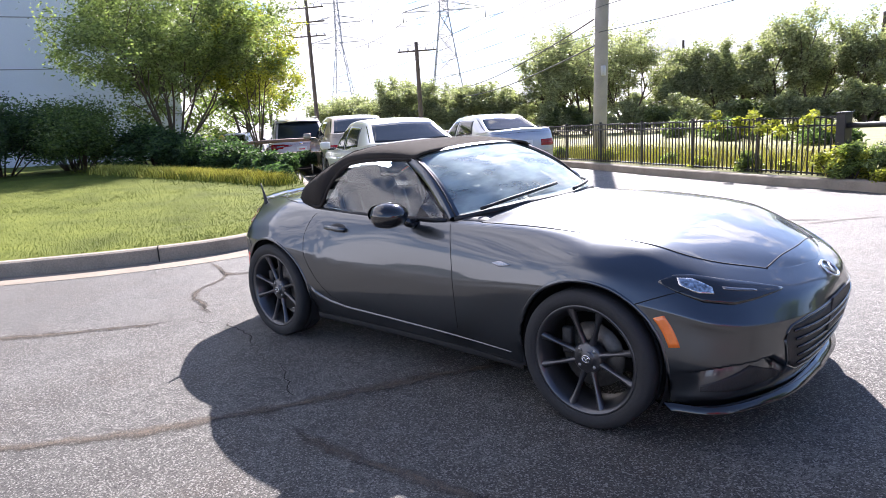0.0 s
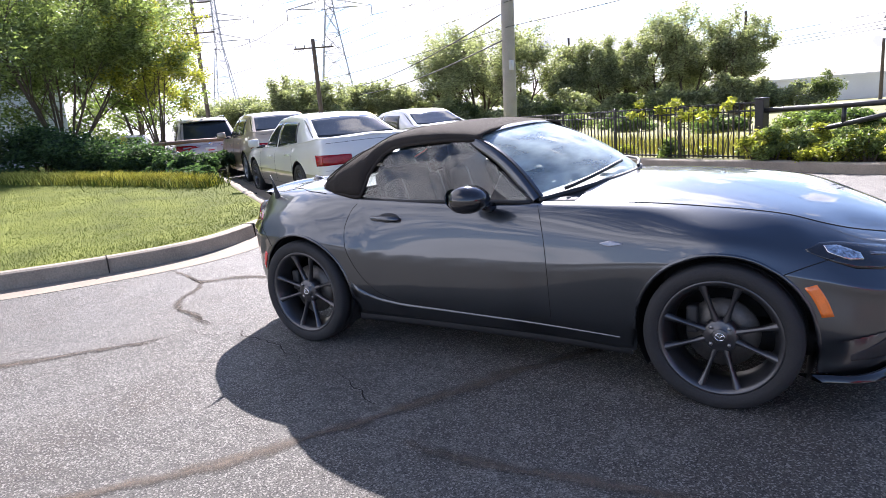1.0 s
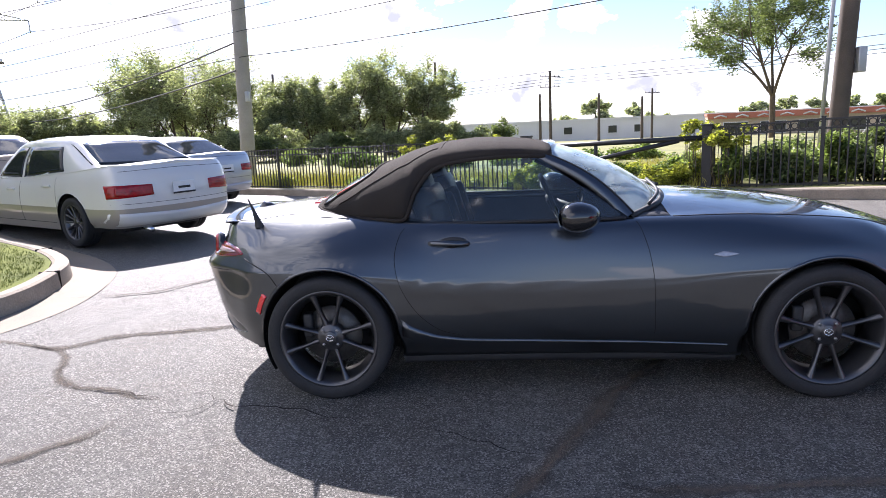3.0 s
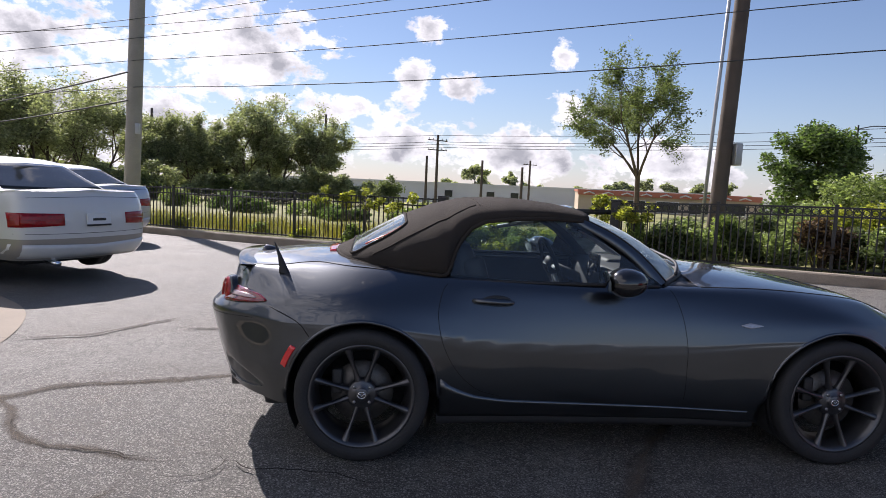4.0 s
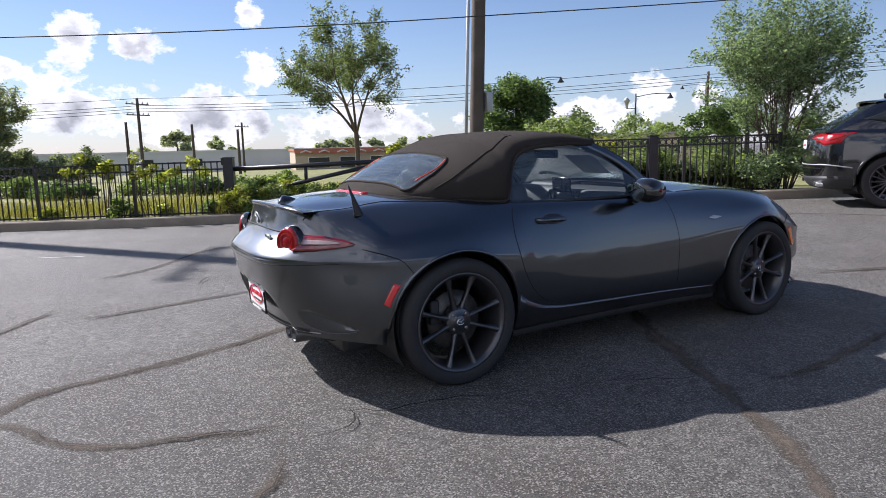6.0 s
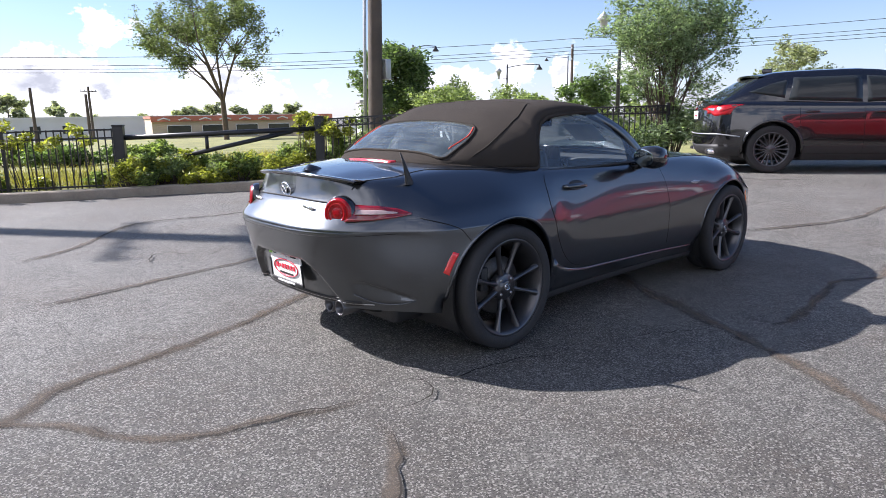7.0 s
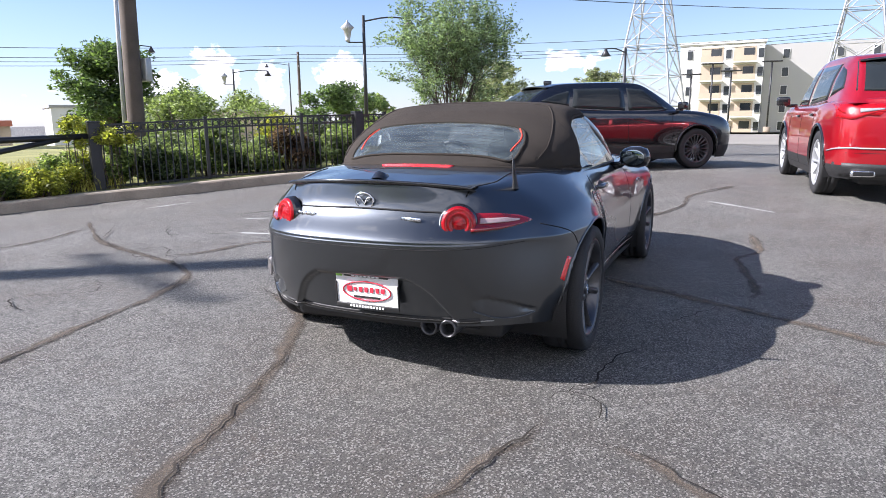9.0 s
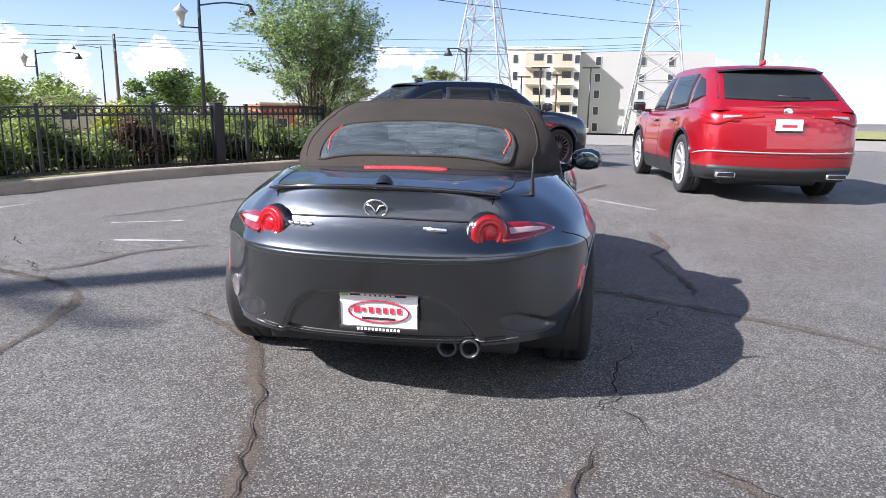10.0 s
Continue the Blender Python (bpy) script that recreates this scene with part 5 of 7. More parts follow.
def skin_normal(bm, hit, fi):
    """Smooth normal of a skin at a point of one of its faces."""
    acc = Vector()
    for v in bm.faces[fi].verts:
        acc += v.normal / ((v.co - hit).length + 1e-5)
    return acc.normalized()


def flush_panel(name, skin_, tree_, A, B, frame_, material, parent, off=0.0008, n=30, m=30, s=1, label=""):
    """A panel flush with the skin, shaded as the skin is, so that only its gaps show."""
    U, Vv, W = (Matrix.Diagonal((1, s, 1)) @ Vector(v) for v in frame_)
    a, b = resample(A, n), resample(B, n)
    bm, rows, N = bmesh.new(), [], []
    for i in range(n):
        row = []
        for j in range(m + 1):
            u, v = a[i] + (b[i] - a[i]) * j / m
            hit, nrm, fi, _ = tree_.ray_cast(U * u + Vv * v + W * 4, -W, 8)
            if hit is None:
                hit, nrm, fi, _ = tree_.find_nearest(U * u + Vv * v + W)
            q = skin_normal(skin_, hit, fi)
            q = -q if q.dot(W) < 0 else q
            N.append(tuple(q))
            row.append(bm.verts.new(hit + q * off))
        rows.append(row)
    grid_faces(bm, rows)
    bm.normal_update()
    if sum(f.normal.dot(W) for f in bm.faces) < 0:
        bmesh.ops.reverse_faces(bm, faces=bm.faces[:])
    ob = part(name, bm, material, parent, label)
    ob.data.normals_split_custom_set_from_vertices(N)
    return ob


def panel(tree_, A, B, frame_, off=0.003, n=14, m=6, s=1):
    """A patch laid on a surface: spans from line A to line B (pairs in the frame's plane) and is cast on it along the frame's third axis."""
    U, Vv, W = (Vector(v) for v in frame_)
    mir = Matrix.Diagonal((1, s, 1))
    U, Vv, W = mir @ U, mir @ Vv, mir @ W
    a, b = resample(A, n), resample(B, n)
    bm = bmesh.new()
    rows = []
    last = None
    for i in range(n):
        row = []
        for j in range(m + 1):
            u, v = a[i] + (b[i] - a[i]) * j / m
            P = U * u + Vv * v
            hit, nrm, _, _ = tree_.ray_cast(P + W * 4, -W, 8)
            if hit is None:
                hit, nrm, _, _ = tree_.find_nearest(last if last is not None else P + W)
            if nrm.dot(W) < 0:
                nrm = -nrm
            last = hit
            row.append(bm.verts.new(hit + nrm * off))
        rows.append(row)
    grid_faces(bm, rows)
    bm.normal_update()
    fs = list(bm.faces)
    if fs and sum(f.normal.dot(W) for f in fs) < 0:
        bmesh.ops.reverse_faces(bm, faces=fs)
    # a rim folded back to the surface
    es = [e for e in bm.edges if e.is_boundary]
    r = bmesh.ops.extrude_edge_only(bm, edges=es)
    for v in [x for x in r["geom"] if isinstance(x, bmesh.types.BMVert)]:
        v.co -= W * (off + 0.004)
    return bm


SIDE = ((1, 0, 0), (0, 0, 1), (0, 1, 0))
REAR = ((0, 1, 0), (0, 0, 1), (-1, 0, 0))
FRONT_F = ((0, 1, 0), (0, 0, 1), (1, 0, 0))
TOP = ((1, 0, 0), (0, 1, 0), (0, 0, 1))


def cast_line(tree_, pts, frame_, off=0.001, n=30, s=1, smooth=True):
    U, Vv, W = (Matrix.Diagonal((1, s, 1)) @ Vector(v) for v in frame_)
    out = []
    for u, v in resample(cr(pts, 8) if smooth else pts, n):
        P = U * u + Vv * v
        hit, nrm, _, _ = tree_.ray_cast(P + W * 4, -W, 8)
        if hit is not None:
            if nrm.dot(W) < 0:
                nrm = -nrm
            out.append(hit + nrm * off)
    return out


def seam(tree_, pts, frame_, parent, r=0.0028, s=1, n=30, smooth=True, material=SEAM, name="panel_gap", off=0.0):
    L = cast_line(tree_, pts, frame_, off, n, s, smooth)
    if len(L) > 1:
        return part(name, tubebm(L, r, 5), material, parent)


def ring_pts(cx, cz, r, a0, a1, n):
    return [(cx + r * math.cos(radians(t)), cz + r * math.sin(radians(t))) for t in np.linspace(a0, a1, n)]


def wheel(parent, x, y, z, r, width, rim_r, spokes, side, rim_mat=RIM, paired=18.0, detail=True):
    """A wheel with its outer face towards side (+1 or -1 in y): tyre, rim, spokes, hub, brake."""
    w = new("wheel")
    w.parent = parent
    w.matrix_basis = Matrix.Translation((x, y, z)) @ Matrix.Diagonal((1, side, 1, 1))
    seg = 64 if detail else 36
    hw = width / 2
    prof = [(rim_r, -hw * 0.9), (r * 0.93, -hw * 1.0), (r * 0.985, -hw * 0.9), (r, -hw * 0.7), (r, -hw * 0.25), (r - 0.007, -hw * 0.22), (r - 0.007, -hw * 0.16), (r, -hw * 0.13), (r, hw * 0.13), (r - 0.007, hw * 0.16), (r - 0.007, hw * 0.22),
            (r, hw * 0.25), (r, hw * 0.7), (r * 0.985, hw * 0.9), (r * 0.95, hw * 0.99), (r * 0.88, hw * 1.03), (rim_r * 1.06, hw * 0.98), (rim_r * 1.01, hw * 0.86)]
    bm = bmesh.new()
    lathe(bm, prof[::-1], seg, "y")
    part("tyre", bm, RUBBER, w)
    bm = bmesh.new()
    lathe(bm, [(rim_r * 1.0, -hw * 0.9), (rim_r * 0.86, -hw * 0.6), (rim_r * 0.85, hw * 0.3), (rim_r * 0.93, hw * 0.70), (rim_r * 0.955, hw * 0.84), (rim_r * 1.0, hw * 0.93), (rim_r * 1.035, hw * 0.93), (rim_r * 1.04, hw * 0.86)][::-1], seg, "y")
    part("rim", bm, rim_mat, w)
    angs = []
    if paired:
        for k in range(spokes // 2):
            c = 90 + 360 * k / (spokes // 2)
            angs += [c - paired, c + paired]
    else:
        angs = [360 * k / spokes for k in range(spokes)]
    me = None
    for a in angs:
        if me is None:
            bm = bmesh.new()
            rows = []
            k_w = rim_r / 0.222
            for t in np.linspace(0, 1, 7):
                rr = 0.045 * k_w + t * (rim_r * 0.965 - 0.045 * k_w)
                wd = (0.017 - 0.009 * math.sin(math.pi * t) + 0.001 * t) * k_w
                yo = hw * (0.60 + 0.02 * math.sin(math.pi * t) + 0.26 * t * t)
                dp = 0.022 * k_w
                rows.append([bm.verts.new(p) for p in ((rr, yo - dp, -wd), (rr, yo - 0.006, -wd * 0.9), (rr, yo, -wd * 0.25), (rr, yo, wd * 0.15), (rr, yo - 0.006, wd * 0.9), (rr, yo - dp, wd))])
            grid_faces(bm, rows, flip=True)
            ob = part("spoke", bm, rim_mat, w)
            me = ob.data
        else:
            ob = new("spoke", me)
            ob.parent = w
        ob.matrix_basis = Matrix.Rotation(radians(-a), 4, "Y")
    hb = bmesh.new()
    lathe(hb, [(0.072, hw * 0.2), (0.070, hw * 0.56), (0.058, hw * 0.63), (0.034, hw * 0.60), (0.032, hw * 0.66), (0.028, hw * 0.68), (0.0, hw * 0.69)][::-1], 24, "y")
    part("hub", hb, rim_mat, w)
    if detail:
        lb = bmesh.new()
        tube(lb, [(0.019 * math.cos(t), hw * 0.70, 0.015 * math.sin(t)) for t in np.linspace(0, 2 * math.pi, 17)], 0.0025, 5, cap=False)
        tube(lb, [(-0.016, hw * 0.70, 0.006), (-0.006, hw * 0.70, 0.003), (0, hw * 0.70, -0.006), (0.006, hw * 0.70, 0.003), (0.016, hw * 0.70, 0.006)], 0.0022, 5)
        part("cap_emblem", lb, CHROME, w)
        for k in range(4):
            t = math.pi / 2 * k + math.pi / 4
            part("lug_nut", lathe(bmesh.new(), [(0.0, hw * 0.66), (0.008, hw * 0.65), (0.010, hw * 0.5)], 6, "y", (0.05 * math.cos(t), 0, 0.05 * math.sin(t))), STEEL, w)
    db = bmesh.new()
    lathe(db, [(0.06, hw * 0.05), (rim_r * 0.62, hw * 0.05), (rim_r * 0.62, -hw * 0.1), (0.06, -hw * 0.1)], 32, "y")
    part("brake_disc", db, DISC, w)
    cb = boxbm(-rim_r * 0.5, 0.0, rim_r * 0.22, 0.05, 0.07, 0.12, bev=0.012)
    part("brake_caliper", cb, TRIM, w)
    return w


def push_arches(G, arches, clear=0.0):
    """Moves points inside a wheel arch out to its edge."""
    for cx, cz, R in arches:
        dx, dz = G[..., 0] - cx, G[..., 2] - cz
        d = np.sqrt(dx * dx + dz * dz)
        up = np.abs(dx) < R
        # below the axle the arch runs straight down
        inside = (d < R) & (dz >= 0) & (G[..., 1] > 0.45)
        f = np.where(inside, R / np.maximum(d, 1e-6), 1.0)
        G[..., 0] = np.where(inside, cx + dx * f, G[..., 0])
        G[..., 2] = np.where(inside, cz + dz * f, G[..., 2])
        low = (dz < 0) & up & (G[..., 1] > 0.45)
        G[..., 0] = np.where(low, cx + np.sign(dx + 1e-9) * R, G[..., 0])
        G[..., 2] = np.where(low & (np.abs(dx) < R * 0.999), cz, G[..., 2])
    return G


def cr_sym(pts, n):
    """Catmull-Rom along a rail that starts and ends on the middle line, smooth across it."""
    P = [tuple(p) for p in pts]
    a, b = P[1], P[-2]
    out = cr([(a[0], -a[1], a[2])] + P + [(b[0], -b[1], b[2])], n)
    return out[n:len(out) - n]


def shell(rails, n, m, arches, skip=None):
    """Body skin through its long rails, from the front centre round the side to the rear centre."""
    R = np.array([cr_sym(r, n) for r in rails])
    K, S, _ = R.shape
    G = np.zeros((S, (K - 1) * m + 1, 3))
    for i in range(S):
        G[i] = cr(R[:, i], m)
    G = push_arches(G, arches)
    bm = bmesh.new()

    def keep(i, j):
        q = (G[i, j], G[i + 1, j], G[i + 1, j + 1], G[i, j + 1])
        if skip and skip(i / n, j / m):
            return False
        for cx, cz, rr in arches:
            if all(p[1] > 0.45 and (p[0] - cx) ** 2 + max(p[2] - cz, 0) ** 2 < (rr + 1e-4) ** 2 and p[2] < cz + rr + 0.002 for p in q):
                return False
        return True

    mesh_grid(bm, G, True, flip=True, keep=keep)
    bmesh.ops.remove_doubles(bm, verts=[v for v in bm.verts if abs(v.co.y) < 1e-4], dist=1e-4)
    bmesh.ops.dissolve_degenerate(bm, dist=1e-5, edges=bm.edges[:])
    bmesh.ops.recalc_face_normals(bm, faces=bm.faces[:])
    return bm


# ---- the roadster ----
mx = thing("roadster", Matrix(), "dark metallic grey two-seat roadster with a closed black soft top", "car")
XF, XR, ZW = 1.158, -1.155, 0.308
zc_front = lambda x: float(np.interp(x, [0.45, 0.8, 1.12, 1.34, 1.47, 1.61, 1.77, 1.84], [0.905, 0.888, 0.855, 0.822, 0.793, 0.755, 0.695, 0.652]))
zc_rear = lambda x: float(np.interp(x, [-1.86, -1.83, -1.75, -1.6, -1.45, -1.155, -0.82, -0.6], [0.862, 0.866, 0.876, 0.893, 0.905, 0.915, 0.90, 0.89]))
r_sill = [(1.84, 0, .17), (1.81, .35, .17), (1.70, .62, .17), (1.60, .73, .175), (1.48, .775, .19), (1.155, .79, .19), (.80, .765, .18), (.40, .74, .18), (-.1, .735, .18), (-.6, .745, .18), (-.82, .765, .19), (-1.155, .79, .2), (-1.48, .77, .23), (-1.64, .73, .25), (-1.78, .58, .26), (-1.87, .33, .265), (-1.89, 0, .265)]
r_low = [(1.90, 0, .31), (1.875, .35, .31), (1.78, .635, .315), (1.66, .757, .33), (1.50, .805, .35), (1.155, .845, .37), (.80, .81, .315), (.40, .79, .30), (-.1, .782, .295), (-.6, .795, .30), (-.82, .82, .33), (-1.155, .855, .38), (-1.50, .815, .40), (-1.68, .755, .41), (-1.83, .59, .415), (-1.915, .33, .42), (-1.935, 0, .42)]
r_mid = [(1.935, 0, .50), (1.905, .35, .50), (1.80, .62, .505), (1.675, .745, .52), (1.49, .805, .56), (1.155, .862, .61), (.80, .832, .59), (.40, .805, .55), (-.1, .795, .54), (-.6, .812, .555), (-.82, .838, .59), (-1.155, .868, .63), (-1.50, .815, .61), (-1.69, .74, .605), (-1.865, .58, .60), (-1.96, .33, .597), (-1.98, 0, .595)]
r_up = [(1.905, 0, .595), (1.86, .35, .595), (1.72, .595, .628), (1.58, .695, .655), (1.42, .765, .685), (1.155, .825, .725), (.80, .798, .72), (.40, .775, .715), (-.1, .765, .715), (-.6, .772, .72), (-.82, .79, .735), (-1.155, .80, .76), (-1.47, .745, .74), (-1.635, .67, .735), (-1.775, .54, .745), (-1.86, .31, .75), (-1.885, 0, .75)]


def tuck(rail, k):
    """Draws the tail corners of a rail in, for a rounder rear."""
    return [(x, y * (1 - k * float(np.interp(-x, [1.25, 1.5, 1.66, 1.8, 1.9, 2.0], [0, .03, .10, .13, .09, .05]))), z) for x, y, z in rail]


r_sill, r_low, r_mid, r_up = tuck(r_sill, 1.0), tuck(r_low, 1.0), tuck(r_mid, 1.0), tuck(r_up, 0.55)
r_mid = [(x, y, z + float(np.interp(-x, [1.2, 1.9], [0.0, 0.035]))) for x, y, z in r_mid]
r_mid2 = [(x, y * (1.0 if abs(x) < 1.55 else 0.995), z - (0.045 if x > -1.55 else 0.03)) for x, y, z in r_mid]
r_edge = [(a[0] + .11 * (b[0] - a[0]), a[1] + .11 * (b[1] - a[1]), a[2] + .2 * (b[2] - a[2])) for a, b in zip(r_mid, r_up)]
r_crest = [(1.84, 0, .652), (1.77, .34, .658), (1.61, .555, .702), (1.47, .645, .742), (1.34, .69, .775), (1.12, .715, .80), (.80, .715, .82), (.40, .715, .825), (-.1, .718, .825), (-.6, .715, .84), (-.82, .70, .85), (-1.155, .66, .865), (-1.45, .58, .855), (-1.60, .535, .848), (-1.74, .45, .845), (-1.83, .28, .858), (-1.855, 0, .862)]
r_in = [(x, y * 0.84, (z + 0.25 * ((zc_front(x) if x > 0 else zc_rear(x)) - z) + (0.012 if 0.5 < x < 1.5 or -1.5 < x < -0.7 else 0))) for x, y, z in r_crest]
r_half = [(x, y * 0.5, z + 0.80 * ((zc_front(x) if x > 0 else zc_rear(x)) - z)) for x, y, z in r_crest]
r_ctr = [(x, 0.0, zc_front(x) if x > 0 else zc_rear(x)) for x, y, z in r_crest]
ARCH = [(XF, ZW, 0.348), (XR, ZW, 0.348)]
skin = shell([r_sill, r_low, r_mid2, r_mid, r_edge, r_up, r_crest, r_in, r_half, r_ctr], 14, 6, ARCH, skip=lambda i, j: 6.75 < i < 9.9 and j >= 6.4)
inner = [v for v in skin.verts if not v.is_boundary]
for _ in range(4):
    bmesh.ops.smooth_vert(skin, verts=inner, factor=0.5, use_axis_x=True, use_axis_y=True, use_axis_z=True)
tail_es = {e for f in skin.faces if f.calc_center_median().x < -1.55 and f.calc_center_median().z < 0.55 for e in f.edges}
bmesh.ops.subdivide_edges(skin, edges=list(tail_es), cuts=2, use_grid_fill=True)
nose_es = {e for f in skin.faces if f.calc_center_median().x > 1.5 and f.calc_center_median().z < 0.52 for e in f.edges}
bmesh.ops.subdivide_edges(skin, edges=list(nose_es), cuts=2, use_grid_fill=True)
ease = lambda d, w: min(1.0, max(0.0, d / w)) ** 2 * (3 - 2 * min(1.0, max(0.0, d / w)))
for v in skin.verts:
    x, y, z = v.co
    ay = abs(y)
    if x < -1.6 and z < 0.56:
        # plate recess
        v.co.x += 0.034 * ease(min(float(np.interp(z, [.28, .34, .40, .44, .48], [.41, .375, .335, .29, .22])) - ay, .482 - z), .020)
        # scoop towards the wheel
        top, low = float(np.interp(ay, [.47, .54, .62, .70], [.395, .402, .368, .318])), float(np.interp(ay, [.47, .56, .64, .70], [.345, .305, .300, .312]))
        if .47 < ay < .70 and low < z < top:
            k = (z - low) / (top - low) * ease(top - z, .012) * ease(ay - .47, .05)
            v.co += Vector((0.9, -0.44 * math.copysign(1, y), 0)) * 0.022 * k
    if x > 1.5 and z < 0.52:
        # nose: lower corner drawn in over a ledge
        top, low = float(np.interp(ay, [.44, .56, .72, .80], [.30, .375, .36, .33])), .215
        if .44 < ay < .80 and low < z < top:
            k = (z - low) / (top - low) * ease(top - z, .014) * ease(ay - .44, .06) * ease(.80 - ay, .05)
            v.co -= Vector((0.72, 0.69 * math.copysign(1, y), 0)) * 0.060 * k
skin.normal_update()
skin.faces.ensure_lookup_table()
BT = bvh_of(skin)
skin2 = skin.copy()
skin2.normal_update()
skin2.faces.ensure_lookup_table()
body = part("body", skin, PAINT, mx, "dark grey metallic painted body shell")
for xc in (XF, XR):
    for s in (1, -1):
        ring = cast_line(BT, ring_pts(xc, ZW, 0.353, -14, 194, 50), SIDE, -0.004, 50, s, smooth=False)
        part("arch_lip", tubebm(ring, 0.009, 6), PAINT, mx)
        bm = bmesh.new()
        V = [[bm.verts.new((xc + 0.346 * math.cos(t), s * y, ZW + 0.346 * math.sin(t))) for y in (0.42, 0.6, 0.74, 0.80)] for t in np.linspace(radians(-30), radians(210), 40)]
        grid_faces(bm, V)
        cv = [bm.verts.new((xc + 0.346 * math.cos(t), s * 0.42, ZW + 0.346 * math.sin(t))) for t in np.linspace(radians(-30), radians(210), 40)]
        bm.faces.new(cv)
        part("wheel_well", bm, TRIM, mx)
        wheel(mx, xc, s * 0.752, ZW, ZW + 0.002, 0.205, 0.236, 8, s)
# underbody
part("underbody", boxbm(0, 0, 0.22, 3.3, 1.1, 0.12, bev=0.03), TRIM, mx)
part("underbody", boxbm(0, 0, 0.215, 1.45, 1.45, 0.10, bev=0.03), TRIM, mx)
bm = bmesh.new()
lipc = [(1.885, 0), (1.86, .35), (1.76, .63), (1.66, .75), (1.52, .80)]
L = cr(lipc, 8)
G = np.array([[(x - 0.10, y * 0.92, .158), (x + 0.002, y * 1.0, .156), (x + 0.006, y * 1.004, .163), (x - 0.035, y * .985, .182)] for x, y in L])
mesh_grid(bm, G, True)
part("front_splitter", bm, BLACKP, mx, "gloss black front lip")
for s in (1, -1):
    bm = bmesh.new()
    L = cr([(.78, .765), (.4, .75), (-.1, .745), (-.6, .755), (-.80, .77)], 8)
    G = np.array([[(x, y - .05, .15), (x, y - .012, .153), (x, y - .004, .17), (x, y - .006, .20)] for x, y in L])
    for row in G:
        row[:, 1] *= s
    mesh_grid(bm, G, False, flip=s < 0)
    part("side_skirt", bm, TRIM, mx)
    # doors
    rear_e = [(-.50, .302), (-.62, .34), (-.72, .43), (-.79, .56), (-.815, .69), (-.795, .79), (-.77, .825)]
    front_e = [(.40, .302), (.402, .34), (.40, .43), (.395, .56), (.375, .69), (.345, .79), (.325, .825)]
    d = flush_panel("door", skin2, BT, rear_e, front_e, SIDE, PAINT, mx, s=s)
    sill_hi = [(-.795, .395), (-.73, .345), (-.63, .308), (-.48, .285), (-.1, .272), (.3, .262), (.60, .25), (.79, .243)]
    part("sill_cover", panel(BT, [(x, .19) for x, z in sill_hi], sill_hi, SIDE, 0.0009, 26, 5, s), PAINT, mx, "dark grey sill with a raised upper edge")
    for ln in (rear_e, front_e):
        seam(BT, ln, SIDE, mx, 0.0016, s, 44, off=0.0004)
    hb = bmesh.new()
    tube(hb, [(-.095, -.012 * s, -.002), (-.075, .006 * s, 0), (0, .010 * s, .002), (.06, .008 * s, .001), (.085, .0, 0), (.095, -.012 * s, 0)], [.010, .013, .016, .016, .013, .010], 8)
    dy = cast_line(BT, [(-.57, .748), (-.50, .752)], SIDE, 0, 4, s)[1]
    h = part("door_handle", hb, PAINT, d)
    h.matrix_basis = Matrix.Translation((-.555, dy.y + s * .012, .752)) @ Matrix.Rotation(radians(2), 4, "Y")
    # matt black patch laid on the door, painting the shade in the handle's hollow
    part("handle_shade", panel(BT, [(-.535 + .07 * math.cos(t), .754 + .026 * math.sin(t)) for t in np.linspace(math.pi, 0, 13)], [(-.535 + .07 * math.cos(t), .754 - .024 * math.sin(t)) for t in np.linspace(math.pi, 0, 13)], SIDE, 0.0025, 12, 6, s), TRIM, d)
    # crease light line above the sill is in the skin; fender lamp
    part("side_lamp", panel(BT, [(.655, .676), (.70, .688), (.76, .678)], [(.655, .674), (.70, .662), (.76, .676)], SIDE, 0.006, 12, 4, s), CLEAR, mx, "clear side indicator lamp in a chrome bezel")
    part("side_marker", panel(BT, ring_pts(XF, ZW, 0.375, 18, 38, 8), ring_pts(XF, ZW, 0.415, 17, 36, 8), SIDE, 0.004, 8, 4, s), AMBER, mx, "amber side marker")
    part("side_marker", panel(BT, ring_pts(XR, ZW, 0.372, 145, 162, 8), ring_pts(XR, ZW, 0.400, 146, 161, 8), SIDE, 0.004, 8, 4, s), REDREF, mx, "red side marker")
    # bumper seams
    seam(BT, ring_pts(XF, ZW, .36, 50, 51, 2) + [(1.50, .63), (1.60, .655)], SIDE, mx, 0.0025, s)
    seam(BT, [(-1.40, .575), (-1.46, .64), (-1.60, .69)], SIDE, mx, 0.0025, s)
    # headlight: slim swept lens
    q = 0.7071
    FR = ((-q, q, 0), (0, 0, 1), (q, q, 0))
    hl_lo = [(-.985, .612), (-.86, .600), (-.74, .590), (-.63, .602), (-.55, .634), (-.49, .668)]
    hl_hi = [(-.985, .618), (-.86, .648), (-.74, .672), (-.63, .692), (-.55, .694), (-.488, .674)]
    hd = part("headlight", panel(BT, hl_lo, hl_hi, FR, 0.0015, 24, 6, s), BLACKP, mx, "slim swept dark headlight")
    part("lamp_lens", panel(BT, [(-.68, .628), (-.62, .630), (-.56, .660)], [(-.68, .650), (-.62, .680), (-.56, .684)], FR, 0.003, 8, 5, s), mat("bright headlight reflector", (.75, .75, .78), .22, 1.0, var=.8, scale=45, coat=1.0), hd)
    part("light_strip", panel(BT, [(-.86, .622), (-.72, .640)], [(-.86, .628), (-.72, .650)], FR, 0.0022, 8, 2, s), GREYLAMP, hd)
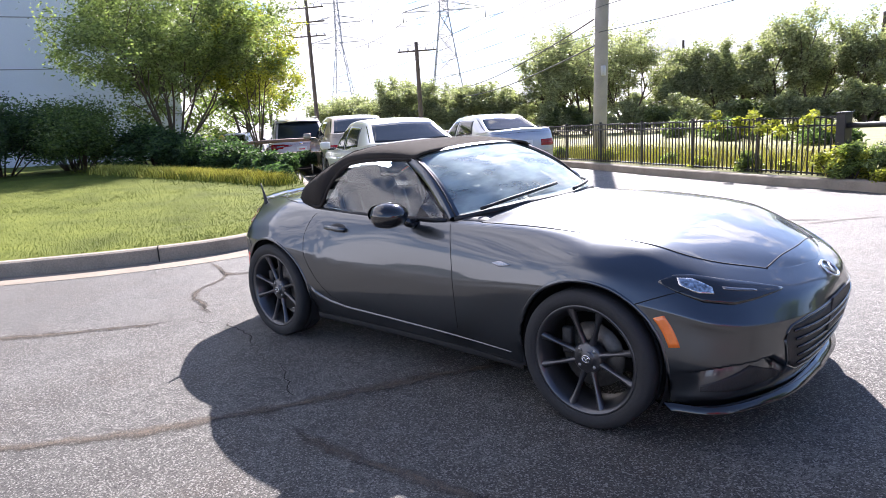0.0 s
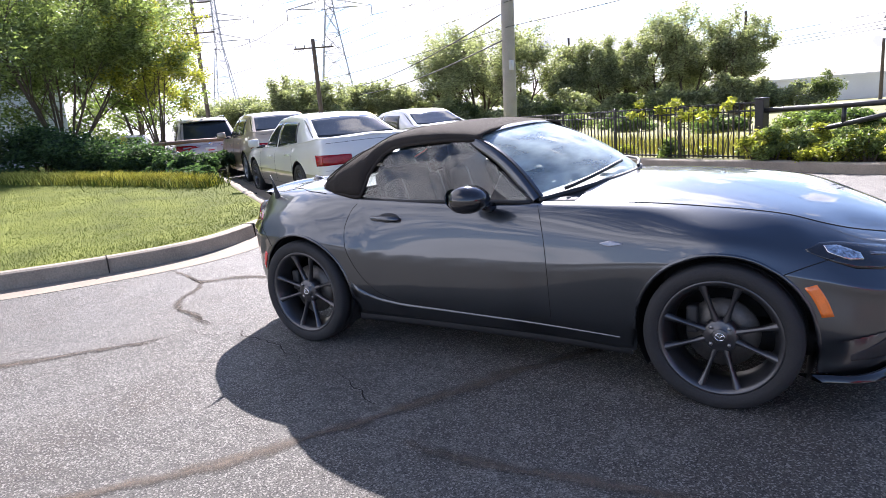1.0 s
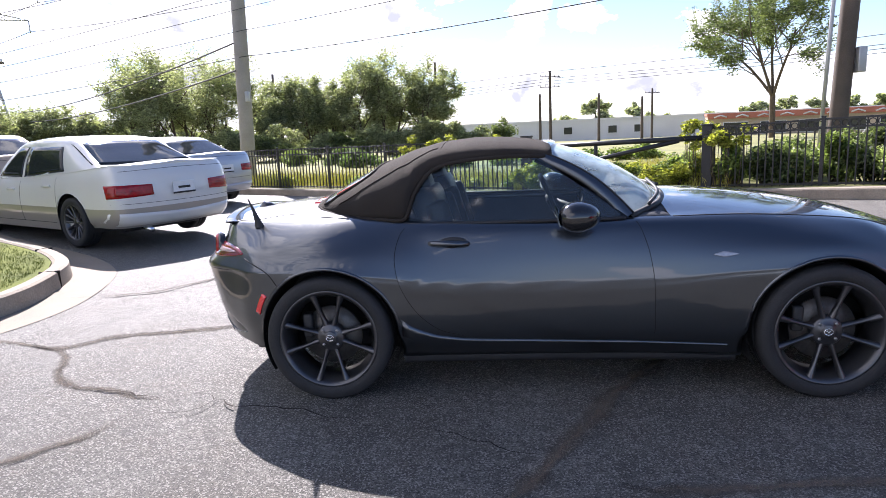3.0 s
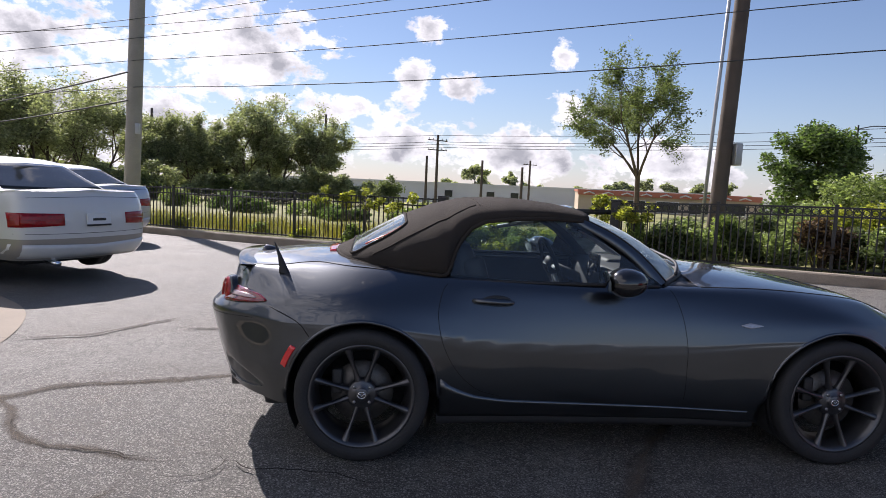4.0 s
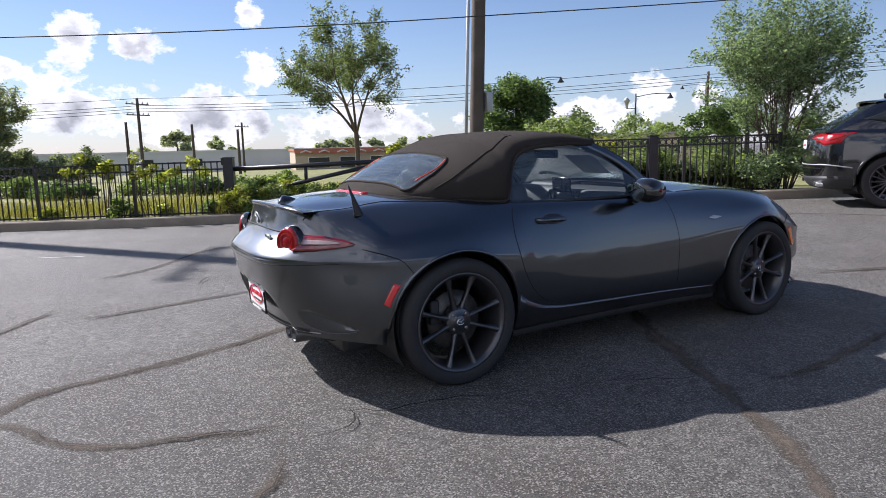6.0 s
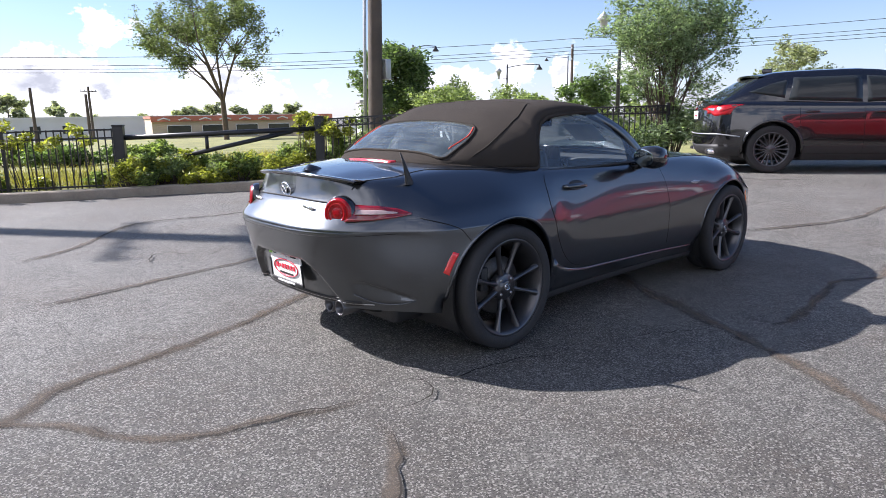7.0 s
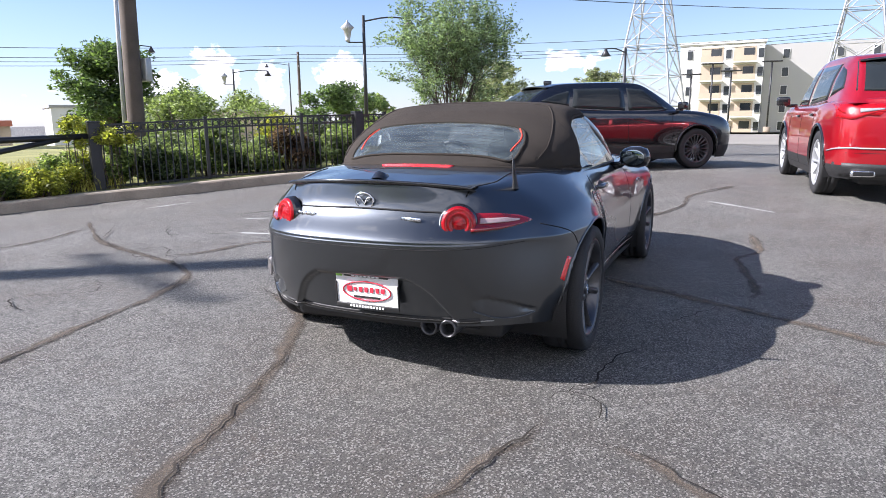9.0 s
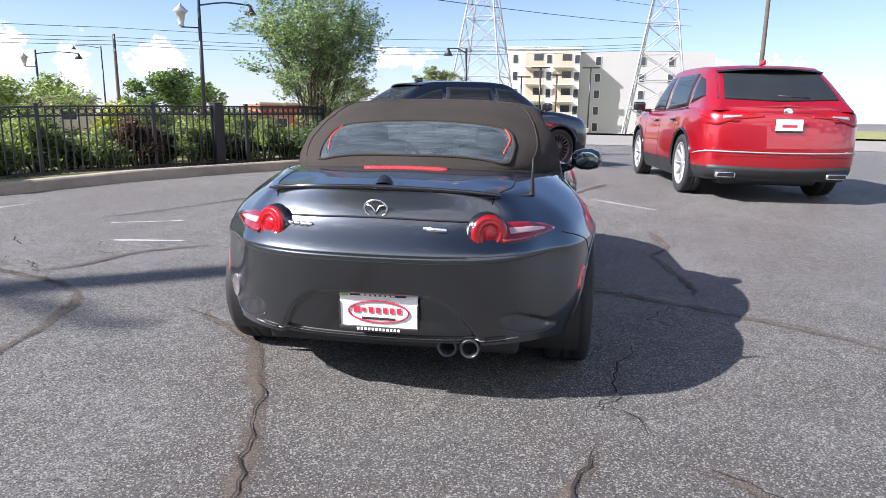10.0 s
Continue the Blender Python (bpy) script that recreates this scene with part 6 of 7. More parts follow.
    part("fog_recess", panel(BT, [(-.98, .255), (-.82, .235), (-.62, .24)], [(-.98, .275), (-.82, .335), (-.62, .262)], FR, 0.0015, 12, 6, s), TRIM, mx)
    # hood edge seam
    seam(BT, [(1.74, .36), (1.56, .545), (1.40, .615), (1.1, .655), (.8, .67), (.5, .675)], TOP, mx, 0.003, s, 40)
    # tail lights
    FT = ((0.35, 0.937, 0), (0, 0, 1), (-0.937, 0.35, 0))
    lc = cast_line(BT, [(.425 * s, .712), (.426 * s, .712)], REAR, 0.0, 2)[0]
    lamp_m = look(lc, lc - Vector((-0.90, -0.42 * -s, 0.10))) @ Matrix.Translation((0, 0, -0.004))
    bz = part("tail_lamp", lathe(bmesh.new(), [(.066, .016), (.074, .012), (.079, .003), (.082, -.02)], 40, "z"), BLACKP, mx, "round red tail lamp with a pointed outer lens")
    bz.matrix_basis = lamp_m
    lens = part("tail_lens", lathe(bmesh.new(), [(0, .020), (.012, .021), (.024, .017), (.030, .014), (.034, .020), (.042, .022), (.047, .017), (.052, .021), (.060, .018), (.066, .008)], 40, "z"), REDLENS, bz, "red round lamp lens")
    lens.matrix_basis = Matrix.Translation((0, 0, .006)) @ Matrix.Diagonal((1.08, 1.08, 1, 1))
    wing = part("tail_wing", panel(BT, [(-.20, .676), (-.08, .682), (.0, .692), (.055, .703)], [(-.20, .746), (-.08, .742), (.0, .728), (.058, .708)], FT, 0.007, 14, 6, s), REDDARK, mx, "pointed dark red outer lamp lens")
    part("tail_wing_lens", panel(BT, [(-.165, .703), (-.06, .705), (.0, .708)], [(-.165, .724), (-.06, .722), (.002, .713)], FT, 0.011, 12, 4, s), mat("smoked clear lens", (.42, .30, .30), .1, var=.2, scale=18, coat=.6), wing)
    # reflector in the bumper corner and bright lip under the scoop
    c0 = cast_line(BT, [(.655 * s, .415), (.656 * s, .415)], REAR, .004, 2)
    if c0 and s > 0:
        rb3 = lathe(bmesh.new(), [(0, .004), (.030, .003), (.036, .008), (.041, .008), (.044, .0)], 20, "z")
        ob = part("reflector", rb3, mat("smoked reflector", (.20, .19, .19), .12, .4, var=.2, coat=.5), mx, "smoked round reflector in the bumper corner")
        ob.matrix_basis = look(c0[0], c0[0] - Vector((-0.80, 0.60 * s, 0))) @ Matrix.Diagonal((.7, 1.15, 1, 1))
    seam(BT, [(.48 * s, .335), (.56 * s, .298), (.64 * s, .292), (.69 * s, .305)], REAR, mx, .0035, 1, 24, material=PAINT, name="scoop_lip", off=.002)
# hood leading seam, trunk seams, cowl
seam(BT, [(1.735, -.36), (1.745, -.2), (1.755, 0), (1.745, .2), (1.735, .36)], TOP, mx, 0.003, 1, 40)
for s in (1, -1):
    seam(BT, [(-1.40, .50), (-1.6, .49), (-1.78, .43)], TOP, mx, 0.003, s)
    seam(BT, [(-1.06, .655), (-1.25, .60), (-1.40, .50)], TOP, mx, 0.003, s)
seam(BT, [(-.36, .752), (0, .761), (.36, .752)], REAR, mx, 0.0042, 1, 40)
# bumper top edge and lower recess
seam(BT, [(-.66, .625), (-.4, .612), (0, .61), (.4, .612), (.66, .625)], REAR, mx, 0.0016, 1, 50)
seam(BT, [(-.55, .285), (-.3, .283), (0, .282), (.3, .283), (.55, .285)], REAR, mx, 0.004, 1, 40, material=STEEL, name="lower_trim")
# spoiler
bm = bmesh.new()
V = []
for y in np.linspace(-.462, .462, 41):
    u = (y / .462) ** 2
    x, z, k = -1.842 + .080 * u, .874 - .024 * u, 1 - .75 * u ** 8
    V.append([bm.verts.new(p) for p in ((x + .075, y, z - .004), (x + .03, y, z + .002), (x - .016, y, z + .008 * k), (x - .026, y, z + .006 * k), (x - .026, y, z - .006), (x - .006, y, z - .020 * k), (x + .03, y, z - .024))])
grid_faces(bm, V)
part("rear_spoiler", bm, BLACKP, mx, "gloss black rear lip spoiler")
# emblem shapes
eb = bmesh.new()
tube(eb, [(0, .055 * math.cos(t), .043 * math.sin(t)) for t in np.linspace(0, 2 * math.pi, 29)], .006, 6, cap=False)
tube(eb, [(0, -.045, .02), (0, -.02, .012), (0, 0, -.022), (0, .02, .012), (0, .045, .02)], .006, 6)
ob = part("emblem", eb, CHROME, mx, "chrome oval emblem")
c0 = cast_line(BT, [(0, .790), (0.001, .790)], REAR, .010, 2)[0]
ob.matrix_basis = Matrix.Translation(c0) @ Matrix.Rotation(radians(-12), 4, "Y") @ Matrix.Scale(0.80, 4)
ob2 = new("emblem", ob.data)
ob2.parent = mx
c0 = cast_line(BT, [(0, .612), (0.001, .612)], FRONT_F, .004, 2)[0]
ob2.matrix_basis = Matrix.Translation(c0) @ Matrix.Rotation(radians(-50), 4, "Y")
for y0, wd, k in ((.30, .11, 4), (-.23, .11, 1)):
    lb = bmesh.new()
    for i in range(k):
        u = y0 - wd / 2 + (i + .5) * wd / k
        c0 = cast_line(BT, [(u, .722), (u + .001, .722)], REAR, .003, 2)[0]
        box(lb, c0.x, c0.y, c0.z, .006, wd / k * .8, .017 if k > 1 else .02, m=None)
    part("badge", lb, CHROME, mx)
# licence plate with frame: plain shapes for the print
px = cast_line(BT, [(-.02, .40), (-.019, .40)], REAR, 0.02, 2)[0]
pl = new("licence_plate")
pl.parent = mx
pl.matrix_basis = Matrix.Translation((px.x - .004, -.02, .402)) @ Matrix.Rotation(radians(-4), 4, "Y")
fb = bmesh.new()
for z, h, w in ((.071, .018, .22), (-.071, .018, .312)):
    box(fb, 0, 0, z, .012, w, h, bev=.003)
for y in (-.154, .154):
    box(fb, 0, y, -.02, .010, .006, .11, bev=.002)
part("plate_frame", fb, INKK, pl, "black dealer plate frame")
part("plate_face", boxbm(.003, 0, 0, .006, .305, .160), PAPER, pl, smooth=False)
ov = bmesh.new()
tube(ov, [(-.003, .118 * math.cos(t), .043 * math.sin(t)) for t in np.linspace(0, 2 * math.pi, 41)], .0032, 6, cap=False)
part("oval_mark", ov, INKR, pl)
for i, (w, h) in enumerate([(.022, .024), (.012, .015), (.016, .022), (.014, .022), (.014, .022), (.014, .022), (.016, .022)]):
    part("print_bar", boxbm(-.002, .085 - i * .0275, .006, .004, w * 1.05, h), INKR, pl, smooth=False)
for i in range(7):
    part("print_bar", boxbm(-.008, .06 - i * .02, .071, .004, .013, .012), PAPER, pl, smooth=False)
for i in range(12):
    part("print_bar", boxbm(-.008, .08 - i * .0145, -.071, .004, .009, .009), PAPER, pl, smooth=False)
part("print_bar", boxbm(-.002, 0, -.028, .004, .13, .008), INKK, pl, smooth=False)
part("sticker", boxbm(-.008, .132, .071, .003, .03, .018), mat("green sticker", (.25, .5, .08), .5), pl, smooth=False)
fp = new("front_plate")
fp.parent = mx
fp.matrix_basis = Matrix.Translation((1.93, -.0, .45)) @ Matrix.Rotation(radians(6), 4, "Y")
part("plate_face", boxbm(0, 0, 0, .010, .30, .15, bev=.003), TRIM, fp, "black front plate holder", smooth=False)
part("bracket", boxbm(-.035, 0, 0, .06, .12, .05), TRIM, fp, smooth=False)
# grille
gr = part("grille", panel(BT, [(-.50, .43), (-.45, .31), (-.36, .268), (0, .25), (.36, .268), (.45, .31), (.50, .43)], [(-.50, .45), (-.47, .478), (-.38, .494), (0, .51), (.38, .494), (.47, .478), (.50, .45)], FRONT_F, 0.002, 30, 10), TRIM, mx, "black grille with thin bars")
for z in (.30, .34, .38, .42, .46):
    hw2 = .36 + (z - .27) * .55
    seam(BT, [(-hw2, z), (0, z), (hw2, z)], FRONT_F, gr, .006, 1, 20, material=BLACKP, name="grille_bar", off=.006)
seam(BT, [(-.505, .43), (-.455, .308), (-.36, .263), (0, .245), (.36, .263), (.455, .308), (.505, .43), (.505, .452), (.475, .484), (.38, .5), (0, .516), (-.38, .5), (-.475, .484), (-.505, .452), (-.505, .43)], FRONT_F, gr, .006, 1, 70, material=PAINT, name="grille_trim", smooth=False)
# exhaust
for y in (-.365, -.275):
    bm = bmesh.new()
    lathe(bm, [(.028, .12), (.030, 0), (.036, -.004), (.040, .0), (.040, .16)], 20, "x", (-1.835, y, .246))
    ex = part("exhaust_pipe", bm, RIM, mx, "twin steel exhaust pipes")
    part("pipe_inside", lathe(bmesh.new(), [(.0, 0), (.029, 0)], 16, "x", (-1.79, y, .246)), SEAM, ex)
part("exhaust_silencer", tubebm([(-1.66, -.45, .29), (-1.66, .30, .29)], .085, 12), TRIM, mx)
# deck: third lamp, fin, antenna
part("brake_lamp", panel(BT, [(-1.37, -.19), (-1.385, 0), (-1.37, .19)], [(-1.33, -.19), (-1.34, 0), (-1.33, .19)], TOP, .006, 16, 4), REDREF, mx, "red high brake lamp")
fb = bmesh.new()
V = [[fb.verts.new((x, w * a, zc_rear(-1.72) - .004 + h)) for a, h in ((-1, 0), (-.5, hh * .8), (0, hh), (.5, hh * .8), (1, 0))] for x, w, hh in ((-1.66, .012, .004), (-1.70, .03, .022), (-1.745, .036, .034), (-1.765, .03, .006))]
grid_faces(fb, V)
part("camera_fin", fb, BLACKP, mx)
ab = bmesh.new()
c0 = cast_line(BT, [(-1.555, -.576), (-1.554, -.576)], TOP, -.005, 2)[0]
V = []
for t, h, w in ((0, 0, .014), (.25, .03, .010), (.6, .085, .006), (1, .15, .0025)):
    cx = c0.x - .05 * t ** 1.4
    lx = .024 * (1 - t) ** 1.3 + .003
    V.append([ab.verts.new((cx + lx * math.cos(a), c0.y + w * math.sin(a), c0.z + h)) for a in np.linspace(0, 2 * math.pi, 11)[:-1]])
for r0, r1 in zip(V, V[1:]):
    for k in range(10):
        ab.faces.new((r0[k], r0[(k + 1) % 10], r1[(k + 1) % 10], r1[k]))
ab.faces.new(V[-1])
part("antenna", ab, TRIM, mx, "short black fin antenna")

# windscreen, pillars, soft top
base_c = cr([(.30, -.665, .848), (.48, -.42, .885), (.555, 0, .897), (.48, .42, .885), (.30, .665, .848)], 7)
head_c = cr([(-.105, -.535, 1.137), (-.055, -.32, 1.172), (-.02, 0, 1.185), (-.055, .32, 1.172), (-.105, .535, 1.137)], 7)
bm = bmesh.new()
V = []
for a, b in zip(base_c, head_c):
    V.append([bm.verts.new(a + (b - a) * t + np.array([.02, 0, .03]) * math.sin(math.pi * t)) for t in np.linspace(0, 1, 9)])
grid_faces(bm, V)
face_out(bm, (0.6, 0, 0.8))
ws = part("windscreen", bm, GLASSW, mx, "raked clear windscreen")
ws.visible_shadow = False
for s in (1, -1):
    a, b = np.array([.30, .67 * s, .845]), np.array([-.105, .54 * s, 1.137])
    bm = bmesh.new()
    V = []
    for t in np.linspace(0, 1, 12):
        p = a + (b - a) * t + np.array([.02, .006 * s, .03]) * math.sin(math.pi * t)
        w = .042 - .008 * t
        V.append([bm.verts.new(p + np.array(o)) for o in ((.030, -.03 * s, .012), (.012, .010 * s, .012), (-w * .6, .014 * s, -.012), (-w, -.004 * s, -.028), (-.01, -.035 * s, -.01), (.030, -.03 * s, .012))])
    grid_faces(bm, V, flip=s > 0)
    part("a_pillar", bm, PAINT, mx)
    part("pillar_chrome", tubebm([a + (b - a) * t + np.array([.02, .006 * s, .03]) * math.sin(math.pi * t) + np.array([.022, -.004 * s, .014]) for t in np.linspace(0, 1, 12)], .005, 5), TRIM, mx)
hb = bmesh.new()
V = [[hb.verts.new(p + np.array(o)) for o in ((.02, 0, .004), (.0, 0, .014), (-.04, 0, .014), (-.05, 0, -.02), (.0, 0, -.022), (.02, 0, .004))] for p in head_c]
grid_faces(hb, V)
part("windscreen_header", hb, PAINT, mx)
part("cowl", tubebm(base_c + np.array([.012, 0, -.006]), .016, 6), TRIM, mx)
cb = bmesh.new()
V = [[cb.verts.new(p) for p in (a + np.array([-.06, 0, -.02]), a + np.array([.01, 0, -.012]), a * np.array([1, 1.0, 1]) + np.array([.10, 0, -.022]))] for a in base_c]
grid_faces(cb, V)
part("cowl_panel", cb, TRIM, mx)
for y0, y1 in ((-.52, -.02), (.05, .50)):
    A = [base_c[int(round(14 + y / .665 * 14))] + np.array([.03 - .10 * k, 0, .022 + .05 * k]) for y, k in ((y0, .0), ((y0 + y1) / 2, .35), (y1, .75))]
    wp = part("wiper", tubebm(cr(A, 4), .009, 6), TRIM, mx)

RW_LO = [(-1.09, -.472), (-1.18, -.466), (-1.228, -.452), (-1.245, -.42), (-1.246, -.2), (-1.25, 0), (-1.246, .2), (-1.245, .42), (-1.228, .452), (-1.18, .466), (-1.09, .472)]
RW_HI = [(-1.085, -.471), (-1.02, -.455), (-.985, -.435), (-.966, -.395), (-.965, -.2), (-.96, 0), (-.965, .2), (-.966, .395), (-.985, .435), (-1.02, .455), (-1.085, .471)]
zt = lambda x: np.interp(x, [-1.34, -1.25, -1.1, -.95, -.8, -.65, -.45, -.3, -.15, -.05], [.912, .952, 1.038, 1.115, 1.175, 1.213, 1.230, 1.226, 1.211, 1.192])
zb = lambda x: np.interp(x, [-1.34, -1.25, -1.15, -1.0, -.82, -.775, -.755, -.735, -.70, -.65, -.58, -.45, -.25, -.05], [.905, .893, .882, .868, .858, .858, .90, .97, 1.03, 1.085, 1.118, 1.135, 1.143, 1.135])
yb = lambda x: np.interp(x, [-1.34, -1.30, -1.25, -1.15, -1.0, -.82, -.775, -.755, -.735, -.70, -.65, -.58, -.45, -.25, -.05], [.12, .34, .45, .56, .645, .69, .69, .675, .65, .62, .595, .582, .575, .565, .548])
xs = np.concatenate([np.linspace(-1.34, -.80, 64), np.linspace(-.79, -.55, 26), np.linspace(-.53, -.05, 16)])
G = []
for x in xs:
    row = []
    for th in np.linspace(0, math.pi / 2, 37):
        p, q2 = 0.78, (0.58 if x > -.8 else 0.58 + 0.24 * min(1, (-.8 - x) / .45))
        row.append((x, yb(x) * math.sin(th) ** p, zb(x) + (zt(x) - zb(x)) * max(0, math.cos(th)) ** q2))
    G.append(row)
bm = bmesh.new()
mesh_grid(bm, G, True)
bmesh.ops.remove_doubles(bm, verts=[v for v in bm.verts if abs(v.co.y) < 1e-4], dist=1e-4)
bmesh.ops.recalc_face_normals(bm, faces=bm.faces[:])
ST = bvh_of(bm)
pane_out = np.array(RW_LO + RW_HI[::-1])


def in_pane(x, y, k=0.90):
    """Inside the rear window's outline drawn in by k."""
    x, y = -1.105 + (x + 1.105) / k, y / (k + 0.04)
    odd = False
    for (x0, y0), (x1, y1) in zip(pane_out, np.roll(pane_out, -1, 0)):
        if (y0 > y) != (y1 > y) and x < x0 + (y - y0) / (y1 - y0) * (x1 - x0):
            odd = not odd
    return odd


bmesh.ops.delete(bm, geom=[f for f in bm.faces if in_pane(f.calc_center_median().x, f.calc_center_median().y)], context="FACES")
roof = part("soft_top", bm, CLOTH, mx, "black canvas soft top, closed")
sol = roof.modifiers.new("thickness", "SOLIDIFY")
sol.thickness, sol.offset = 0.012, -1
edge = np.array([g2[-1] for g2 in G])
for s in (1, -1):
    part("roof_hem", tubebm(edge[::2] * np.array([1, s, 1]), .011, 6), CLOTH, mx)
    seam(ST, [(-.62, .47), (-.74, .525), (-.88, .56), (-1.02, .575), (-1.13, .555)], TOP, mx, .004, s, 30, material=CLOTH, name="canvas_seam", off=.001)
    part("weather_strip", tubebm([(x, s * (.70 if x < .2 else .69), .838) for x in np.linspace(-.76, .28, 12)], .010, 6), TRIM, mx)
part("canvas_seam", tubebm(cast_line(ST, [(-.60, y) for y in np.linspace(-.48, .48, 24)], TOP, .0, 30, 1, False), .0035, 5), CLOTH, mx)
rwp = part("rear_window", panel(ST, RW_LO, RW_HI, TOP, .004, 40, 14), GLASSR, mx, "curved glass rear window with heater lines")
rwp.visible_shadow = False
part("window_seal", tubebm([p for p in cast_line(ST, list(RW_LO) + list(RW_HI[::-1]) + [RW_LO[0]], TOP, .003, 90, 1, False)], .007, 6), CLOTH, rwp)
for k in range(9):
    x = -1.205 + k * .025
    part("heater_line", tubebm(cast_line(ST, [(x, -.38), (x, 0), (x, .38)], TOP, .0042, 20, 1), .0007, 4), DASHM, rwp)
red_edge = mat("red interior edge", (0.65, 0.06, 0.03), 0.4, var=0.1)
for s in (1, -1):
    seam(ST, [(-1.17, .425), (-1.05, .445), (-.97, .41)], TOP, rwp, .0042, s, 14, material=red_edge, name="red_edge", off=.004)
    part("lower_valance", panel(BT, [(.05 * 0, .272), (.3, .272), (.50, .275)], [(0, .296), (.3, .296), (.50, .30)], REAR, .003, 14, 3, s), TRIM, mx)
# side windows
for s in (1, -1):
    bm = bmesh.new()
    xs2 = np.linspace(-.755, .255, 26)
    V = []
    for x in xs2:
        ztop = float(np.interp(x, [-.755, -.735, -.70, -.65, -.58, -.45, -.25, -.105, .255], [.862, .97, 1.03, 1.085, 1.118, 1.132, 1.14, 1.125, .862]))
        V.append([bm.verts.new((x, s * (.695 - (z - .838) * .46), z)) for z in np.linspace(.838, ztop, 8)])
    grid_faces(bm, V)
    face_out(bm, (0, s, 0))
    sw = part("side_window", bm, GLASSS, mx, "raised side window")
    sw.visible_shadow = False
    tri = bmesh.new()
    vs = [tri.verts.new((x, s * y, z)) for x, y, z in ((.06, .70, .838), (.30, .69, .838), (.10, .62, .985))]
    tri.faces.new(vs)
    bmesh.ops.solidify(tri, geom=tri.faces[:], thickness=.012)
    part("mirror_sail", tri, BLACKP, mx, smooth=False)
    # door mirror
    mb = bmesh.new()
    V = []
    for t, wx, wz, dx in ((0, .012, .03, .0), (.02, .075, .05, .005), (.06, .105, .066, .008), (.12, .108, .068, .004), (.165, .085, .054, .0), (.185, .03, .02, -.004)):
        V.append([mb.verts.new((.028 + dx + (wx if math.cos(a) > 0 else wx * .72) * math.cos(a), s * (.775 + t), .878 + wz * math.sin(a))) for a in np.linspace(0, 2 * math.pi, 21)[:-1]])
    for r0, r1 in zip(V, V[1:]):
        for k in range(20):
            mb.faces.new((r0[k], r0[(k + 1) % 20], r1[(k + 1) % 20], r1[k]))
    mb.faces.new(V[0])
    mb.faces.new(V[-1])
    bmesh.ops.recalc_face_normals(mb, faces=mb.faces[:])
    mir = part("door_mirror", mb, BLACKP, mx, "gloss black door mirror")
    part("mirror_stalk", tubebm([(.08, s * .715, .812), (.075, s * .77, .825), (.068, s * .80, .85)], [.03, .024, .022], 10), BLACKP, mir)
    gm = bmesh.new()
    lathe(gm, [(0, 0), (.9, 0), (1, .03)], 24, "x")
    mg = part("mirror_glass", gm, MIRRORG, mir)
    mg.matrix_basis = Matrix.Translation((-.048, s * .865, .878)) @ Matrix.Rotation(radians(6 * s), 4, "Z") @ Matrix.Rotation(radians(-12), 4, "Y") @ Matrix.Diagonal((.15, .070, .050, 1))

# interior
inn = part("cabin_floor", boxbm(-.25, 0, .30, 1.5, 1.36, .06), TRIM, mx)
part("rear_bulkhead", boxbm(-.86, 0, .62, .10, 1.30, .55, bev=.03), TRIM, mx)
part("parcel_shelf", boxbm(-1.0, 0, .86, .35, 1.16, .04, bev=.015), TRIM, mx)
db = boxbm(.36, 0, .74, .34, 1.34, .22, bev=.06)
box(db, .42, .36, .84, .22, .34, .06, bev=.028)
dash = part("dashboard", db, DASHM, mx)
part("screen", boxbm(.17, 0, .87, .015, .18, .10, bev=.004), BLACKP, dash)
part("dash_trim", boxbm(.185, -.34, .745, .01, .55, .04, bev=.004), PAINT, dash)
for y in (-.55, -.12, .12, .55):
    part("air_vent", lathe(bmesh.new(), [(0, 0), (.026, 0), (.034, -.006), (.036, .004)], 18, "x", (.182, y, .80)), BLACKP, dash)
part("tunnel", boxbm(-.22, 0, .46, 1.0, .22, .30, bev=.04), DASHM, mx)
part("gear_lever", tubebm([(-.02, 0, .58), (-.04, 0, .72)], [.015, .024], 10), BLACKP, mx)
for s in (1, -1):
    part("door_card", boxbm(-.2, s * .70, .60, 1.05, .05, .42, bev=.02), DASHM, mx)
    part("door_top_trim", boxbm(-.2, s * .685, .815, 1.0, .05, .03, bev=.012), PAINT, mx)
    seat = new("seat")
    seat.parent = mx
    seat.matrix_basis = Matrix.Translation((-.33, s * .36, .32))
    part("cushion", boxbm(.05, 0, .10, .52, .46, .16, bev=.06), SEATM, seat)
    bb = boxbm(0, 0, .30, .14, .44, .56, bev=.06)
    for q3 in (-1, 1):
        box(bb, .05, q3 * .19, .28, .12, .09, .44, bev=.04)
    br = part("backrest", bb, SEATM, seat)
    br.matrix_basis = Matrix.Translation((-.22, 0, .12)) @ Matrix.Rotation(radians(-16), 4, "Y")
    part("headrest", boxbm(0, 0, .60, .09, .24, .13, bev=.04), SEATM, br)
sw = new("steering_wheel")
sw.parent = mx
sw.matrix_basis = Matrix.Translation((-.0, .36, .80)) @ Matrix.Rotation(radians(-22), 4, "Y")
bm = bmesh.new()
tube(bm, [(0, .18 * math.cos(t), .18 * math.sin(t)) for t in np.linspace(0, 2 * math.pi, 41)], .015, 8, cap=False)
part("wheel_rim", bm, SEATM, sw)
part("airbag_cover", lathe(bmesh.new(), [(0, -.03), (.05, -.025), (.065, 0), (.06, .03)], 20, "x"), DASHM, sw)
part("wheel_emblem", lathe(bmesh.new(), [(0, -.034), (.022, -.033), (.024, -.028)], 16, "x"), CHROME, sw)
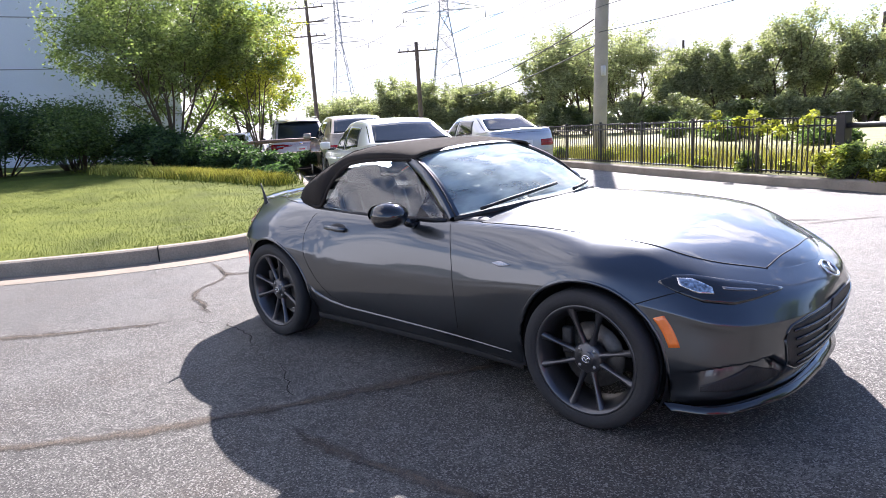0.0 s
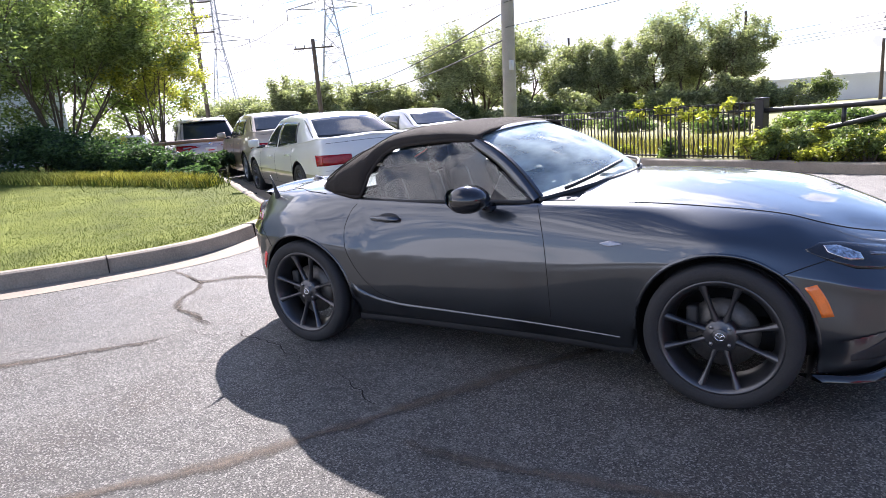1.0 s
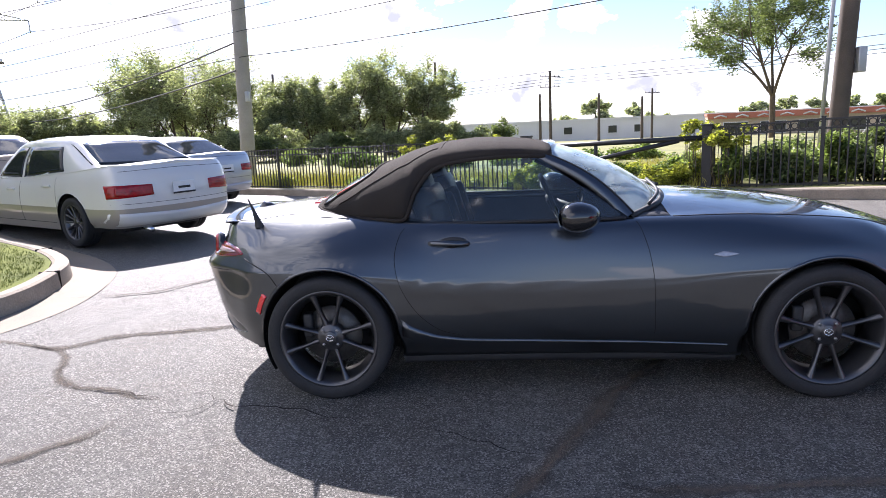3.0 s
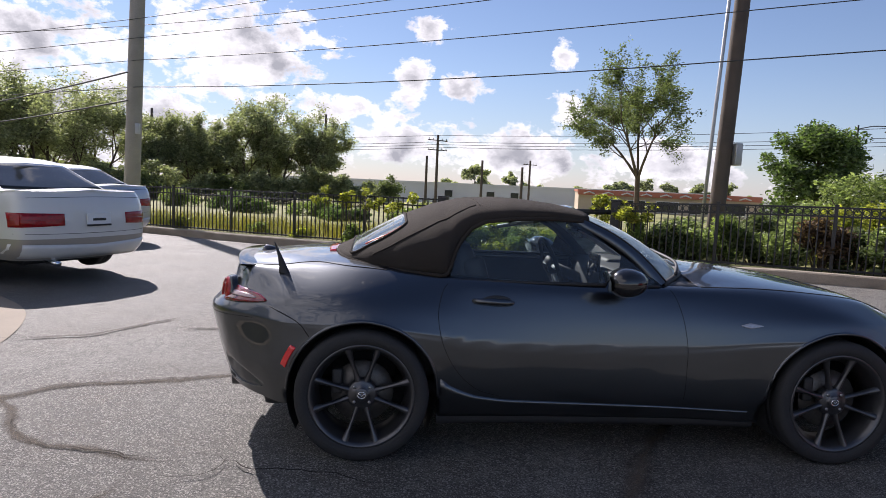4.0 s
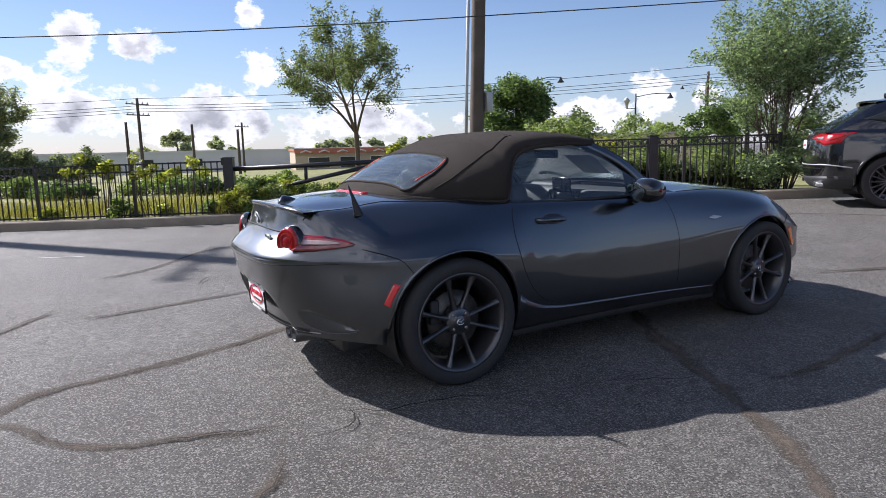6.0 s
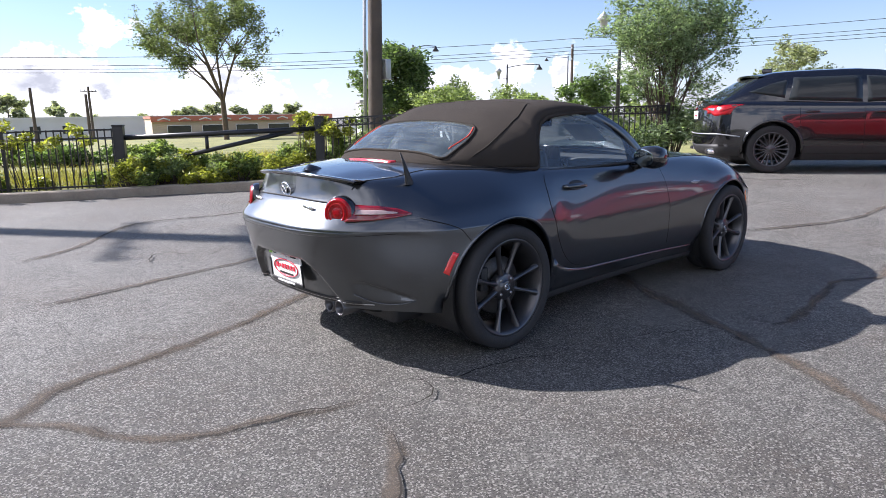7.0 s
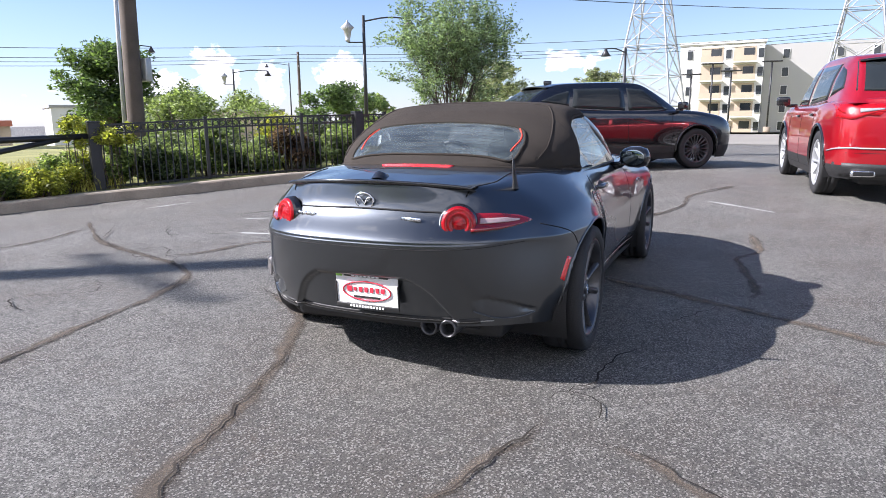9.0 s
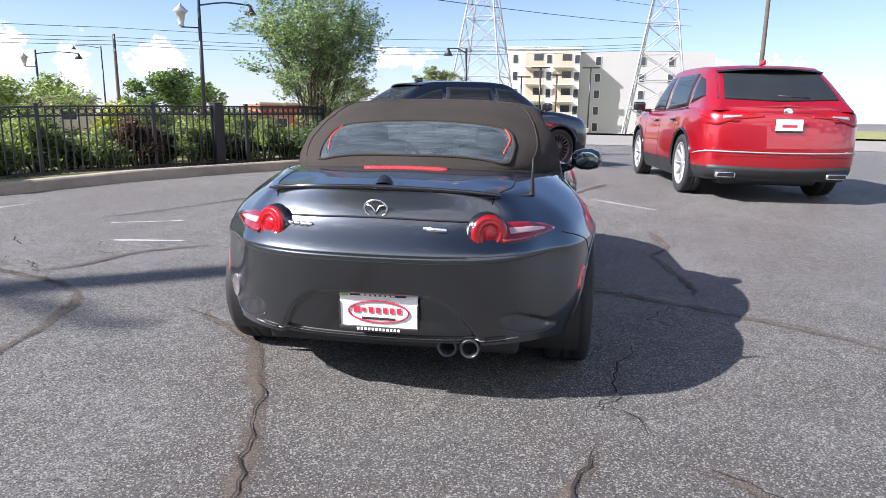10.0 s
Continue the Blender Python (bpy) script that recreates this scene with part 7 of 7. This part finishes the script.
for a in (0, 180, 250, 290):
    part("wheel_spoke", tubebm([(0, .05 * math.cos(radians(a)), .05 * math.sin(radians(a))), (0, .17 * math.cos(radians(a)), .17 * math.sin(radians(a)))], .014, 6), PALE, sw)
part("steering_column", tubebm([(.02, .36, .79), (.3, .36, .68)], .035, 10), DASHM, mx)
for y in (-.02,):
    part("rear_view_mirror", boxbm(.02, y, 1.08, .03, .22, .055, bev=.012), BLACKP, mx)
ps = part("window_sheet", boxbm(0, 0, 0, .002, .24, .20), PAPER, mx, "white paper sheet behind the windscreen")
ps.matrix_basis = Matrix.Translation((.07, -.36, 1.015)) @ Matrix.Rotation(radians(-56), 4, "Y")


# ---- parked cars ----
def paint(name, col, metal=0.3, rough=0.35):
    return mat(name, col, rough, metal, var=0.05, scale=1.0, fine=700, coat=1.0)


CARGLASS = mat("tinted car glass", (0.02, 0.024, 0.026), 0.05, var=0.2, scale=2, coat=0.0, spec=0.3)


def parked_car(name, label, m, L, W, H, wb, ro, r, pm, low_mat=None, low_z=0.0, suv=False, gc=0.20, belt=0.92, hood=0.95, rim_mat=GALV, spokes=10, lamp=REDLENS, group="", rails_=True):
    """A parked car standing on z = 0 with its nose to +x, its origin midway between the axles."""
    car = thing(name, m, label, "car", group)
    hw, fo = W / 2, L - wb - ro
    xf, xr = wb / 2 + fo, -(wb / 2 + ro)
    deck = belt + (0.14 if not suv else 0.03)
    st = [(xf, 0), (xf - .05, .45 * hw), (xf - .17, .78 * hw), (xf - .34, .93 * hw), (wb / 2 + r + .06, .975 * hw), (wb / 2, hw), (wb / 2 - r - .08, .99 * hw), (wb * .16, .985 * hw), (-wb * .16, .985 * hw), (-wb / 2 + r + .08, .99 * hw), (-wb / 2, hw), (-wb / 2 - r - .06, .975 * hw),
          (xr + .30, .93 * hw), (xr + .13, .80 * hw), (xr + .03, .45 * hw), (xr, 0)]
    zb2 = lambda x: float(np.interp(x, [xr, xr + .25, -wb / 2, 0, wb / 2 - .3, wb / 2 + .2, xf - .3, xf], [deck, deck + .01, belt + (.08 if not suv else .03), belt, belt + .0, hood - .05, hood - .16, hood - .26]))
    mid_x = (xf + xr) / 2

    def rail(fy, zf, inset):
        out = []
        for x, y in st:
            e = max(0, (abs(x - mid_x) / (L / 2) - .72) / .28)
            out.append((x - math.copysign(inset * e, x - mid_x), y * fy, zf(x)))
        return out

    lo = lambda x: gc + (0.06 if x < -wb / 2 - .2 else 0)
    rails = [rail(.93, lo, .10), rail(.985, lambda x: gc + .17, .03), rail(1.0, lambda x: .56 + (.06 if suv else 0), 0.0), rail(.985, lambda x: zb2(x) * .86 + (.02 if suv else 0), .03), rail(.93, lambda x: zb2(x), .10)]
    rails.append([(x, y * (.8 if suv else .9), z + (.035 if suv else .022)) for x, y, z in rails[-1]])
    rails.append([(x, 0, z + .03) for x, y, z in rails[-1]])
    RA = r + 0.055
    bm = shell(rails, 8, 4, [(wb / 2, r, RA), (-wb / 2, r, RA)])
    bt = bvh_of(bm)
    body2 = part("body", bm, pm, car)
    if low_mat:
        body2.data.materials.append(low_mat)
        for pg in body2.data.polygons:
            pg.material_index = 1 if pg.center.z < low_z else 0
    # greenhouse
    xa, xb = (wb * .5 - .46, wb * .12 - .08) if not suv else (wb * .5 - .30, wb * .12 - .02)
    xc, xd = (-wb / 2 + .32, -wb / 2 - .52) if not suv else (xr + .86, xr + .16)
    xs3 = [xa, (xa + xb) / 2, xb, xb - .3, 0 - .25, (xc + .35), xc, (xc + xd) / 2, xd]
    re = [0, .52, .9, .97, 1, .97, .90, .5, 0] if not suv else [0, .52, .91, .985, 1, .955, .845, .47, 0]
    yt = [.80, .75, .68, .66, .66, .65, .64, .70, .78] if not suv else [.80, .76, .72, .705, .70, .69, .67, .71, .76]
    G = []
    for t, (x, e, y) in enumerate(zip(xs3, re, yt)):
        z0 = zb2(x) - .02
        zt2 = z0 + (H - z0) * e
        row = [(x, hw * .905 if 0 < t < 8 else hw * .82, z0), (x, hw * (.905 + y) / 2 + .02 if 0 < t < 8 else hw * .80, z0 + (zt2 - z0) * .52), (x, hw * y, zt2 - .045 * e), (x, hw * y * .86, zt2 - .008 * e), (x, hw * y * .45, zt2 + .012 * e), (x, 0, zt2 + .015 * e)]
        G.append(row)
    A = np.array([cr([G[i][k] for i in range(9)], 6) for k in range(6)])
    G2 = np.array([cr(A[:, i], 4) for i in range(A.shape[1])])
    bm = bmesh.new()
    mesh_grid(bm, G2, True)
    bmesh.ops.remove_doubles(bm, verts=[v for v in bm.verts if abs(v.co.y) < 1e-4], dist=1e-4)
    bmesh.ops.recalc_face_normals(bm, faces=bm.faces[:])
    gt = bvh_of(bm)
    part("cabin", bm, pm, car)
    zl = lambda x: zb2(x) + .02
    for s in (1, -1):
        zr = H - .12
        B = wb * .02 - .12
        wf = part("side_window", panel(gt, [(xa - .30, zl(xa) + .02), (B + .03, zl(B))], [(xb - .02, zr - .02), (B + .03, zr + .005)], SIDE, .004, 10, 6, s), CARGLASS, car)
        wr = part("side_window", panel(gt, [(B - .04, zl(B)), (xc + (.34 if suv else -.10), zl(xc) + .02)], [(B - .04, zr + .005), (xc + (.42 if suv else .14), zr - .01)], SIDE, .004, 10, 6, s), CARGLASS, car)
        if suv:
            part("quarter_window", panel(gt, [(xc + .28, zl(xc) + .05), (xd + .46, zl(xd) + .14)], [(xc + .34, zr - .04), (xc + .10, zr - .10)], SIDE, .004, 8, 5, s), CARGLASS, car)
        seam(gt, [(xa - .30, zl(xa)), (B, zl(B) - .015), (xc + .3, zl(xc))], SIDE, car, .008, s, 20, material=CHROME if not suv else BLACKP, name="belt_trim", off=.004)
        for xx in (wb * .5 - r - .16, B, -wb / 2 + r + .02):
            seam(bt, [(xx, gc + .10), (xx, .6), (xx - .02, zb2(xx) - .03)], SIDE, car, .003, s, 14)
        seam(bt, [(wb * .5 - r - .16, gc + .10), (-wb / 2 + r + .02, gc + .10)], SIDE, car, .003, s, 16)
        for xx in (B + .22, -wb / 2 + .55):
            c0 = cast_line(bt, [(xx, zb2(xx) - .13), (xx + .001, zb2(xx) - .13)], SIDE, .015, 2, s)[0]
            part("door_handle", boxbm(c0.x, c0.y, c0.z, .20, .03, .035, bev=.01), pm if not suv else BLACKP, car)
        mm = boxbm(xa - .12, s * (hw + .09), zb2(xa) + .10, .12, .20, .14, bev=.04)
        mir = part("door_mirror", mm, pm if not suv else BLACKP, car)
        part("mirror_stalk", boxbm(xa - .10, s * (hw - .04), zb2(xa) + .03, .06, .16, .05, bev=.015), BLACKP, mir)
        z1, z2 = (deck - .37, deck - .21) if not suv else (deck - .17, deck - .02)
        if suv:
            tl = part("tail_lamp", panel(bt, [(hw * .28, z2 - .07), (hw * .60, z2 - .10), (hw * .80, z1 - .03), (hw * .93, z1)], [(hw * .28, z2 - .055), (hw * .60, z2 - .03), (hw * .80, z2 - .01), (hw * .93, z2)], REAR, .008, 18, 5, s), lamp, car, "swept red tail lamp tapering inward")
            part("lamp_strip", panel(bt, [(hw * .52, z2 - .068), (hw * .74, z2 - .10)], [(hw * .52, z2 - .054), (hw * .74, z2 - .055)], REAR, .012, 10, 2, s), CLEAR, tl)
            part("tail_wrap", panel(bt, [(xr + .08, z1 + .01), (xr + .26, z1 + .05), (xr + .40, z2 - .04)], [(xr + .08, z2 - .005), (xr + .26, z2 - .012), (xr + .40, z2 - .03)], SIDE, .008, 8, 4, s), lamp, tl)
            seam(bt, [(xr + .10, .62), (xr + .30, .60), (xr + .50, .57)], SIDE, car, .010, s, 12, material=GALV, name="bumper_trim", off=.004)
        else:
            tl = part("tail_lamp", panel(bt, [(hw * .44, z1 + .02), (hw * .93, z1)], [(hw * .44, z2 - .01), (hw * .93, z2)] , REAR, .008, 14, 5, s), lamp, car, "wide red tail lamp")
            part("lamp_strip", panel(bt, [(hw * .44, z1 + .085), (hw * .93, z1 + .075)], [(hw * .44, z1 + .090), (hw * .93, z1 + .080)], REAR, .011, 10, 2, s), REDDARK, tl)
            part("tail_wrap", panel(bt, [(xr + .08, z1 + .01), (xr + .20, z1 + .03)], [(xr + .08, z2 - .01), (xr + .20, z2 - .02)], SIDE, .008, 8, 4, s), lamp, tl)
        part("headlight", panel(bt, [(hw * .52, hood - .33), (hw * .90, hood - .30)], [(hw * .52, hood - .26), (hw * .90, hood - .20)], FRONT_F, .006, 10, 4, s), CLEAR, car)
        for xc2 in (wb / 2, -wb / 2):
            bm = bmesh.new()
            V = [[bm.verts.new((xc2 + RA * .99 * math.cos(t), s * y, r + RA * .99 * math.sin(t))) for y in (hw - .42, hw - .2, hw - .03)] for t in np.linspace(radians(-20), radians(200), 26)]
            grid_faces(bm, V)
            bm.faces.new([bm.verts.new((xc2 + RA * math.cos(t), s * (hw - .42), r + RA * math.sin(t))) for t in np.linspace(radians(-20), radians(200), 26)])
            part("wheel_well", bm, TRIM, car)
            wheel(car, xc2, s * (hw - .125), r, r, .22, r * .70, spokes, s, rim_mat, 0, detail=False)
            if suv:
                ring = cast_line(bt, ring_pts(xc2, r, RA + .02, -8, 188, 30), SIDE, .0, 30, s, smooth=False)
                if len(ring) > 2:
                    part("arch_trim", tubebm(ring, .022, 6), BLACKP if pm is not None else TRIM, car)
    # windscreen and rear glass
    part("windscreen", panel(gt, [(-hw * .76, zb2(xa) + .05), (0, zb2(xa) + .06), (hw * .76, zb2(xa) + .05)], [(-hw * .66, H - .11), (0, H - .08), (hw * .66, H - .11)], FRONT_F, .004, 18, 8), CARGLASS, car)
    z0, z1 = zb2(xd) + (.05 if not suv else .12), H - (.10 if not suv else .13)
    wl_, wh_ = (.78, .655) if not suv else (.76, .665)
    rg2 = part("rear_window", panel(gt, [(-hw * wl_, z0), (0, z0 - .03), (hw * wl_, z0)], [(-hw * wh_, z1), (0, z1 + .025), (hw * wh_, z1)], REAR, .004, 18, 8), CARGLASS, car, "dark tinted rear window")
    # rear details
    seam(bt, [(-hw * .80, deck - .05), (0, deck - .035), (hw * .80, deck - .05)], REAR, car, .003, 1, 24)
    seam(bt, [(-hw * .92, .56), (0, .555), (hw * .92, .56)], REAR, car, .003, 1, 24)
    pz = deck - .29 if not suv else deck - .19
    c0 = min((cast_line(bt, [(y, pz + dz), (y + .001, pz + dz)], REAR, .012, 2)[0] for y in (-.15, 0, .15) for dz in (-.08, 0, .08)), key=lambda v: v.x)
    pl2 = part("licence_plate", boxbm(c0.x, 0, pz, .012, .31, .155, bev=.003), PAPER, car, "white licence plate", smooth=False)
    part("plate_bar", boxbm(c0.x - .009, 0, pz, .004, .17, .028), INKR if suv else INKK, pl2, smooth=False)
    part("plate_frame", boxbm(c0.x - .004, 0, pz - .066, .014, .316, .022, bev=.003), INKK, pl2, "black plate frame", smooth=False)
    if suv:
        part("emblem", lathe(bmesh.new(), [(.0, -.004), (.045, -.004), (.055, .004)], 20, "x", (cast_line(bt, [(0, deck - .03), (.001, deck - .03)], REAR, .008, 2)[0].x if suv else c0.x, 0, deck - .03 if suv else deck - .11)), CHROME, car)
    part("bumper_lower", panel(bt, [(-hw * .93, gc + .04), (0, gc + .04), (hw * .93, gc + .04)], [(-hw * .93, gc + .25), (0, gc + .22), (hw * .93, gc + .25)], REAR, .006, 24, 4), TRIM if suv else pm, car)
    for s in (1, -1) if suv else (1,):
        ex = bmesh.new()
        if suv:
            box(ex, xr + .13, s * hw * .66, gc + .13, .12, .25, .075, bev=.028)
            part("pipe_inside", boxbm(xr + .068, s * hw * .66, gc + .13, .006, .20, .045, bev=.002), SEAM, car)
        else:
            tube(ex, [(xr + .3, hw * .5, gc + .04), (xr + .06, hw * .5, gc + .02)], .03, 10)
        part("exhaust_tip", ex, CHROME, car)
    if suv:
        sb = bmesh.new()
        zs0 = zb2(xc) + (H - zb2(xc)) * .845
        V = [[sb.verts.new((xc + dx + .10 * (y / (hw * .66)) ** 2, y, zs0 + dz - .035 * (y / (hw * .66)) ** 2)) for dx, dz in ((.16, .035), (.0, .028), (-.17, .012), (-.185, -.006), (-.12, -.014), (.10, .0))] for y in np.linspace(-hw * .66, hw * .66, 15)]
        grid_faces(sb, V)
        part("rear_spoiler", sb, BLACKP, car, "gloss black roof spoiler")
        seam(bt, [(-hw * .90, .615), (0, .605), (hw * .90, .615)], REAR, car, .010, 1, 24, material=GALV, name="bumper_trim", off=.004)
        part("wiper", tubebm([(xd - .02, -.25, zb2(xd) + .135), (xd - .02, .12, zb2(xd) + .16)], .010, 6), TRIM, car)
        for s in (1, -1) if rails_ else ():
            part("roof_rail", tubebm(cr([(xb - .1, s * hw * .62, H - .01), (xb - .3, s * hw * .63, H + .02), (xc + .3, s * hw * .62, H + .012), (xc + .15, s * hw * .61, H - .05)], 5), .016, 6), BLACKP, car)
        part("roof_fin", boxbm(xc + .22, 0, H + .012, .16, .04, .07, bev=.018), pm, car)
    part("grille", panel(bt, [(-hw * .45, .45), (0, .43), (hw * .45, .45)], [(-hw * .45, hood - .34), (0, hood - .32), (hw * .45, hood - .34)], FRONT_F, .004, 12, 5), TRIM, car)
    part("underbody", boxbm(0, 0, gc + .04, L * .8, W * .6, .14, bev=.03), TRIM, car)
    return car


def at_ground(x, y, deg):
    return Matrix.Translation((x, y, g(x, y))) @ Matrix.Rotation(radians(deg), 4, "Z")


def from_tail(x, y, deg, back):
    """Pose from the middle of the tail."""
    a = radians(deg)
    return at_ground(x + math.cos(a) * back, y + math.sin(a) * back, deg)


P_WHITE = paint("white car paint", (0.70, 0.68, 0.64), 0.0)
P_SILL = paint("beige grey lower car paint", (0.34, 0.31, 0.27), 0.2)
P_BEIGE = paint("champagne car paint", (0.42, 0.33, 0.24), 0.3)
P_SILVER = paint("silver car paint", (0.52, 0.53, 0.56), 0.5)
P_PINK = paint("pale pearl car paint", (0.62, 0.52, 0.48), 0.3)
P_BLACK = paint("black car paint", (0.004, 0.004, 0.006), 0.0, 0.2)
P_RED = paint("red metallic car paint", (0.36, 0.004, 0.012), 0.4, 0.3)
P_BLUE = paint("dark blue car paint", (0.03, 0.05, 0.12), 0.3)
parked_car("white_sedan", "white four-door sedan with a beige lower body, parked", at_ground(-6.63, 5.35, 151.7), 4.95, 1.82, 1.40, 2.82, 1.10, .32, P_WHITE, P_SILL, .52, belt=.86, hood=.90, rim_mat=RIM, spokes=14, group="parked cars")
parked_car("beige_sedan", "champagne four-door sedan with red tail lamps, parked", at_ground(-10.45, 7.70, 149), 4.80, 1.80, 1.47, 2.72, 1.05, .32, P_BEIGE, belt=.92, hood=.93, group="parked cars")
parked_car("silver_sedan", "silver four-door sedan parked by the iron fence", from_tail(-6.0, 9.05, 152, 2.42), 4.75, 1.77, 1.43, 2.74, 1.04, .32, P_SILVER, belt=.90, hood=.92, group="parked cars")
parked_car("pale_suv", "pale pearl sport utility car with a dark rear window", from_tail(-13.9, 8.7, 148, 2.45), 4.9, 1.95, 1.78, 2.85, 1.0, .37, P_PINK, suv=True, belt=1.02, hood=1.08, group="parked cars")
parked_car("white_suv", "white sport utility car parked in the row", from_tail(-13.6, 11.2, 150, 2.4), 4.7, 1.88, 1.72, 2.75, .98, .36, P_WHITE, suv=True, belt=1.0, hood=1.05, group="parked cars")
parked_car("blue_sedan", "dark blue sedan parked behind the rail", from_tail(-19.5, 9.4, 140, 2.4), 4.7, 1.8, 1.45, 2.7, 1.0, .32, P_BLUE, group="parked cars")
parked_car("black_suv", "glossy black sport utility car with dark multi-spoke wheels", at_ground(8.9, 0.85, -52), 4.75, 1.90, 1.60, 2.75, .98, .37, P_BLACK, TRIM, .40, suv=True, rails_=False, belt=1.06, hood=1.07, rim_mat=RIM, spokes=18, group="parked cars")
parked_car("red_suv", "metallic red sport utility car with twin exhaust tips", at_ground(6.74, -3.27, 4), 5.0, 1.98, 1.73, 2.89, 1.05, .395, P_RED, TRIM, .44, suv=True, rails_=False, lamp=REDLENS, belt=1.09, hood=1.12, rim_mat=GALV, spokes=10, group="parked cars")
